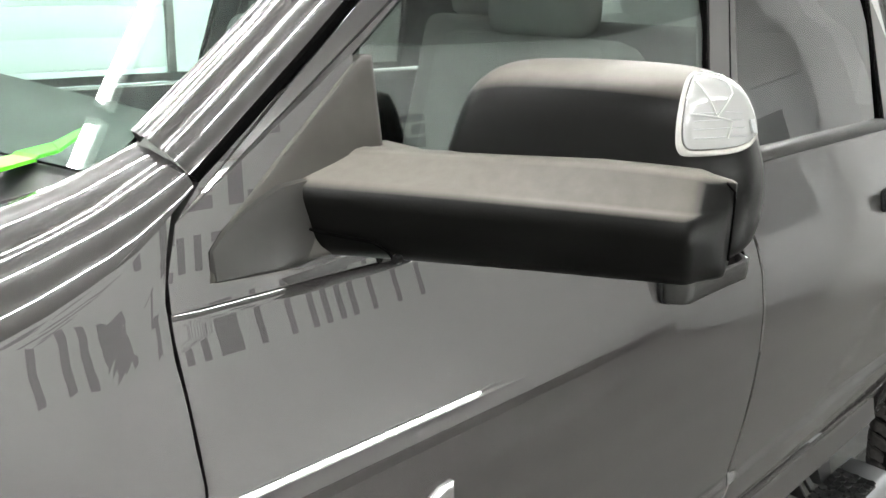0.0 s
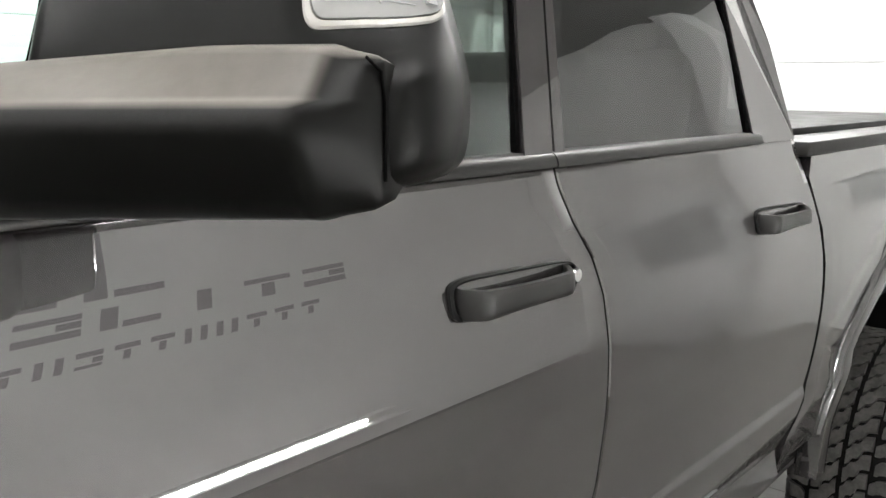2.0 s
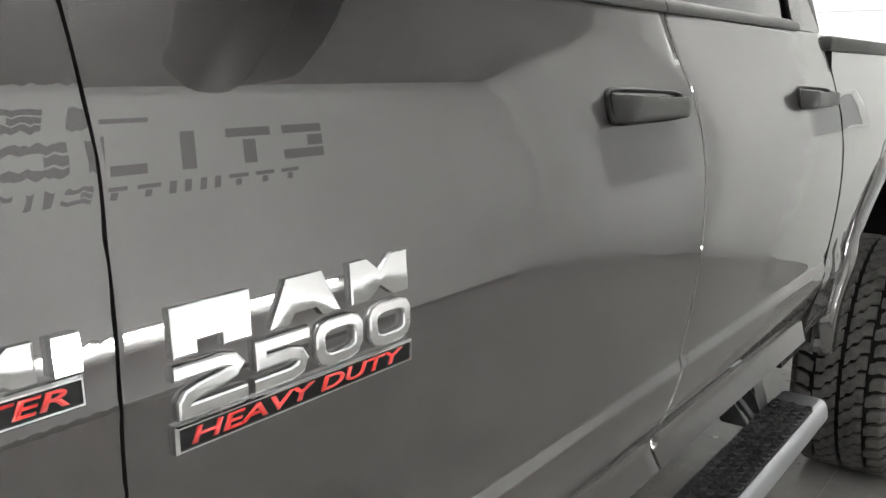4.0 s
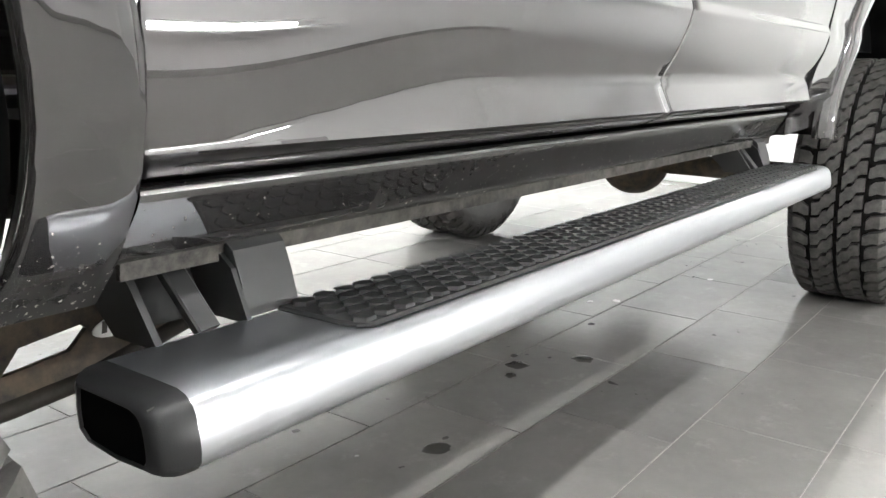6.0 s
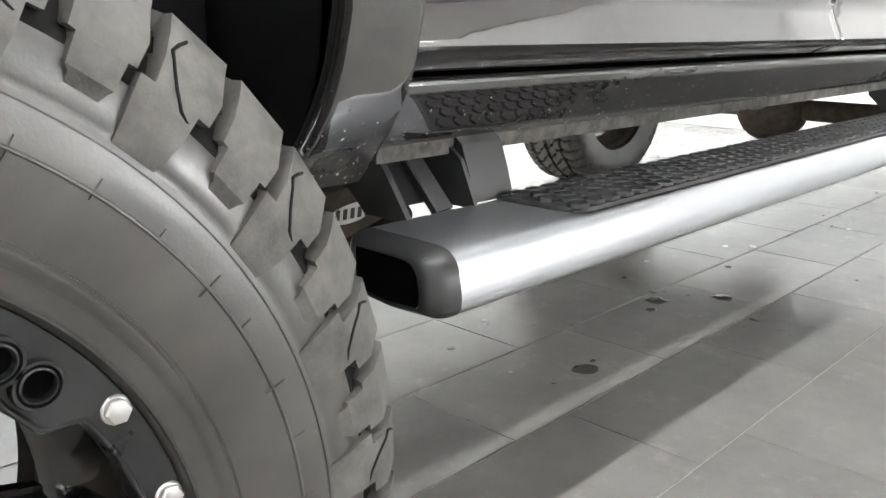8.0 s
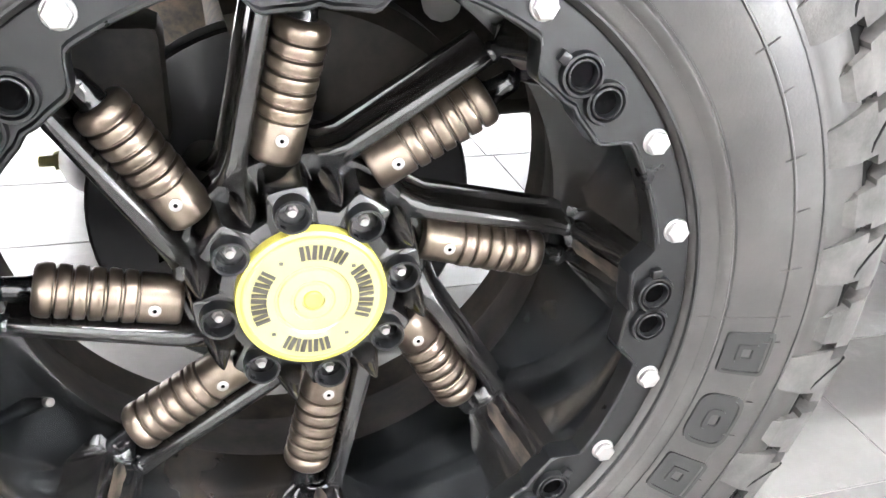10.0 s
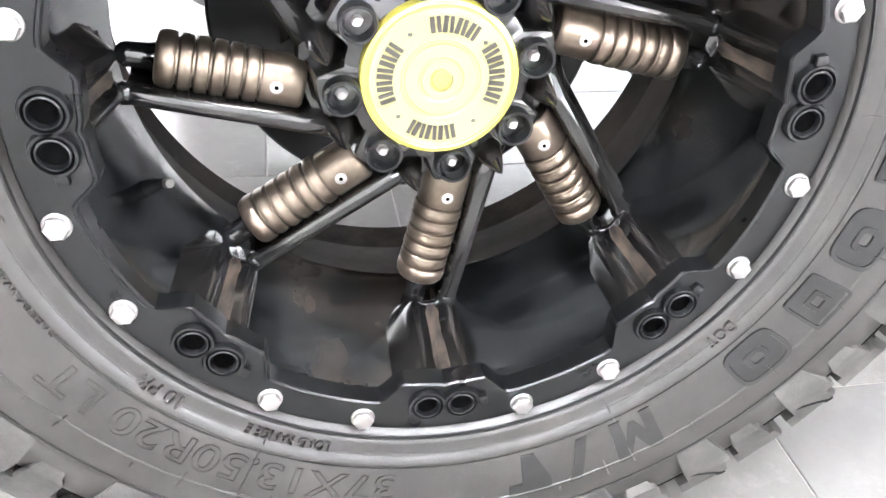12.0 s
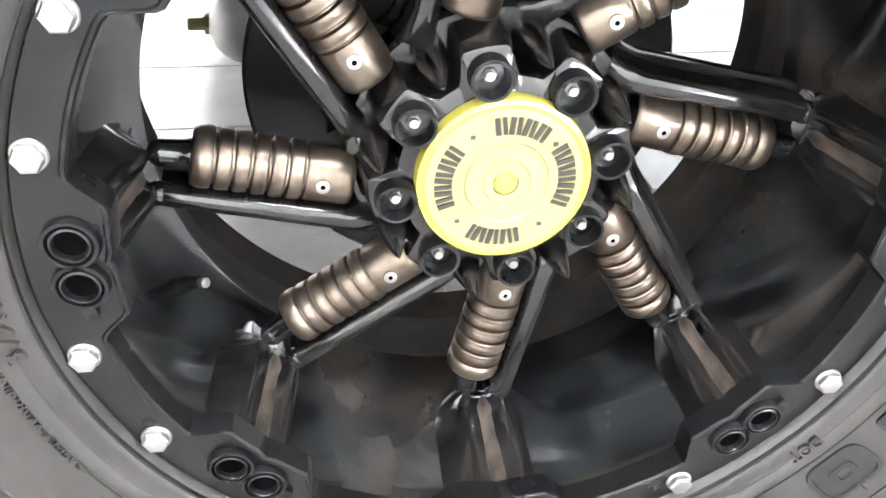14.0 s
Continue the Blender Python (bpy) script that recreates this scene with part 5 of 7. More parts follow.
prism(bm, [(-0.005, -0.008), (0.005, -0.008), (0.005, 0.008), (-0.005, 0.008)], 0, 0.002, lambda a, b, h: on_shell(mir(0.328 + a * 0.5, -0.075 - a, 1.832 + b), 0.0068 + h))
part("lamp_window", bm, M_PANE, head, "grey square in the lamp lens", smooth=False)

# ------------------------------------------------ running board
SX0, SX1 = 0.589, 2.755
bm = bmesh.new()
sec = [(0.088, 0.600), (0.086, 0.604), (0.02, 0.604), (-0.014, 0.6035), (-0.025, 0.6005), (-0.0325, 0.5945), (-0.0375, 0.5860), (-0.0405, 0.572), (-0.0425, 0.556), (-0.0415, 0.546), (-0.036, 0.5395), (0.02, 0.537), (0.070, 0.541), (0.086, 0.552), (0.089, 0.575)]
xs = [SX0, SX0 + 0.002] + list(np.linspace(SX0 + 0.02, SX1 - 0.03, 20)) + [SX1]
rings = []
for x in xs:
    rings.append([Vector((x, y, z)) for y, z in sec])
rings_to_faces(bm, rings, True, (True, True))
board = part("running_board", bm, M_ALU, truck, "brushed aluminium running board", angle=50)
bm = bmesh.new()
cy, cz, x = 0.024, 0.5705, SX0
rings = []
for f, d in ((0.97, 0.006), (0.97, 0.0016), (1.004, 0.0008), (1.008, -0.002), (1.0, -0.014), (0.98, -0.020), (0.92, -0.028), (0.83, -0.034), (0.76, -0.0362), (0.72, -0.0365), (0.695, -0.0340), (0.3, -0.0335)):
    rings.append([Vector((x + d, cy + 0.006 * (1 - f) + (y - cy) * f, cz + (z - cz) * f)) for y, z in sec])
rings_to_faces(bm, rings, True, (True, True))
end_cap = part("end_cap", bm, M_CAP, board, "black plastic end cap", angle=28)
bm = bmesh.new()
rings_to_faces(bm, [[Vector((x - 0.0342, cy + 0.002 + (y - cy) * f, cz + (z - cz) * f)) for y, z in sec] for f in (0.685, 0.3)], True, (False, True))
part("cap_face", bm, M_GAP, end_cap, "matt black recessed face", smooth=False)
rnd = random.Random(21)
for k in range(7):
    bm = bmesh.new()
    yy = 0.076 - k * 0.0165 + rnd.uniform(-0.003, 0.003)
    g = rnd.uniform(0.0, 0.3)
    p = Vector((x - 0.0340 + 0.008 * g, yy, cz + 0.0265 + 0.004 * g))
    q = p + Vector((0.0075, -0.002 - 0.002 * rnd.random(), 0.0042)) * rnd.uniform(0.4, 1.0)
    bar(bm, p, q, 0.0016, 0.0008, (-1, 0, 1))
    part("scratch", bm, M_STEEL, end_cap, "pale scratch")
# rubber tread: a pad with rows of raised hexagons
TX0, TX1, TY0, TY1 = 0.797, 2.660, -0.027, 0.087
bm = bmesh.new()
prism(bm, [(TX0 + 0.02, TY0), (TX1 - 0.02, TY0), (TX1, TY0 + 0.016), (TX1, TY1), (TX0 - 0.005, TY1), (TX0 - 0.002, TY0 + 0.03), (TX0 + 0.006, TY0 + 0.01)], 0.603, 0.6085, bevel=0.003)
part("tread_pad", bm, M_PAD, board, "black rubber step pad with hexagon tread", smooth=False)
verts, faces = [], []
R = 0.0160
rows_y = [TY0 + 0.0140 + k * 0.0215 for k in range(5)]
for i, yy in enumerate(rows_y):
    x = TX0 + 0.020 + (0.016 if i % 2 else 0)
    while x < TX1 - 0.016:
        b = len(verts)
        hexa = [(x + 0.97 * R * math.cos(t), yy + 0.80 * R * math.sin(t)) for t in (math.pi / 3 * k for k in range(6))]
        for f, z in ((1.0, 0.6080), (0.95, 0.6122), (0.88, 0.6132)):
            verts += [(x + (a - x) * f, yy + (c - yy) * f, z) for a, c in hexa]
        for o in (0, 6):
            faces += [(b + o + k, b + o + (k + 1) % 6, b + o + 6 + (k + 1) % 6, b + o + 6 + k) for k in range(6)]
        faces.append(tuple(b + 12 + k for k in range(6)))
        x += 0.032
me = bpy.data.meshes.new("hexagon_tread")
me.from_pydata(verts, [], faces)
me.materials.append(M_PAD)
ob = new("hexagon_tread", me)
ob.parent = board
tagged(ob, kind="stuff")


def bracket(x):
    bm = bmesh.new()
    to_ = lambda a, b, h: Vector((h, a, b))
    prism(bm, [(0.080, 0.600), (0.150, 0.600), (0.190, 0.635), (0.200, 0.70), (0.165, 0.70), (0.120, 0.655)], x + 0.026, x + 0.034, to_)
    prism(bm, [(0.080, 0.600), (0.150, 0.600), (0.190, 0.635), (0.200, 0.70), (0.165, 0.70), (0.105, 0.655)], x + 0.134, x + 0.140, to_)
    prism(bm, [(0.150, 0.600), (0.158, 0.600), (0.208, 0.70), (0.200, 0.70)], x + 0.030, x + 0.138, to_)
    bar(bm, (x + 0.092, 0.092, 0.602), (x + 0.078, 0.172, 0.70), 0.028, 0.012, (0, -1, 1), 0.002)
    br = part("step_bracket", bm, M_STEP, truck, "black steel step bracket", smooth=False)
    bm = bmesh.new()
    rings_to_faces(bm, [[Vector((x + a, y, z)) for y, z in ((0.088, 0.605), (0.098, 0.640), (0.110, 0.672), (0.120, 0.680), (0.165, 0.682), (0.175, 0.61))] for a in (0.141, 0.146, 0.205, 0.212)], True, (True, True))
    part("bracket_cover", bm, M_STEP, br, "black plastic bracket cover", angle=30)


bracket(0.612)
bracket(2.40)

# ------------------------------------------------ wheels
WZ = 0.455
BOLT_R, PADS = 0.260, 8


def polar(r, deg, y):
    t = radians(deg)
    return Vector((r * math.cos(t), y, r * math.sin(t)))


def tyre_mesh():
    bm = bmesh.new()
    prof = [(0.262, -0.080), (0.270, -0.099), (0.274, -0.1075), (0.279, -0.1100), (0.286, -0.1102), (0.2900, -0.1125), (0.2945, -0.1160), (0.2965, -0.1160), (0.2985, -0.1140), (0.310, -0.1170), (0.330, -0.1205), (0.3405, -0.1216), (0.3413, -0.1228), (0.3425, -0.1228), (0.3433, -0.1218), (0.355, -0.1222), (0.3640, -0.1214), (0.3690, -0.1205), (0.3715, -0.1196), (0.3740, -0.1204), (0.3840, -0.1200), (0.396, -0.1180), (0.404, -0.1140), (0.412, -0.1060), (0.424, -0.0980), (0.437, -0.0880), (0.442, -0.080), (0.4445, -0.06), (0.4460, 0.0), (0.4465, 0.051), (0.4460, 0.10), (0.4445, 0.162), (0.442, 0.184), (0.435, 0.200), (0.425, 0.213), (0.40, 0.225), (0.35, 0.222), (0.30, 0.214), (0.275, 0.208), (0.262, 0.19)]
    lathe(bm, prof, 144)
    return bm


def tread_mesh():
    """Lugs of the tread: two staggered rows of hooked blocks and shoulder lugs that step down the sidewall."""
    RT, RB, C = 0.460, 0.443, 0.051
    arc = RT * radians(7.5)
    bm = bmesh.new()

    def pt(a, w, r):
        t = a / RT
        return Vector((r * math.cos(t), C + w, r * math.sin(t)))

    # foot and head of a centre block run along the same stepped line, so the blocks interlock
    step = [(0.000, -0.080), (0.002, -0.064), (0.006, -0.053), (0.024, -0.047), (0.034, -0.038), (0.037, -0.024), (0.054, -0.016), (0.062, -0.006)]
    left = step + [(a + arc - 0.0125, w - 0.003) for a, w in reversed(step)]
    for k in range(48):
        a0 = k * arc
        j = 0.003 * math.sin(k * 2.1)
        for sgn, sh in ((1, 0.0), (-1, 0.030)):
            poly = [(a0 + sh + a, w) for a, w in left]
            if sgn < 0:
                poly = [(a0 + sh + arc - a, -w) for a, w in left]
            ca, cw = np.mean(poly, axis=0)
            rings_to_faces(bm, [[pt(a, w, RB) for a, w in poly], [pt(ca + (a - ca) * 0.955, cw + (w - cw) * 0.97, RT - 0.0012) for a, w in poly], [pt(ca + (a - ca) * 0.93, cw + (w - cw) * 0.95, RT) for a, w in poly]], True, (False, True))
        # shoulder lugs, long and short by turns
        for side in (-1, 1):
            sh = 0.0 if side < 0 else arc * 0.5
            long_ = k % 2 == 0
            a1, a2 = a0 + sh + 0.006, a0 + sh + arc - 0.005
            end_r = 0.366 if long_ else 0.381
            lo_, hi_ = (0.010, 0.008) if long_ else (0.006, -0.008)
            st = [  # across, radius, start and end of the lug round the tyre
                (0.090 if long_ else 0.098, RT, a1 + 0.020, a2 + 0.006), (0.104, RT, a1 + 0.012, a2 + 0.006), (0.110, RT, a1 + 0.006, a2 + 0.002), (0.125, RT - 0.001, a1 + 0.003, a2 - 0.003), (0.141, RT - 0.003, a1, a2),
                (0.151, RT - 0.014, a1 + 0.001, a2), (0.166, 0.427, a1 + 0.002, a2 - 0.002), (0.1705, 0.4105, a1 + 0.003, a2 - 0.003),
                (0.1708, 0.4100, a1 + 0.003 + lo_, a2 + hi_), (0.1745, 0.392, a1 + 0.004 + lo_, a2 - 0.001 + hi_),
                (0.1732, end_r + 0.008, a1 + 0.006 + lo_, a2 - 0.005 + hi_),
                (0.1708, end_r + 0.002, a1 + 0.008 + lo_, a2 - 0.007 + hi_),
            ]
            rows = []
            for w, r, b0, b1 in st:
                if r < 0.43:
                    b0, b1 = b0 - 0.003, b1 + 0.003
                dn = 0.018 if r > 0.445 else 0.0
                di = 0.0 if r > 0.445 else (0.024 if r > 0.40 else 0.017)
                rows.append([pt(b0, side * (w - di), r - dn), pt(b0 + 0.0015, side * w, r), pt(b1 - 0.0015, side * w, r), pt(b1, side * (w - di), r - dn)])
            rings_to_faces(bm, rows, False)
            for row in (rows[0], rows[-1]):
                bm.faces.new([bm.verts.new(p) for p in row])
    return bm


def flatten(bm):
    """The tyre rests on the floor."""
    for q in bm.verts:
        if q.co.z < -WZ + 0.001:
            q.co.z = -WZ + 0.001


def mould_lines():
    """Fine raised lines: short radial ties across the sidewall, in two rings."""
    bm = bmesh.new()
    rr = [0.279, 0.286, 0.2945, 0.2985, 0.310, 0.330, 0.342, 0.355, 0.368]
    yy = [-0.110, -0.1102, -0.1160, -0.1140, -0.1170, -0.1205, -0.1228, -0.1222, -0.1210]
    rnd = random.Random(8)
    for k in range(48):
        a = k * 360 / 48 + rnd.uniform(-2.5, 2.5)
        spans = [(0.3435, rnd.uniform(0.349, 0.353))]
        if k % 8 == 0:
            spans.append((0.279, 0.3415))
        elif k % 2:
            spans.append((rnd.uniform(0.334, 0.338), 0.3415))
        for r0, r1 in spans:
            n = max(2, int((r1 - r0) / 0.006))
            rows = []
            for j in range(n + 1):
                r = r0 + (r1 - r0) * j / n
                y = float(np.interp(r, rr, yy))
                h = 0.0007 / r * 57.3
                rows.append([polar(r, a - h, y + 0.001), polar(r, a - h * 0.5, y - 0.0008), polar(r, a + h * 0.5, y - 0.0008), polar(r, a + h, y + 0.001)])
            rings_to_faces(bm, rows, False)
    return bm


def sipe_mesh():
    """Thin curved cuts across the long shoulder lugs."""
    bm = bmesh.new()
    arc = 0.460 * radians(7.5)
    for k in range(0, 48, 2):
        a0 = k * arc
        for side, sh in ((-1, 0.0), (1, arc * 0.5)):
            pts = []
            for a, w, r in ((0.012, 0.1712, 0.4030), (0.020, 0.1716, 0.4060), (0.030, 0.1690, 0.4160), (0.038, 0.1662, 0.4265), (0.041, 0.1618, 0.4335), (0.037, 0.1570, 0.4400), (0.032, 0.1520, 0.4455)):
                t = (a0 + sh + a + 0.010) / 0.460
                pts.append(Vector((r * math.cos(t), 0.051 + side * w, r * math.sin(t))))
            tube(bm, pts, 0.0012, 5)
    return bm


SIPES = mesh("sipe", sipe_mesh(), M_GROOVE_SHADE, angle=30)
MOULD = mesh("mould_relief", mould_lines(), M_RUBBER, angle=30)
RIBS = []
for r, y, w in ((0.2745, -0.1075, 0.0016), (0.2885, -0.1110, 0.0006), (0.3000, -0.1143, 0.0005), (0.3655, -0.1212, 0.0007)):
    bm = bmesh.new()
    lathe(bm, [(r - w, y + 0.002), (r - w * 0.6, y - 0.0006), (r + w * 0.6, y - 0.0006), (r + w, y + 0.002)], 144)
    RIBS.append(mesh("sidewall_rib", bm, M_LETTER, angle=30))
bm = tyre_mesh()
flatten(bm)
TYRE = mesh("tyre", bm, M_RUBBER, angle=40)
bm = tread_mesh()
flatten(bm)
TREAD = mesh("tread", bm, M_TREAD, angle=25)
# band over the carcass, coloured near black for the shade between lugs
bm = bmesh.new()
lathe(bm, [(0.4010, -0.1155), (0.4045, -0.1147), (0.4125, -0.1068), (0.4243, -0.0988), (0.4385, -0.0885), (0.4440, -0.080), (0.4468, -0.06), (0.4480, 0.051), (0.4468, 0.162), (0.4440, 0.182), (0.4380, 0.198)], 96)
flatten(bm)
GROOVE_SHADE = mesh("tread_base", bm, M_GROOVE_SHADE, angle=40)

# barrel of the rim, hub and spoke roots
bm = bmesh.new()
lathe(bm, [(0.268, -0.092), (0.262, -0.0975), (0.257, -0.0960), (0.2535, -0.088), (0.2490, -0.060), (0.2450, -0.030), (0.2405, 0.005), (0.2360, 0.035), (0.2325, 0.058), (0.2318, 0.064)], 128)
BARREL_OUT = mesh("barrel", bm, M_RIM, angle=30)
bm = bmesh.new()
lathe(bm, [(0.2318, 0.063), (0.2335, 0.0665), (0.2400, 0.075), (0.2440, 0.100), (0.2520, 0.130), (0.2590, 0.150), (0.2600, 0.1535), (0.2640, 0.1535), (0.2680, 0.190), (0.262, 0.197), (0.262, -0.05), (0.268, -0.092)], 128)
BARREL_IN = mesh("inner_barrel", bm, M_BARREL, angle=30)


def ring_mesh():
    """Beadlock ring: a flat band with eight lobed pads towards the hub."""
    bm = bmesh.new()
    n = 360
    inner, outer = [], []
    for k in range(n):
        d = (k * 360 / n) % 45
        d = d - 45 if d > 22.5 else d
        ad = abs(d)
        g = min(1.0, max(0.0, (12.6 - ad) / 4.6))
        g = g * g * (3 - 2 * g)
        r = 0.2425 - 0.0200 * g + 0.0022 * max(0.0, 1 - ad / 1.8)
        inner.append((r, k * 360 / n))
        outer.append((0.2705, k * 360 / n))
    rings = []
    for src, dr, y in ((outer, 0.0, -0.090), (outer, 0.0, -0.0985), (outer, -0.0015, -0.100), (inner, 0.0045, -0.100), (inner, 0.003, -0.1022), (inner, 0.0012, -0.1022), (inner, 0.0, -0.1005), (inner, -0.0005, -0.084)):
        rings.append([polar(r + dr, a, y) for r, a in src])
    rings_to_faces(bm, rings, True)
    return bm


RING = mesh("beadlock_ring", ring_mesh(), M_RING, angle=28)


def eyelet_mesh():
    """A raised double-walled eyelet, at angle 0 of the ring."""
    bm = bmesh.new()
    c = polar(0.2435, 0, 0)
    prof = [(0.0152, -0.099), (0.0152, -0.1030), (0.0143, -0.1052), (0.0124, -0.1052), (0.0116, -0.1030), (0.0112, -0.1022), (0.0106, -0.1048), (0.0094, -0.1054), (0.0086, -0.1040), (0.0083, -0.1004)]
    rings_to_faces(bm, [[c + Vector((r * math.cos(t), y, r * math.sin(t))) for t in (2 * math.pi * k / 28 for k in range(28))] for r, y in prof], True)
    return bm


EYELET = mesh("eyelet", eyelet_mesh(), M_RING, angle=30)
bm = bmesh.new()
lathe(bm, [(0.0001, -0.1006), (0.0085, -0.1006)], 24)
for q in bm.verts:
    q.co += polar(0.2435, 0, 0)
EYE_HOLE = mesh("eyelet_hole", bm, M_GAP)
bm = bmesh.new()
c = polar(0.2435, 0, -0.101)
box(bm, c - Vector((0.004, 0.004, 0.0035)), c + Vector((0.004, 0.003, 0.0035)), 0.001)
KEY = mesh("eyelet_key", bm, M_RING)
bm = bmesh.new()
prof = [(0.0094, -0.098), (0.0094, -0.1008), (0.0088, -0.1016), (0.0078, -0.1016), (0.0074, -0.1052), (0.0064, -0.1066), (0.003, -0.1072)]
rings = []
for i, (r, y) in enumerate(prof):
    n = 24
    rings.append([Vector((r * (1 if i < 4 else 1.0 / max(math.cos((t % (math.pi / 3)) - math.pi / 6), 0.86)) * math.cos(t), y, r * (1 if i < 4 else 1.0 / max(math.cos((t % (math.pi / 3)) - math.pi / 6), 0.86)) * math.sin(t))) for t in (2 * math.pi * k / n for k in range(n))])
rings_to_faces(bm, rings, True, (False, True))
BOLT = mesh("bolt", bm, M_BOLT, angle=25)


def grip_mesh():
    """A bronze ribbed grip along x from 0 to its length."""
    bm = bmesh.new()
    st = [(0.0, 0.0172), (0.0015, 0.0186), (0.004, 0.0192), (0.0300, 0.0194), (0.0312, 0.0188), (0.0316, 0.0168)]
    for k in range(5):
        x = 0.0328 + k * 0.0114
        st += [(x, 0.0168), (x + 0.0004, 0.0192), (x + 0.0014, 0.0200), (x + 0.0028, 0.0197), (x + 0.0042, 0.0203), (x + 0.0080, 0.0203), (x + 0.0092, 0.0198), (x + 0.0098, 0.0186), (x + 0.0101, 0.0168)]
    st += [(0.0900, 0.0168), (0.0904, 0.0192), (0.0920, 0.0205), (0.0965, 0.0207), (0.1005, 0.0200), (0.1030, 0.0182), (0.1040, 0.0150), (0.1042, 0.010)]
    rings = [[Vector((x, -r * math.cos(t), r * math.sin(t))) for t in (2 * math.pi * j / 28 for j in range(28))] for x, r in st]
    rings_to_faces(bm, rings, True, (True, True))
    return bm


GRIP = mesh("grip", grip_mesh(), M_BRONZE, angle=40)
bm = bmesh.new()
tube(bm, [(0.0205, -0.0180, 0.0), (0.0205, -0.0197, 0.0), (0.0205, -0.0200, 0.0)], [0.0047, 0.0047, 0.0040], 16)
SCREW = mesh("grip_screw", bm, M_BOLT, angle=30)
bm = bmesh.new()
tube(bm, [(0.0205, -0.0175, 0.0), (0.0205, -0.01955, 0.0)], [0.0055, 0.0055], 20)
RECESS = mesh("screw_recess", bm, M_BRONZE, angle=30)
bm = bmesh.new()
tube(bm, [(0.0205, -0.0196, 0.0), (0.0205, -0.02015, 0.0)], [0.0018, 0.0018], 6)
SOCKET_HOLE = mesh("screw_hole", bm, M_GAP, angle=30)

# one spoke's black metal: a deep rail, the ball end of the grip, and a two-ridged column on the wall of the rim
bm = bmesh.new()


def rail(p0, p1):
    """A fin with a rounded crest and a stepped foot."""
    q = (p1 - p0).normalized()
    up = Vector((0, -1, 0))
    side = q.cross(up).normalized()
    half = [(0.0, 0.0), (0.0035, -0.0004), (0.0060, -0.0020), (0.0074, -0.0050), (0.0080, -0.0100), (0.0090, -0.0240), (0.0098, -0.0260), (0.0135, -0.0275), (0.0140, -0.0300), (0.0120, -0.0420)]
    sec = half + [(-a, b) for a, b in reversed(half[1:])]
    rings = []
    for f, s, d in ((-0.06, 1.75, 0.010), (0.0, 1.30, 0.004), (0.10, 1.06, 0.0), (0.5, 1.0, 0.0), (0.94, 0.95, 0.0), (1.0, 0.88, 0.001)):
        p = p0.lerp(p1, f)
        rings.append([p + side * a * s + up * (b - d) for a, b in sec])
    rings_to_faces(bm, rings, True, (True, True))


rail(polar(0.0955, 31.0, -0.004), polar(0.2185, 5.2, -0.004))
ball = polar(0.2125, -2.2, 0.0065)
tube(bm, [polar(0.188, -0.6, 0.0088), polar(0.1965, -1.4, 0.0084), polar(0.199, -1.6, 0.0082), polar(0.206, -1.9, 0.0075), ball], [0.0110, 0.0110, 0.0096, 0.0092, 0.0088], 18)
bmesh.ops.create_uvsphere(bm, u_segments=18, v_segments=10, radius=0.0090, matrix=Matrix.Translation(ball))
bmesh.ops.create_uvsphere(bm, u_segments=18, v_segments=10, radius=0.0086, matrix=Matrix.Translation(polar(0.2185, 5.2, 0.0045)))
# column: from the knobs forward to the ring, two ridges with a valley between
rings = []
for y, ridge, foot, spread in ((0.050, 0.2350, 0.2350, 0.66), (0.026, 0.2350, 0.2385, 0.72), (0.014, 0.2280, 0.2400, 0.80), (0.006, 0.2200, 0.2410, 0.88), (0.000, 0.2185, 0.2418, 0.94), (-0.008, 0.2203, 0.2428, 1.0), (-0.030, 0.2262, 0.2455, 1.0), (-0.060, 0.2335, 0.2495, 1.0), (-0.090, 0.2405, 0.2545, 1.0)):
    row = []
    for d, h in ((-9.2, -0.15), (-8.3, 0.04), (-6.9, 0.30), (-5.3, 0.66), (-4.4, 0.82), (-3.4, 0.95), (-2.4, 1.0), (-1.4, 0.95), (-0.5, 0.84), (0.4, 0.76), (1.6, 0.74), (2.7, 0.80), (3.6, 0.92), (4.6, 1.0), (5.4, 1.0), (6.2, 0.93), (6.8, 0.80), (7.4, 0.45), (8.0, 0.10), (8.8, -0.15)):
        row.append(polar(foot + (ridge - foot) * h, 1.5 + (d - 1.5) * (spread if abs(d) > 3 else 1.0), y))
    rings.append(row)
rings_to_faces(bm, rings, False)
SPOKE = mesh("spoke", bm, M_WHEEL, angle=48)
bm = bmesh.new()
rings = []
for y, ridge, foot, w in ((0.002, 0.2188, 0.2418, 0.5), (-0.008, 0.2203, 0.2428, 1.3), (-0.030, 0.2262, 0.2455, 1.5), (-0.060, 0.2335, 0.2495, 1.3), (-0.089, 0.2403, 0.2543, 1.0)):
    rings.append([polar(foot + (ridge - foot) * h - 0.0004, 1.3 + d * w, y) for d, h in ((-1.2, 0.80), (-0.6, 0.765), (0.0, 0.75), (0.6, 0.755), (1.2, 0.79))])
rings_to_faces(bm, rings, False)
STREAK = mesh("dirt_streak", bm, M_STREAK, angle=60)

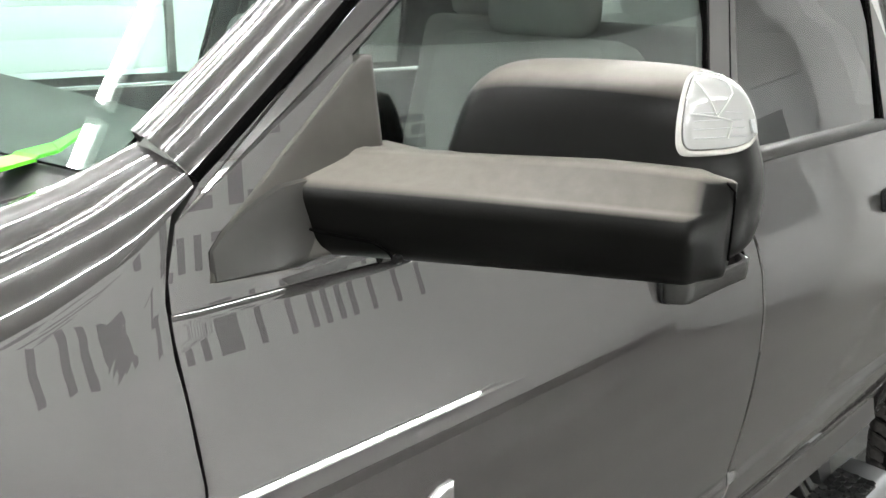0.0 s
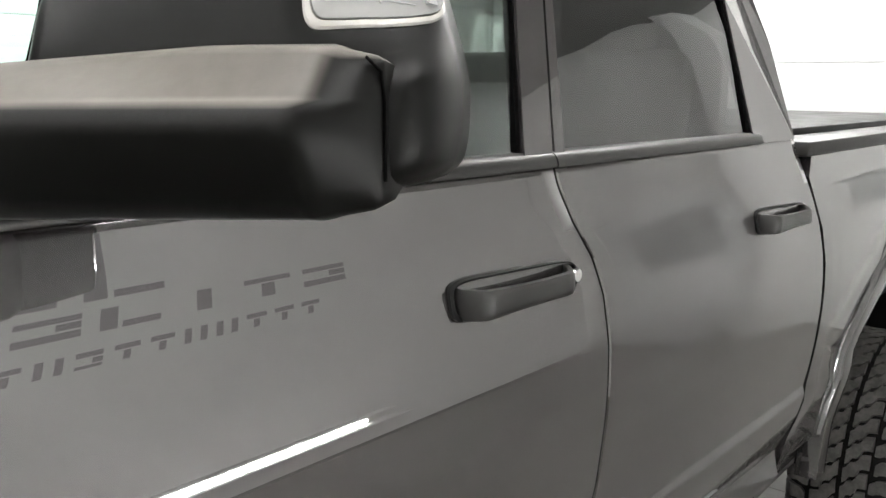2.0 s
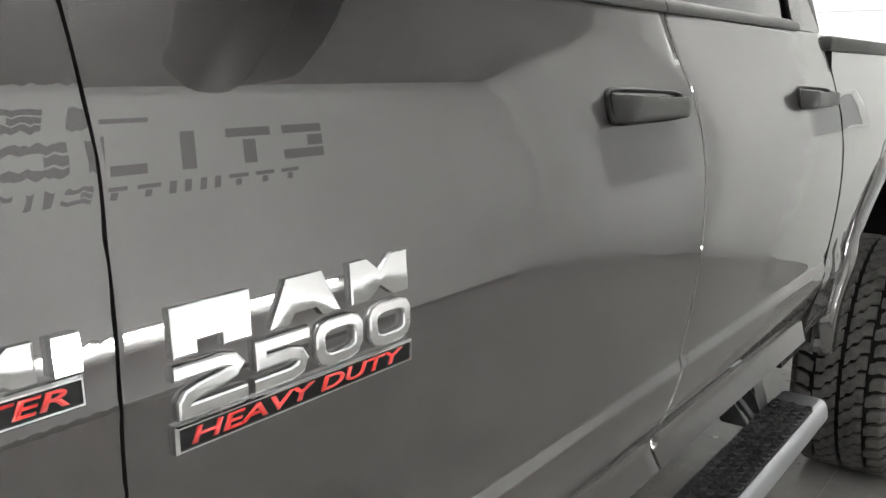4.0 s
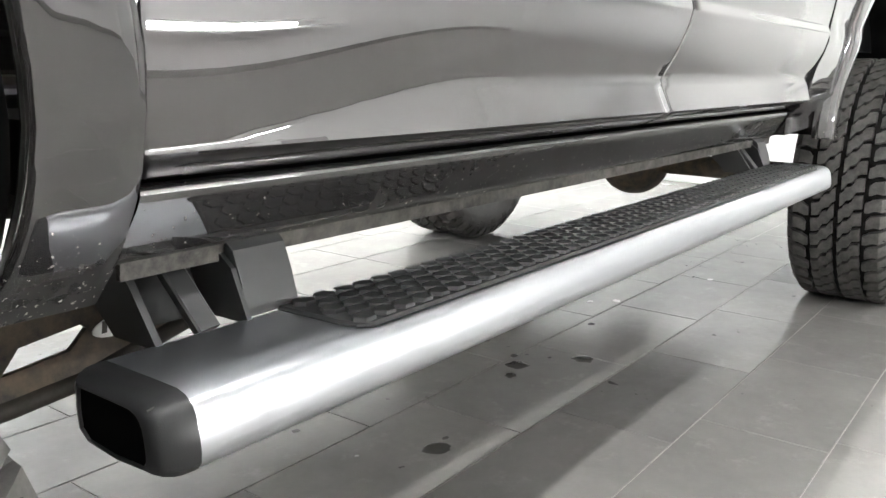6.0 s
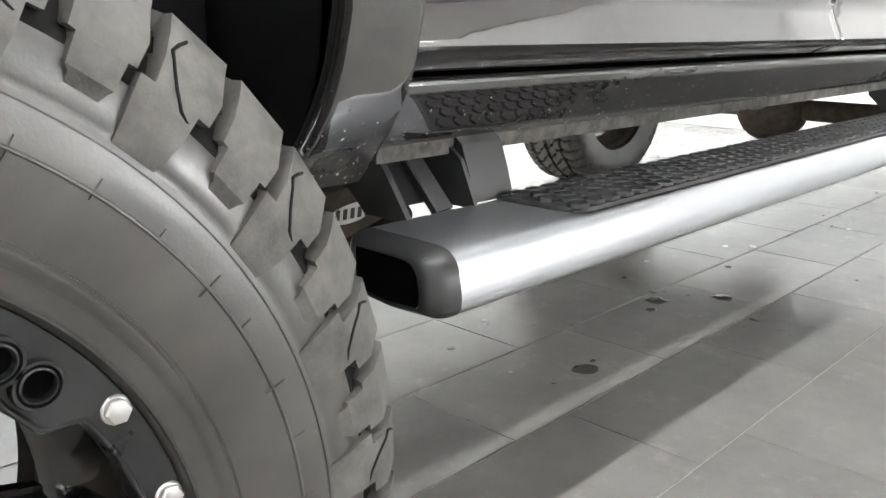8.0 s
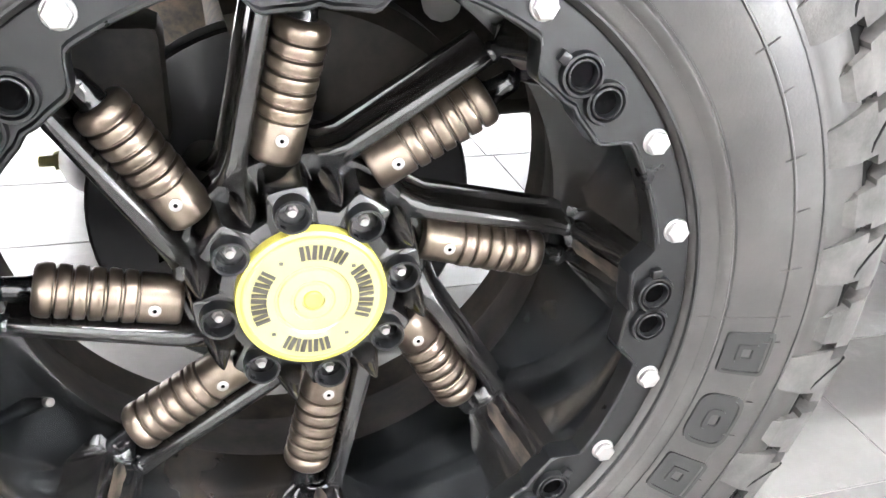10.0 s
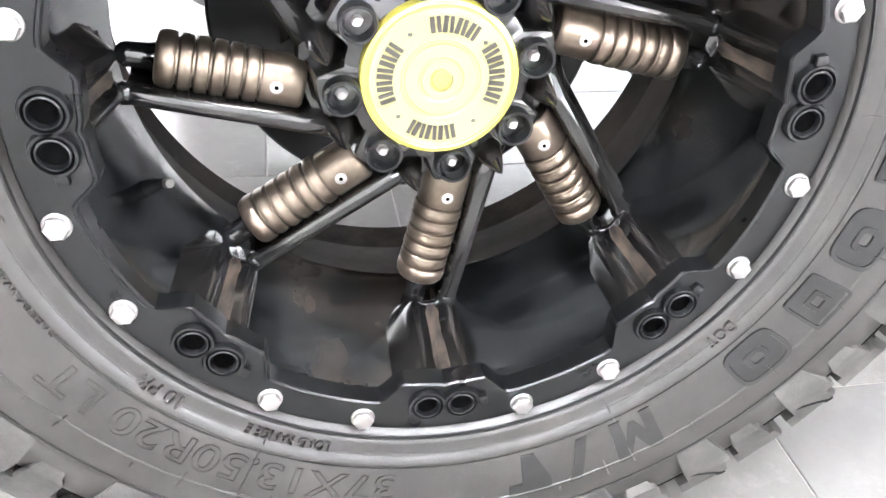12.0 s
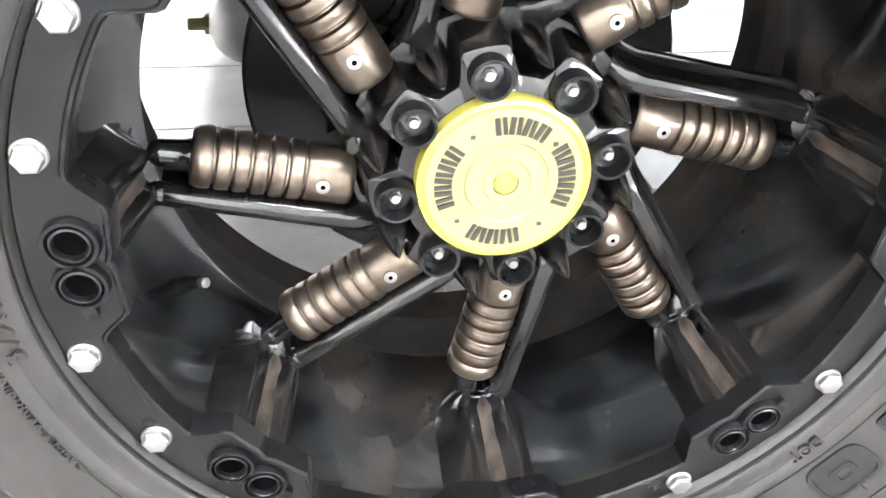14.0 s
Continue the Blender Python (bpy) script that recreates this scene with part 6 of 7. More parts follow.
# hub: a dished star with lug sockets
bm = bmesh.new()
rings = []
for k in range(7):
    # the star's outline: a lobe round each lug socket, a hollow for each spike
    y, grow = ((-0.0270, -0.0030), (-0.0262, -0.0012), (-0.0240, 0.0), (-0.0100, 0.0020), (0.0040, 0.0040), (0.0070, 0.0060), (0.0120, 0.0080))[k]
    row = []
    for j in range(192):
        d = (j * 360 / 192 - 10.0) % 45
        d = min(d, 45 - d)
        g = min(1.0, max(0.0, (d - 9.0) / 8.0))
        row.append(polar(0.0862 - 0.0190 * g * g * (3 - 2 * g) + grow, j * 360 / 192, y))
    rings.append(row)
rings_to_faces(bm, rings, True)
rings_to_faces(bm, [[polar(0.0555, j * 360 / 192, -0.0285) for j in range(192)], rings[0]], True)
lathe(bm, [(0.030, -0.0285), (0.0560, -0.0285)], 64)
lathe(bm, [(0.060, 0.0060), (0.0960, 0.0080), (0.0990, 0.0120), (0.0990, 0.0360), (0.080, 0.060), (0.03, 0.07)], 64)
HUB = mesh("hub", bm, M_WHEEL, angle=35)
bm = bmesh.new()
prof = [(0.0136, 0.01), (0.0136, -0.037), (0.0130, -0.0395), (0.0112, -0.0395), (0.0106, -0.038), (0.0102, -0.020), (0.001, -0.019)]
rings_to_faces(bm, [[Vector((r * math.cos(t), y, r * math.sin(t))) for t in (2 * math.pi * k / 28 for k in range(28))] for r, y in prof], True)
SOCKET = mesh("lug_socket", bm, M_RING, angle=30)
bm = bmesh.new()
tube(bm, [(0, -0.018, 0), (0, -0.0275, 0), (0, -0.0290, 0)], [0.0050, 0.0050, 0.0042], 6)
tube(bm, [(0, -0.0290, 0), (0, -0.0325, 0)], [0.0034, 0.0030], 12)
LUG = mesh("lug_bolt", bm, M_BOLT, angle=20)
bm = bmesh.new()
tube(bm, [(0, 0.015, 0), (0, -0.016, 0), (0, -0.030, 0), (0.001, -0.052, 0), (0.0015, -0.058, 0)], [0.0115, 0.0110, 0.0088, 0.0032, 0.0008], 16)
SPIKE = mesh("spike", bm, M_WHEEL, angle=40)

# centre cap, stamped like the head of a cartridge
bm = bmesh.new()
lathe(bm, [(0.0565, -0.022), (0.0565, -0.0345), (0.0555, -0.0375), (0.0525, -0.0385), (0.0515, -0.0375), (0.0505, -0.0375)], 96)
CAP_RIM = mesh("cap_rim", bm, M_GOLD, angle=30)
bm = bmesh.new()
lathe(bm, [(0.0506, -0.0374), (0.050, -0.0385), (0.0285, -0.0392), (0.0275, -0.0380), (0.0262, -0.0380), (0.0252, -0.0394), (0.0165, -0.0396), (0.0155, -0.0386), (0.0142, -0.0386), (0.0134, -0.0400), (0.0085, -0.0400), (0.0080, -0.0378), (0.0001, -0.0374)], 96)
CAP = mesh("centre_cap", bm, M_GOLDW, angle=30)
bm = bmesh.new()
lathe(bm, [(0.0072, -0.037), (0.0072, -0.0395), (0.006, -0.0405), (0.0001, -0.0405)], 32)
CAP_DOT = mesh("cap_button", bm, M_GOLD, angle=30)


def cap_bars():
    """Dark bars round the cap, two for each stamped letter, and four dots."""
    out = []
    for word, mid in ((4, 78), (5, 5), (4, -98), (5, 172)):
        for k in range(word):
            a = mid - (k - (word - 1) / 2) * 13.0
            c = polar(0.0395, a, -0.0394)
            u = polar(1, a, 0)
            w = polar(1, a + 90, 0)
            for da, wd in ((-0.0025, 0.0026), (0.0019, 0.0032)):
                bm = bmesh.new()
                pts = [c + w * (da + sx * wd * 0.5) + u * (sz * 0.0056) for sx, sz in ((-1, -1), (1, -1), (1, 1), (-1, 1))]
                rings_to_faces(bm, [[p + Vector((0, h, 0)) for p in pts] for h in (0.001, -0.0004)], True, (False, True))
                out.append(mesh("cap_bar", bm, M_INK, smooth=False))
    for a in (41, -52, -139, 124):
        c = polar(0.0395, a, -0.0394)
        bm = bmesh.new()
        box(bm, c - Vector((0.0015, 0.0004, 0.0012)), c + Vector((0.0015, 0.0004, 0.0012)))
        out.append(mesh("cap_dot", bm, M_INK, smooth=False))
    return out


CAP_INK = cap_bars()


# plain block letters of the type mark, leaning a little
BLOCK = {
    "M": [(0, 0), (0.26, 0), (0.29, 0.50), (0.45, 0.12), (0.57, 0.12), (0.78, 0.52), (0.74, 0), (1.0, 0), (1.10, 1), (0.84, 1), (0.56, 0.48), (0.38, 1), (0.10, 1)],
    "/": [(0, 0), (0.40, 0), (1, 1), (0.60, 1)],
    "T": [(0.33, 0), (0.67, 0), (0.72, 0.68), (1.06, 0.68), (1.10, 1), (0.10, 1), (0.06, 0.68), (0.38, 0.68)],
}


def curved_text(name, text, r, mid, height, span, inner_up, depth=0.0022, base=None):
    """Raised letters on the sidewall along an arc. inner_up: their heads point to the hub."""
    me = text_mesh(name, text, 1.0, 0.0, M_RUBBER, bold=0.0 if height < 0.012 else 0.008)
    bm = bmesh.new()
    if text in BLOCK:
        bm.faces.new([bm.verts.new((a, b, 0)) for a, b in BLOCK[text]])
        if base:
            bmesh.ops.triangulate(bm, faces=bm.faces[:])
        else:
            core = bm.faces[:]
            bmesh.ops.inset_region(bm, faces=core, thickness=0.055, use_boundary=True)
            bmesh.ops.delete(bm, geom=core, context="FACES")
    else:
        bm.from_mesh(me)
    co = np.array([q.co for q in bm.verts])
    lo, hi = co.min(0), co.max(0)
    bpy.data.meshes.remove(me)
    bmesh.ops.remove_doubles(bm, verts=bm.verts[:], dist=0.0005)
    line = 0.012
    if height > 0.012 and text not in BLOCK:
        # only the outline of a large letter stands proud
        loops = [[q.co.copy() for q in e.verts] + [e.link_faces[0].calc_center_median()] for e in bm.edges if len(e.link_faces) == 1]
        bm.clear()
        for p, q, c in loops:
            d = (q - p)
            if d.length < 1e-5:
                continue
            n = Vector((-d.y, d.x, 0)).normalized() * line
            d = d.normalized() * line * 0.5
            vs = [bm.verts.new(x) for x in (p - d - n * 0.5, q + d - n * 0.5, q + d + n * 0.5, p - d + n * 0.5)]
            bm.faces.new(vs)
    if text in BLOCK:
        # cut the faces up, so that they follow the round of the sidewall
        for k in range(1, 12):
            for a, b in ((0, 1), (1, 0)):
                f = k / 12
                bmesh.ops.bisect_plane(bm, geom=bm.verts[:] + bm.edges[:] + bm.faces[:], plane_co=(lo[0] + (hi[0] - lo[0]) * f, lo[1] + (hi[1] - lo[1]) * f, 0), plane_no=(a, b, 0))
    r0 = bmesh.ops.extrude_face_region(bm, geom=bm.faces[:])
    for q in (e for e in r0["geom"] if isinstance(e, bmesh.types.BMVert)):
        q.co.z = 1.0
    rr = np.array([0.279, 0.2985, 0.310, 0.330, 0.342, 0.355, 0.368])
    yy = np.array([-0.110, -0.1140, -0.1170, -0.1205, -0.1217, -0.1222, -0.1210])
    for q in bm.verts:
        fx = (q.co.x - lo[0]) / (hi[0] - lo[0]) - 0.5
        fy = (q.co.y - lo[1]) / (hi[1] - lo[1]) - 0.5
        rad = r + (-fy if inner_up else fy) * height
        ang = mid + (fx if inner_up else -fx) * span
        q.co = polar(rad, ang, float(np.interp(rad, rr, yy)) - (depth if q.co.z > 0.5 else -0.002))
    return mesh(name, bm, M_LETTER if base else M_RUBBER, smooth=False)


def sidewall_bars(shapes):
    """Plain raised outlines of a maker's large letters: (angle, half span, radius, half height)."""
    bm = bmesh.new()
    rr = np.array([0.279, 0.2985, 0.310, 0.330, 0.342, 0.355, 0.368])
    yy = np.array([-0.110, -0.1140, -0.1170, -0.1205, -0.1217, -0.1222, -0.1210])
    Y = lambda rad: float(np.interp(rad, rr, yy))
    for mid, half, r, hh, round_ in shapes:
        def ring(k):
            out = []
            for j in range(32):
                t = 2 * math.pi * j / 32
                e = 0.5 if round_ else 0.18
                u = math.copysign(abs(math.cos(t)) ** e, math.cos(t)) * k
                w = math.copysign(abs(math.sin(t)) ** e, math.sin(t)) * k
                out.append((r + w * hh, mid + u * half))
            return out
        rings = []
        for k, d in ((1.0, -0.001), (1.0, 0.0018), (0.86, 0.0018), (0.84, 0.0004), (0.42, 0.0004), (0.40, 0.0016), (0.22, 0.0016), (0.20, 0.0)):
            rings.append([polar(a, b, Y(a) - d) for a, b in ring(k)])
        rings_to_faces(bm, rings, True)
    return mesh("maker_shape", bm, M_LETTER, angle=25)


def wheel(name, x, y, turn=0, full=True, label="big black off-road wheel"):
    base = part(name, BARREL_OUT, M_WHEEL, truck, label)
    base.location = (x, y, WZ)
    base.rotation_euler = (0, 0, radians(turn))

    def sub(nm, me, angle=0.0, place=None, matrix=None, label=""):
        ob = new(nm, me)
        ob.parent = base
        if matrix is not None:
            ob.matrix_basis = matrix
        else:
            ob.matrix_basis = Matrix.Translation(place or (0, 0, 0)) @ Matrix.Rotation(radians(-angle), 4, "Y")
        if label:
            ob["label"] = label
        return ob

    sub("tyre", TYRE, label="black off-road tyre sidewall")
    tagged(sub("mould_relief", MOULD), kind="stuff")
    tagged(sub("sipe", SIPES), kind="stuff")
    for me in RIBS:
        sub("sidewall_rib", me)
    sub("tread_base", GROOVE_SHADE, label="near-black band painting the shade between the lugs")
    sub("tread", TREAD, label="dusty chunky mud-terrain tread")
    sub("inner_barrel", BARREL_IN, label="dusty inner rim barrel")
    if not full:
        sub("hub", HUB)
        return base
    sub("beadlock_ring", RING, label="satin black beadlock-style ring")
    sub("hub", HUB)
    sub("cap_rim", CAP_RIM, label="yellow brass cap rim")
    sub("centre_cap", CAP, label="pale brass centre cap")
    sub("cap_button", CAP_DOT)
    for me in CAP_INK:
        sub(me.name.split(".")[0], me)
    for k in range(PADS):
        a = 45 * k
        for d in (-3.15, 3.15):
            sub("eyelet", EYELET, a + d)
            sub("eyelet_hole", EYE_HOLE, a + d, label="dark eyelet hole")
        sub("eyelet_key", KEY, a + 7.3)
        for d in (-14.25, 14.25):
            sub("bolt", BOLT, 0, polar(BOLT_R, a + d, 0), label="bright hex bolt")
        sub("spoke", SPOKE, a, label="black steel spoke")
        sub("dirt_streak", STREAK, a, label="brown streak in the column's hollow")
        p0, p1 = polar(0.0955, a + 11.5, 0.0125), polar(0.1935, a - 1.4, 0.0085)
        d = (p1 - p0).normalized()
        up = Vector((0, -1, 0))
        zax = d.cross(-up).normalized()
        yax = zax.cross(d).normalized()
        m = Matrix((d, yax, zax)).transposed().to_4x4()
        m.translation = p0
        sub("grip", GRIP, matrix=m, label="ribbed bronze grip on a spoke")
        sub("grip_screw", SCREW, matrix=m)
        sub("screw_recess", RECESS, matrix=m)
        sub("screw_hole", SOCKET_HOLE, matrix=m)
        sub("lug_socket", SOCKET, 0, polar(0.069, a + 10, 0))
        sub("lug_bolt", LUG, 0, polar(0.069, a + 10, 0), label="bright lug bolt")
        sub("spike", SPIKE, 0, polar(0.082, a + 32.5, 0.008), label="black conical spike")
    return base


front_wheel = wheel("front_wheel", 0.0, 0.0, label="black spoked wheel with bronze grips and a brass cap")
rear_wheel = wheel("rear_wheel", 3.785, 0.0)
wheel("far_front_wheel", 0.0, WIDE, 180, False)
wheel("far_rear_wheel", 3.785, WIDE, 180, False)
for nm, tx, r, mid, hgt, span in (("size_mark", "37X13.50R20 LT", 0.318, -123.5, 0.024, 52), ("type_mark", "M", 0.324, -60.6, 0.040, 7.6), ("type_mark", "/", 0.324, -69.6, 0.040, 4.6), ("type_mark", "T", 0.324, -77.5, 0.040, 6.6), ("load_mark", "LOAD RANGE E", 0.2835, -115.5, 0.0085, 13.5), ("ply_mark", "10 PR", 0.286, -136.5, 0.011, 7), ("code_mark", "DOT", 0.2865, -41, 0.009, 5), ("size_mark", "37X13.50R20LT", 0.2875, 178, 0.011, 26), ("safety_mark", "SAFETY WARNING", 0.2985, 199, 0.006, 17)):
    ob = new(nm, curved_text(nm, tx, r, mid, hgt, span, False, 0.0009 if hgt > 0.02 and hgt < 0.03 else 0.0022))
    ob.parent = front_wheel
for tx, mid, span in (("M", -60.6, 7.6), ("/", -69.6, 4.6), ("T", -77.5, 6.6)):
    ob = new("mark_face", curved_text("mark_face", tx, 0.324, mid, 0.040, span, False, 0.0009, True))
    ob.parent = front_wheel
for shape in ((-7.0, 3.4, 0.325, 0.020, False), (-18.4, 4.4, 0.324, 0.020, True), (-28.8, 3.4, 0.325, 0.020, False), (-40.0, 4.4, 0.324, 0.020, True), (168, 4.6, 0.324, 0.022, True), (157, 4.2, 0.324, 0.022, False), (179, 4.2, 0.324, 0.022, False)):
    ob = new("maker_shape", sidewall_bars([shape]))
    ob.parent = front_wheel
bm = bmesh.new()
tube(bm, [polar(0.242, -155, 0.014), polar(0.233, -155, 0.012), polar(0.224, -155, 0.007), polar(0.222, -155, 0.006)], [0.0075, 0.0058, 0.0045, 0.0045], 12)
stem = part("valve_stem", bm, M_BLACK, front_wheel, "black rubber valve stem with a metal cap", angle=40)
bm = bmesh.new()
tube(bm, [polar(0.2225, -155, 0.0065), polar(0.2175, -155, 0.0025), polar(0.217, -155, 0.0020)], [0.0038, 0.0038, 0.0030], 12)
part("valve_cap", bm, M_STEEL, stem, "dull metal cap", angle=30)

# brakes behind the front wheel
for x in (0.0, 3.785):
    bm = bmesh.new()
    lathe(bm, [(0.05, 0.085), (0.085, 0.085), (0.088, 0.115), (0.165, 0.117), (0.168, 0.120), (0.168, 0.145), (0.165, 0.148), (0.05, 0.15)], 64)
    lathe(bm, [(0.001, 0.06), (0.045, 0.06), (0.05, 0.085)], 32)
    ob = part("brake_disc", bm, M_DISC, truck, "black painted brake disc")
    ob.location = (x, 0, WZ)
bm = bmesh.new()
lathe(bm, [(0.105, 0.085), (0.185, 0.085), (0.200, 0.10), (0.200, 0.165), (0.11, 0.17)], 24, a0=38, a1=104)
ob = part("brake_caliper", bm, M_FRAME, truck, "dusty brake caliper")
ob.location = (0, 0, WZ)
bm = bmesh.new()
box(bm, (-0.17, 0.10, 0.07), (-0.09, 0.17, 0.17), 0.012)
ob = part("caliper_bracket", bm, M_FRAME, truck)
ob.location = (0, 0, WZ)
bm = bmesh.new()
tube(bm, [(-0.05, 0.05, 0.50), (-0.10, 0.25, 0.52)], 0.02)
part("steering_knuckle", bm, M_STEEL, truck)
bm = bmesh.new()
rings = []
for t in np.linspace(-1, 1, 11):
    rr = 0.036 * math.sqrt(max(0.02, 1 - t * t))
    rings.append([Vector((-0.172 + 0.038 * t, 0.30 + rr * math.cos(a), 0.442 + rr * math.sin(a))) for a in (2 * math.pi * k / 20 for k in range(20))])
rings_to_faces(bm, rings, True, (True, True))
tube(bm, [(-0.150, 0.30, 0.442), (0.02, 0.31, 0.450)], [0.030, 0.030], 18)
boot = part("steering_damper", bm, M_PALE, truck, "pale grey steering damper", angle=50)
bm = bmesh.new()
tube(bm, [(-0.205, 0.30, 0.444), (-0.2125, 0.30, 0.444)], [0.0095, 0.0095], 6)
tube(bm, [(-0.2125, 0.30, 0.444), (-0.2270, 0.30, 0.444), (-0.2280, 0.30, 0.444)], [0.0058, 0.0058, 0.0050], 12)
part("brass_stud", bm, M_GOLDW, boot, "tarnished brass stud", angle=30)
bm = bmesh.new()
tube(bm, [(0.02, 0.33, 0.640), (0.15, 0.33, 0.608), (0.23, 0.33, 0.560), (0.29, 0.335, 0.520), (0.335, 0.34, 0.490)], [0.050, 0.060, 0.062, 0.056, 0.040], 18)
part("steering_knuckle", bm, M_FRAME, truck, "dark cast steering knuckle", angle=50)
bm = bmesh.new()
tube(bm, [(0.150, 0.16, 0.640), (0.158, 0.20, 0.630), (0.170, 0.24, 0.610)], [0.012, 0.018, 0.020], 12)
part("brake_fitting", bm, M_PALE, truck, "pale fitting with a rusty end", angle=50)

# ------------------------------------------------ under the truck
# wheel wells
for cx, cz, r in ((0.0, FZ, FR + 0.006), (BX, BZ, BB + 0.008)):
    bm = bmesh.new()
    rings = []
    for x, z, nx, nz in arch_path(cx, cz, r if cx < 1 else BA + 0.008, r, 0.665, 0.66):
        edge = tuck(z) + 0.022 if cx < 1 and x > 0.3 else 0.066
        rings.append([Vector((x, edge, z)), Vector((x, edge + 0.034, z)), Vector((x + nx * 0.015, 0.45, z + nz * 0.015)), Vector((x + nx * 0.01, 0.62, z))])
    rings_to_faces(bm, rings, False)
    part("wheel_well", bm, M_WELL, truck, "black wheel well liner")
for s in (0.50, WIDE - 0.62):
    bm = bmesh.new()
    box(bm, (-0.9, s, 0.66), (5.0, s + 0.12, 0.82), 0.01)
    part("frame_rail", bm, M_FRAME, truck, "black dusty chassis rail")
for x in (0.95, 1.9, 2.75, 4.6):
    bm = bmesh.new()
    box(bm, (x, 0.62, 0.68), (x + 0.10, WIDE - 0.62, 0.78), 0.01)
    part("cross_member", bm, M_FRAME, truck)
for cx, cy in ((0.0, 1.15), (3.785, 1.0)):
    bm = bmesh.new()
    tube(bm, [(cx, 0.16, WZ), (cx, WIDE - 0.16, WZ)], 0.045, 20)
    axle = part("axle", bm, M_RUST, truck, "rusty axle tube")
    bm = bmesh.new()
    rings = []
    for t in np.linspace(-1, 1, 13):
        rr = 0.15 * math.sqrt(max(0.03, 1 - t * t))
        rings.append([Vector((cx + rr * 1.15 * math.cos(a), cy + t * 0.15, WZ + rr * math.sin(a))) for a in (2 * math.pi * k / 24 for k in range(24))])
    rings_to_faces(bm, rings, True, (True, True))
    part("differential", bm, M_RUST, axle, "rusty round differential housing")
bm = bmesh.new()
box(bm, (0.9, 0.82, 0.58), (1.75, 1.18, 0.80), 0.06, 3)
part("gearbox", bm, M_RUST, truck, "rusty gearbox")
bm = bmesh.new()
box(bm, (1.75, 0.75, 0.54), (2.15, 1.25, 0.78), 0.06, 3)
part("transfer_case", bm, M_RUST, truck, "rusty transfer case")
bm = bmesh.new()
tube(bm, [(2.1, 0.95, 0.62), (3.65, 1.0, 0.50)], 0.045, 20)
part("drive_shaft", bm, M_STEEL, truck)
bm = bmesh.new()
tube(bm, [(0.6, 1.32, 0.62), (1.6, 1.32, 0.60), (2.2, 1.30, 0.60), (2.3, 1.30, 0.60), (2.9, 1.30, 0.60), (3.0, 1.30, 0.61), (3.4, 1.30, 0.72), (4.2, 1.34, 0.70), (5.0, 1.36, 0.62)], [0.035, 0.035, 0.04, 0.10, 0.10, 0.04, 0.035, 0.035, 0.035], 18)
part("exhaust", bm, M_STEEL, truck, "dull steel exhaust pipe with silencer")
# radius arm: two tubes and a cut-out plate with an oval mark
bm = bmesh.new()
AY = 0.300


def on_arm(x, z, h=0.0):
    return Vector((0.207 + 0.787 * (x - 0.207), AY + h, 0.811 + 0.787 * (z - 0.811)))


tube(bm, [on_arm(-0.05, 0.500), on_arm(0.45, 0.545), on_arm(0.72, 0.550), on_arm(0.90, 0.552), on_arm(1.02, 0.562)], 0.0120, 14)
tube(bm, [on_arm(-0.05, 0.380), on_arm(0.45, 0.400), on_arm(0.71, 0.411), on_arm(0.81, 0.421), on_arm(1.02, 0.475)], 0.0120, 14)
arm2 = part("radius_arm", bm, M_FRAME, truck, "black tubular suspension arm with rusty plate")
bm = bmesh.new()
toA = lambda a, b, h: on_arm(a, b, h)
for poly in ([(0.45, 0.540), (1.02, 0.552), (1.02, 0.532), (0.818, 0.506), (0.727, 0.494), (0.45, 0.486)], [(0.818, 0.506), (1.02, 0.532), (1.02, 0.480), (0.800, 0.428), (0.800, 0.471), (0.827, 0.498)], [(0.45, 0.455), (0.700, 0.459), (0.800, 0.471), (0.800, 0.428), (0.45, 0.408)], [(0.45, 0.486), (0.727, 0.494), (0.700, 0.459), (0.45, 0.455)]):
    prism(bm, poly, -0.004, 0.004, toA)
part("arm_plate", bm, M_RUST, arm2, "rusty cut-out plate", smooth=False)
bm = bmesh.new()
oval = [(0.884 + 0.050 * math.cos(t), 0.494 + 0.0165 * math.sin(t) + 0.005 * math.cos(t)) for t in (2 * math.pi * k / 36 for k in range(36))]
prism(bm, oval, -0.004, -0.0056, toA)
part("oval_mark", bm, M_PAPER, arm2, "cream oval mark", smooth=False)
bm = bmesh.new()
for k in range(5):
    x = 0.852 + k * 0.016
    prism(bm, [(x - 0.004, 0.485), (x + 0.004, 0.485), (x + 0.006, 0.503), (x - 0.002, 0.503)], -0.0056, -0.0066, toA)
part("oval_bars", bm, M_INK, arm2, smooth=False)
bm = bmesh.new()
tube(bm, [(0.30, 0.42, 0.50), (0.33, 0.40, 0.95)], [0.032, 0.026], 16)
part("shock_absorber", bm, M_STEEL, truck)

# ---------------------------------------------------------------- the floor
bm = bmesh.new()
box(bm, (X0 - 0.2, Y0 - 0.2, -0.06), (X1 + 0.2, Y1 + 0.2, -0.0022))
floor = thing("floor", bm, M_GROUT, "grey porcelain tile floor with pale joints", "floor", kind="structure", smooth=False)
TW, TL = 0.3075, 0.597
SHIFT = {3: 1.237, 2: 1.040, 1: 1.241, 0: 1.416, -1: 1.001}


def tile_mesh(lx, ly, name):
    bm = bmesh.new()
    g = 0.0016
    a, b = lx / 2 - g, ly / 2 - g
    e = 0.0012
    rings_to_faces(bm, [[Vector((sx * (a - i), sy * (b - i), z)) for sx, sy in ((-1, -1), (1, -1), (1, 1), (-1, 1))] for i, z in ((0, -0.008), (0, -e * 0.6), (e, 0.0))], True, (False, True))
    return mesh(name, bm, M_TILE, smooth=False)


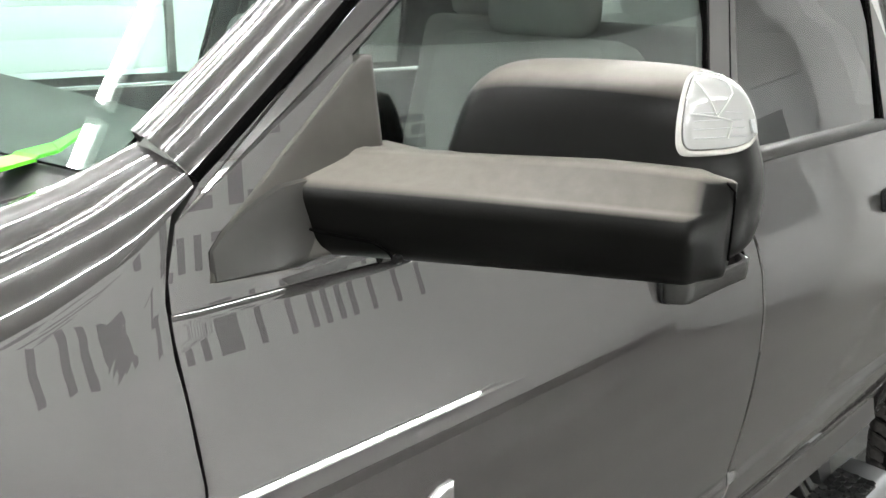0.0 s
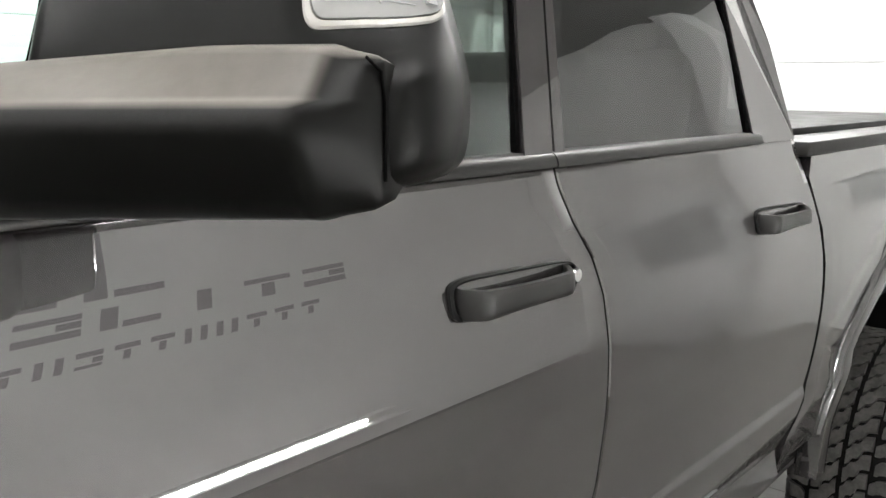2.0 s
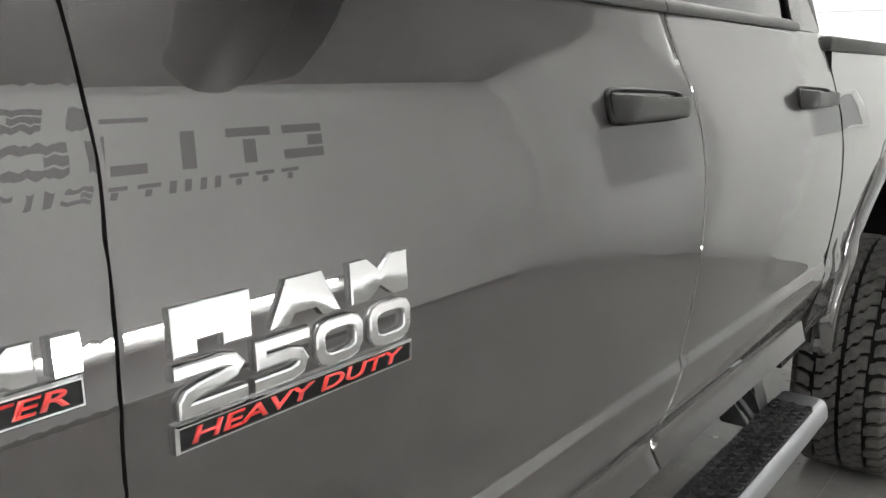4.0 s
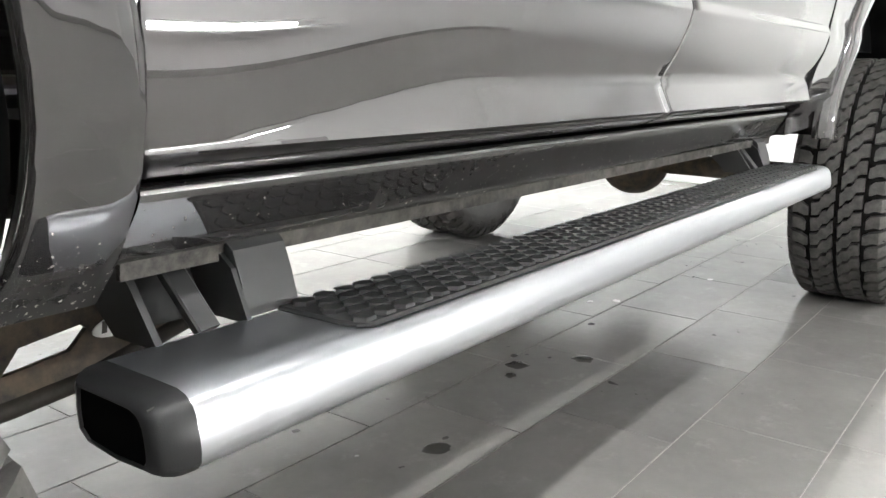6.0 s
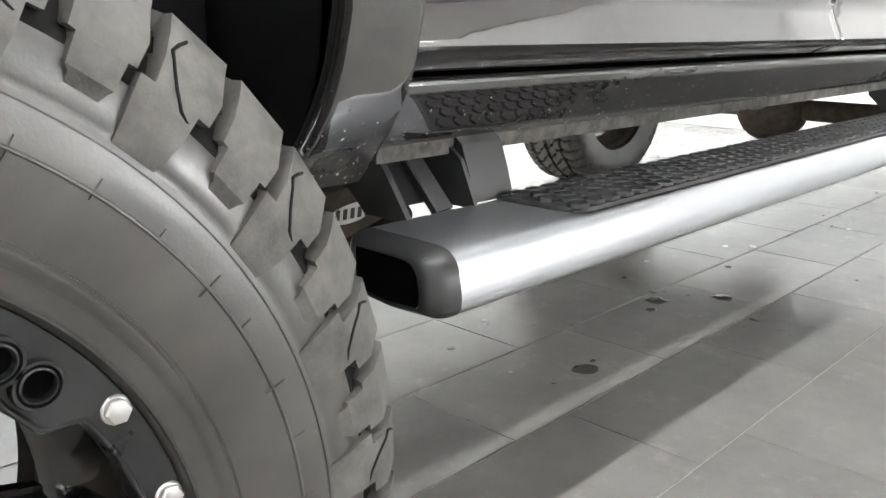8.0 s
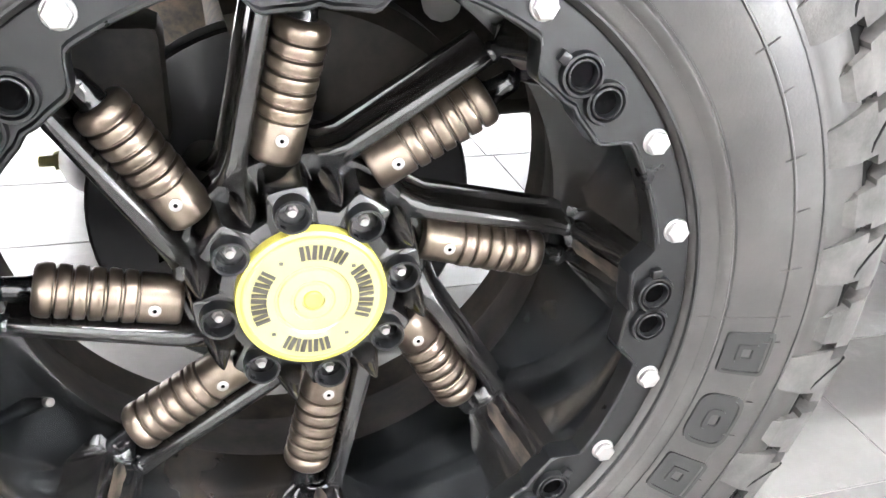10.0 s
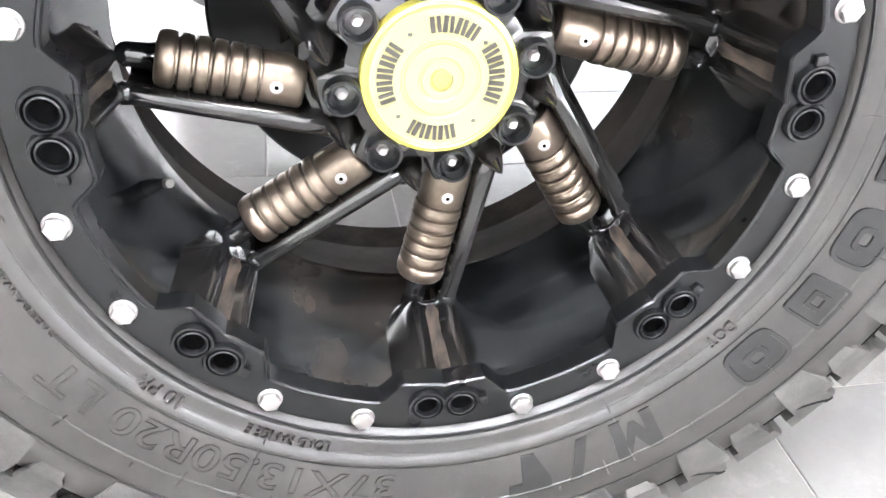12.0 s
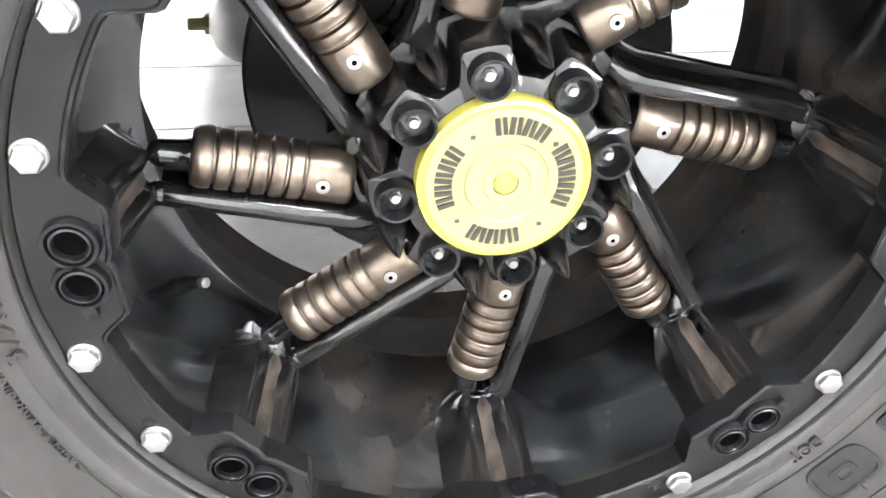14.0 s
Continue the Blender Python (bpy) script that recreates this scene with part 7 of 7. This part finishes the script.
TILE = tile_mesh(TL, TW, "tile")
rest_v, rest_f = [], []
rr = random.Random(11)
for row in range(-11, 15):
    y = 0.3925 + (row - 1) * TW + TW / 2
    x0 = SHIFT.get(row, rr.uniform(0, TL))
    for k in range(-10, 11):
        x = x0 + k * TL + TL / 2
        if not (X0 - 0.2 < x < X1 + 0.2 and Y0 - 0.1 < y < Y1 + 0.1):
            continue
        if -0.7 < x < 4.6 and -1.1 < y < 2.7:
            ob = new("tile", TILE)
            ob.parent = floor
            ob.location = (x, y, 0)
        else:
            b = len(rest_v)
            a, c = TL / 2 - 0.0015, TW / 2 - 0.0015
            rest_v += [(x - a, y - c, 0), (x + a, y - c, 0), (x + a, y + c, 0), (x - a, y + c, 0)]
            rest_f.append((b, b + 1, b + 2, b + 3))
me = bpy.data.meshes.new("far_tiles")
me.from_pydata(rest_v, [], rest_f)
me.materials.append(M_TILE)
ob = new("far_tiles", me)
ob.parent = floor
tagged(ob, kind="stuff")


# drops of dirty water and dried splashes on the tiles
def splash(x, y, size, wet, seed):
    rnd = random.Random(seed)
    blobs = rnd.randint(2, 4) if size > 0.03 else 1
    bm = bmesh.new()
    cx = cy = 0.0
    n = 18
    lobes = [(rnd.uniform(-1, 1) * size * 0.6 if blobs > 1 else 0.0, rnd.uniform(-1, 1) * size * 0.5 if blobs > 1 else 0.0, size * rnd.uniform(0.45, 0.8)) for _ in range(blobs)]
    outline_ = []
    for k in range(n):
        t = 2 * math.pi * k / n
        r = max(0.25 * size, max((lx * math.cos(t) + ly * math.sin(t)) + lr for lx, ly, lr in lobes)) * rnd.uniform(0.72, 1.12)
        outline_.append((r * math.cos(t) * 1.3, r * math.sin(t)))
    rings_to_faces(bm, [[Vector((a * f, b * f, z)) for a, b in outline_] for f, z in ((1.0, 0.0002), (0.96, 0.0007), (0.80, 0.0010))], True, (False, True))
    ob = thing("water_drop" if wet else "dried_splash", bm, M_WET if wet else M_DRIED, "small dark drop of dirty water on the tiles" if wet else "small pale dried splash on the tiles", "stain", "stains on the floor")
    ob.location = (x, y, 0.0)


for k, (x, y, size) in enumerate(((2.224, 0.658, 0.040), (2.30, 0.70, 0.020), (2.421, 0.527, 0.034), (1.653, 0.490, 0.036), (1.70, 0.52, 0.014), (2.367, 0.846, 0.016), (1.507, 0.822, 0.012), (1.151, 0.691, 0.014), (2.745, 0.665, 0.018), (2.355, 0.608, 0.014), (2.15, 0.62, 0.026), (1.18, 0.94, 0.012), (1.12, 0.169, 0.030))):
    splash(x, y, size, True, 40 + k)
for k, (x, y, size) in enumerate(((1.729, 0.901, 0.014), (3.072, 0.726, 0.030), (3.00, 0.80, 0.024), (3.637, 0.566, 0.022), (1.705, 0.877, 0.012), (2.60, 0.90, 0.012), (1.50, 0.62, 0.008))):
    splash(x, y, size, False, 70 + k)
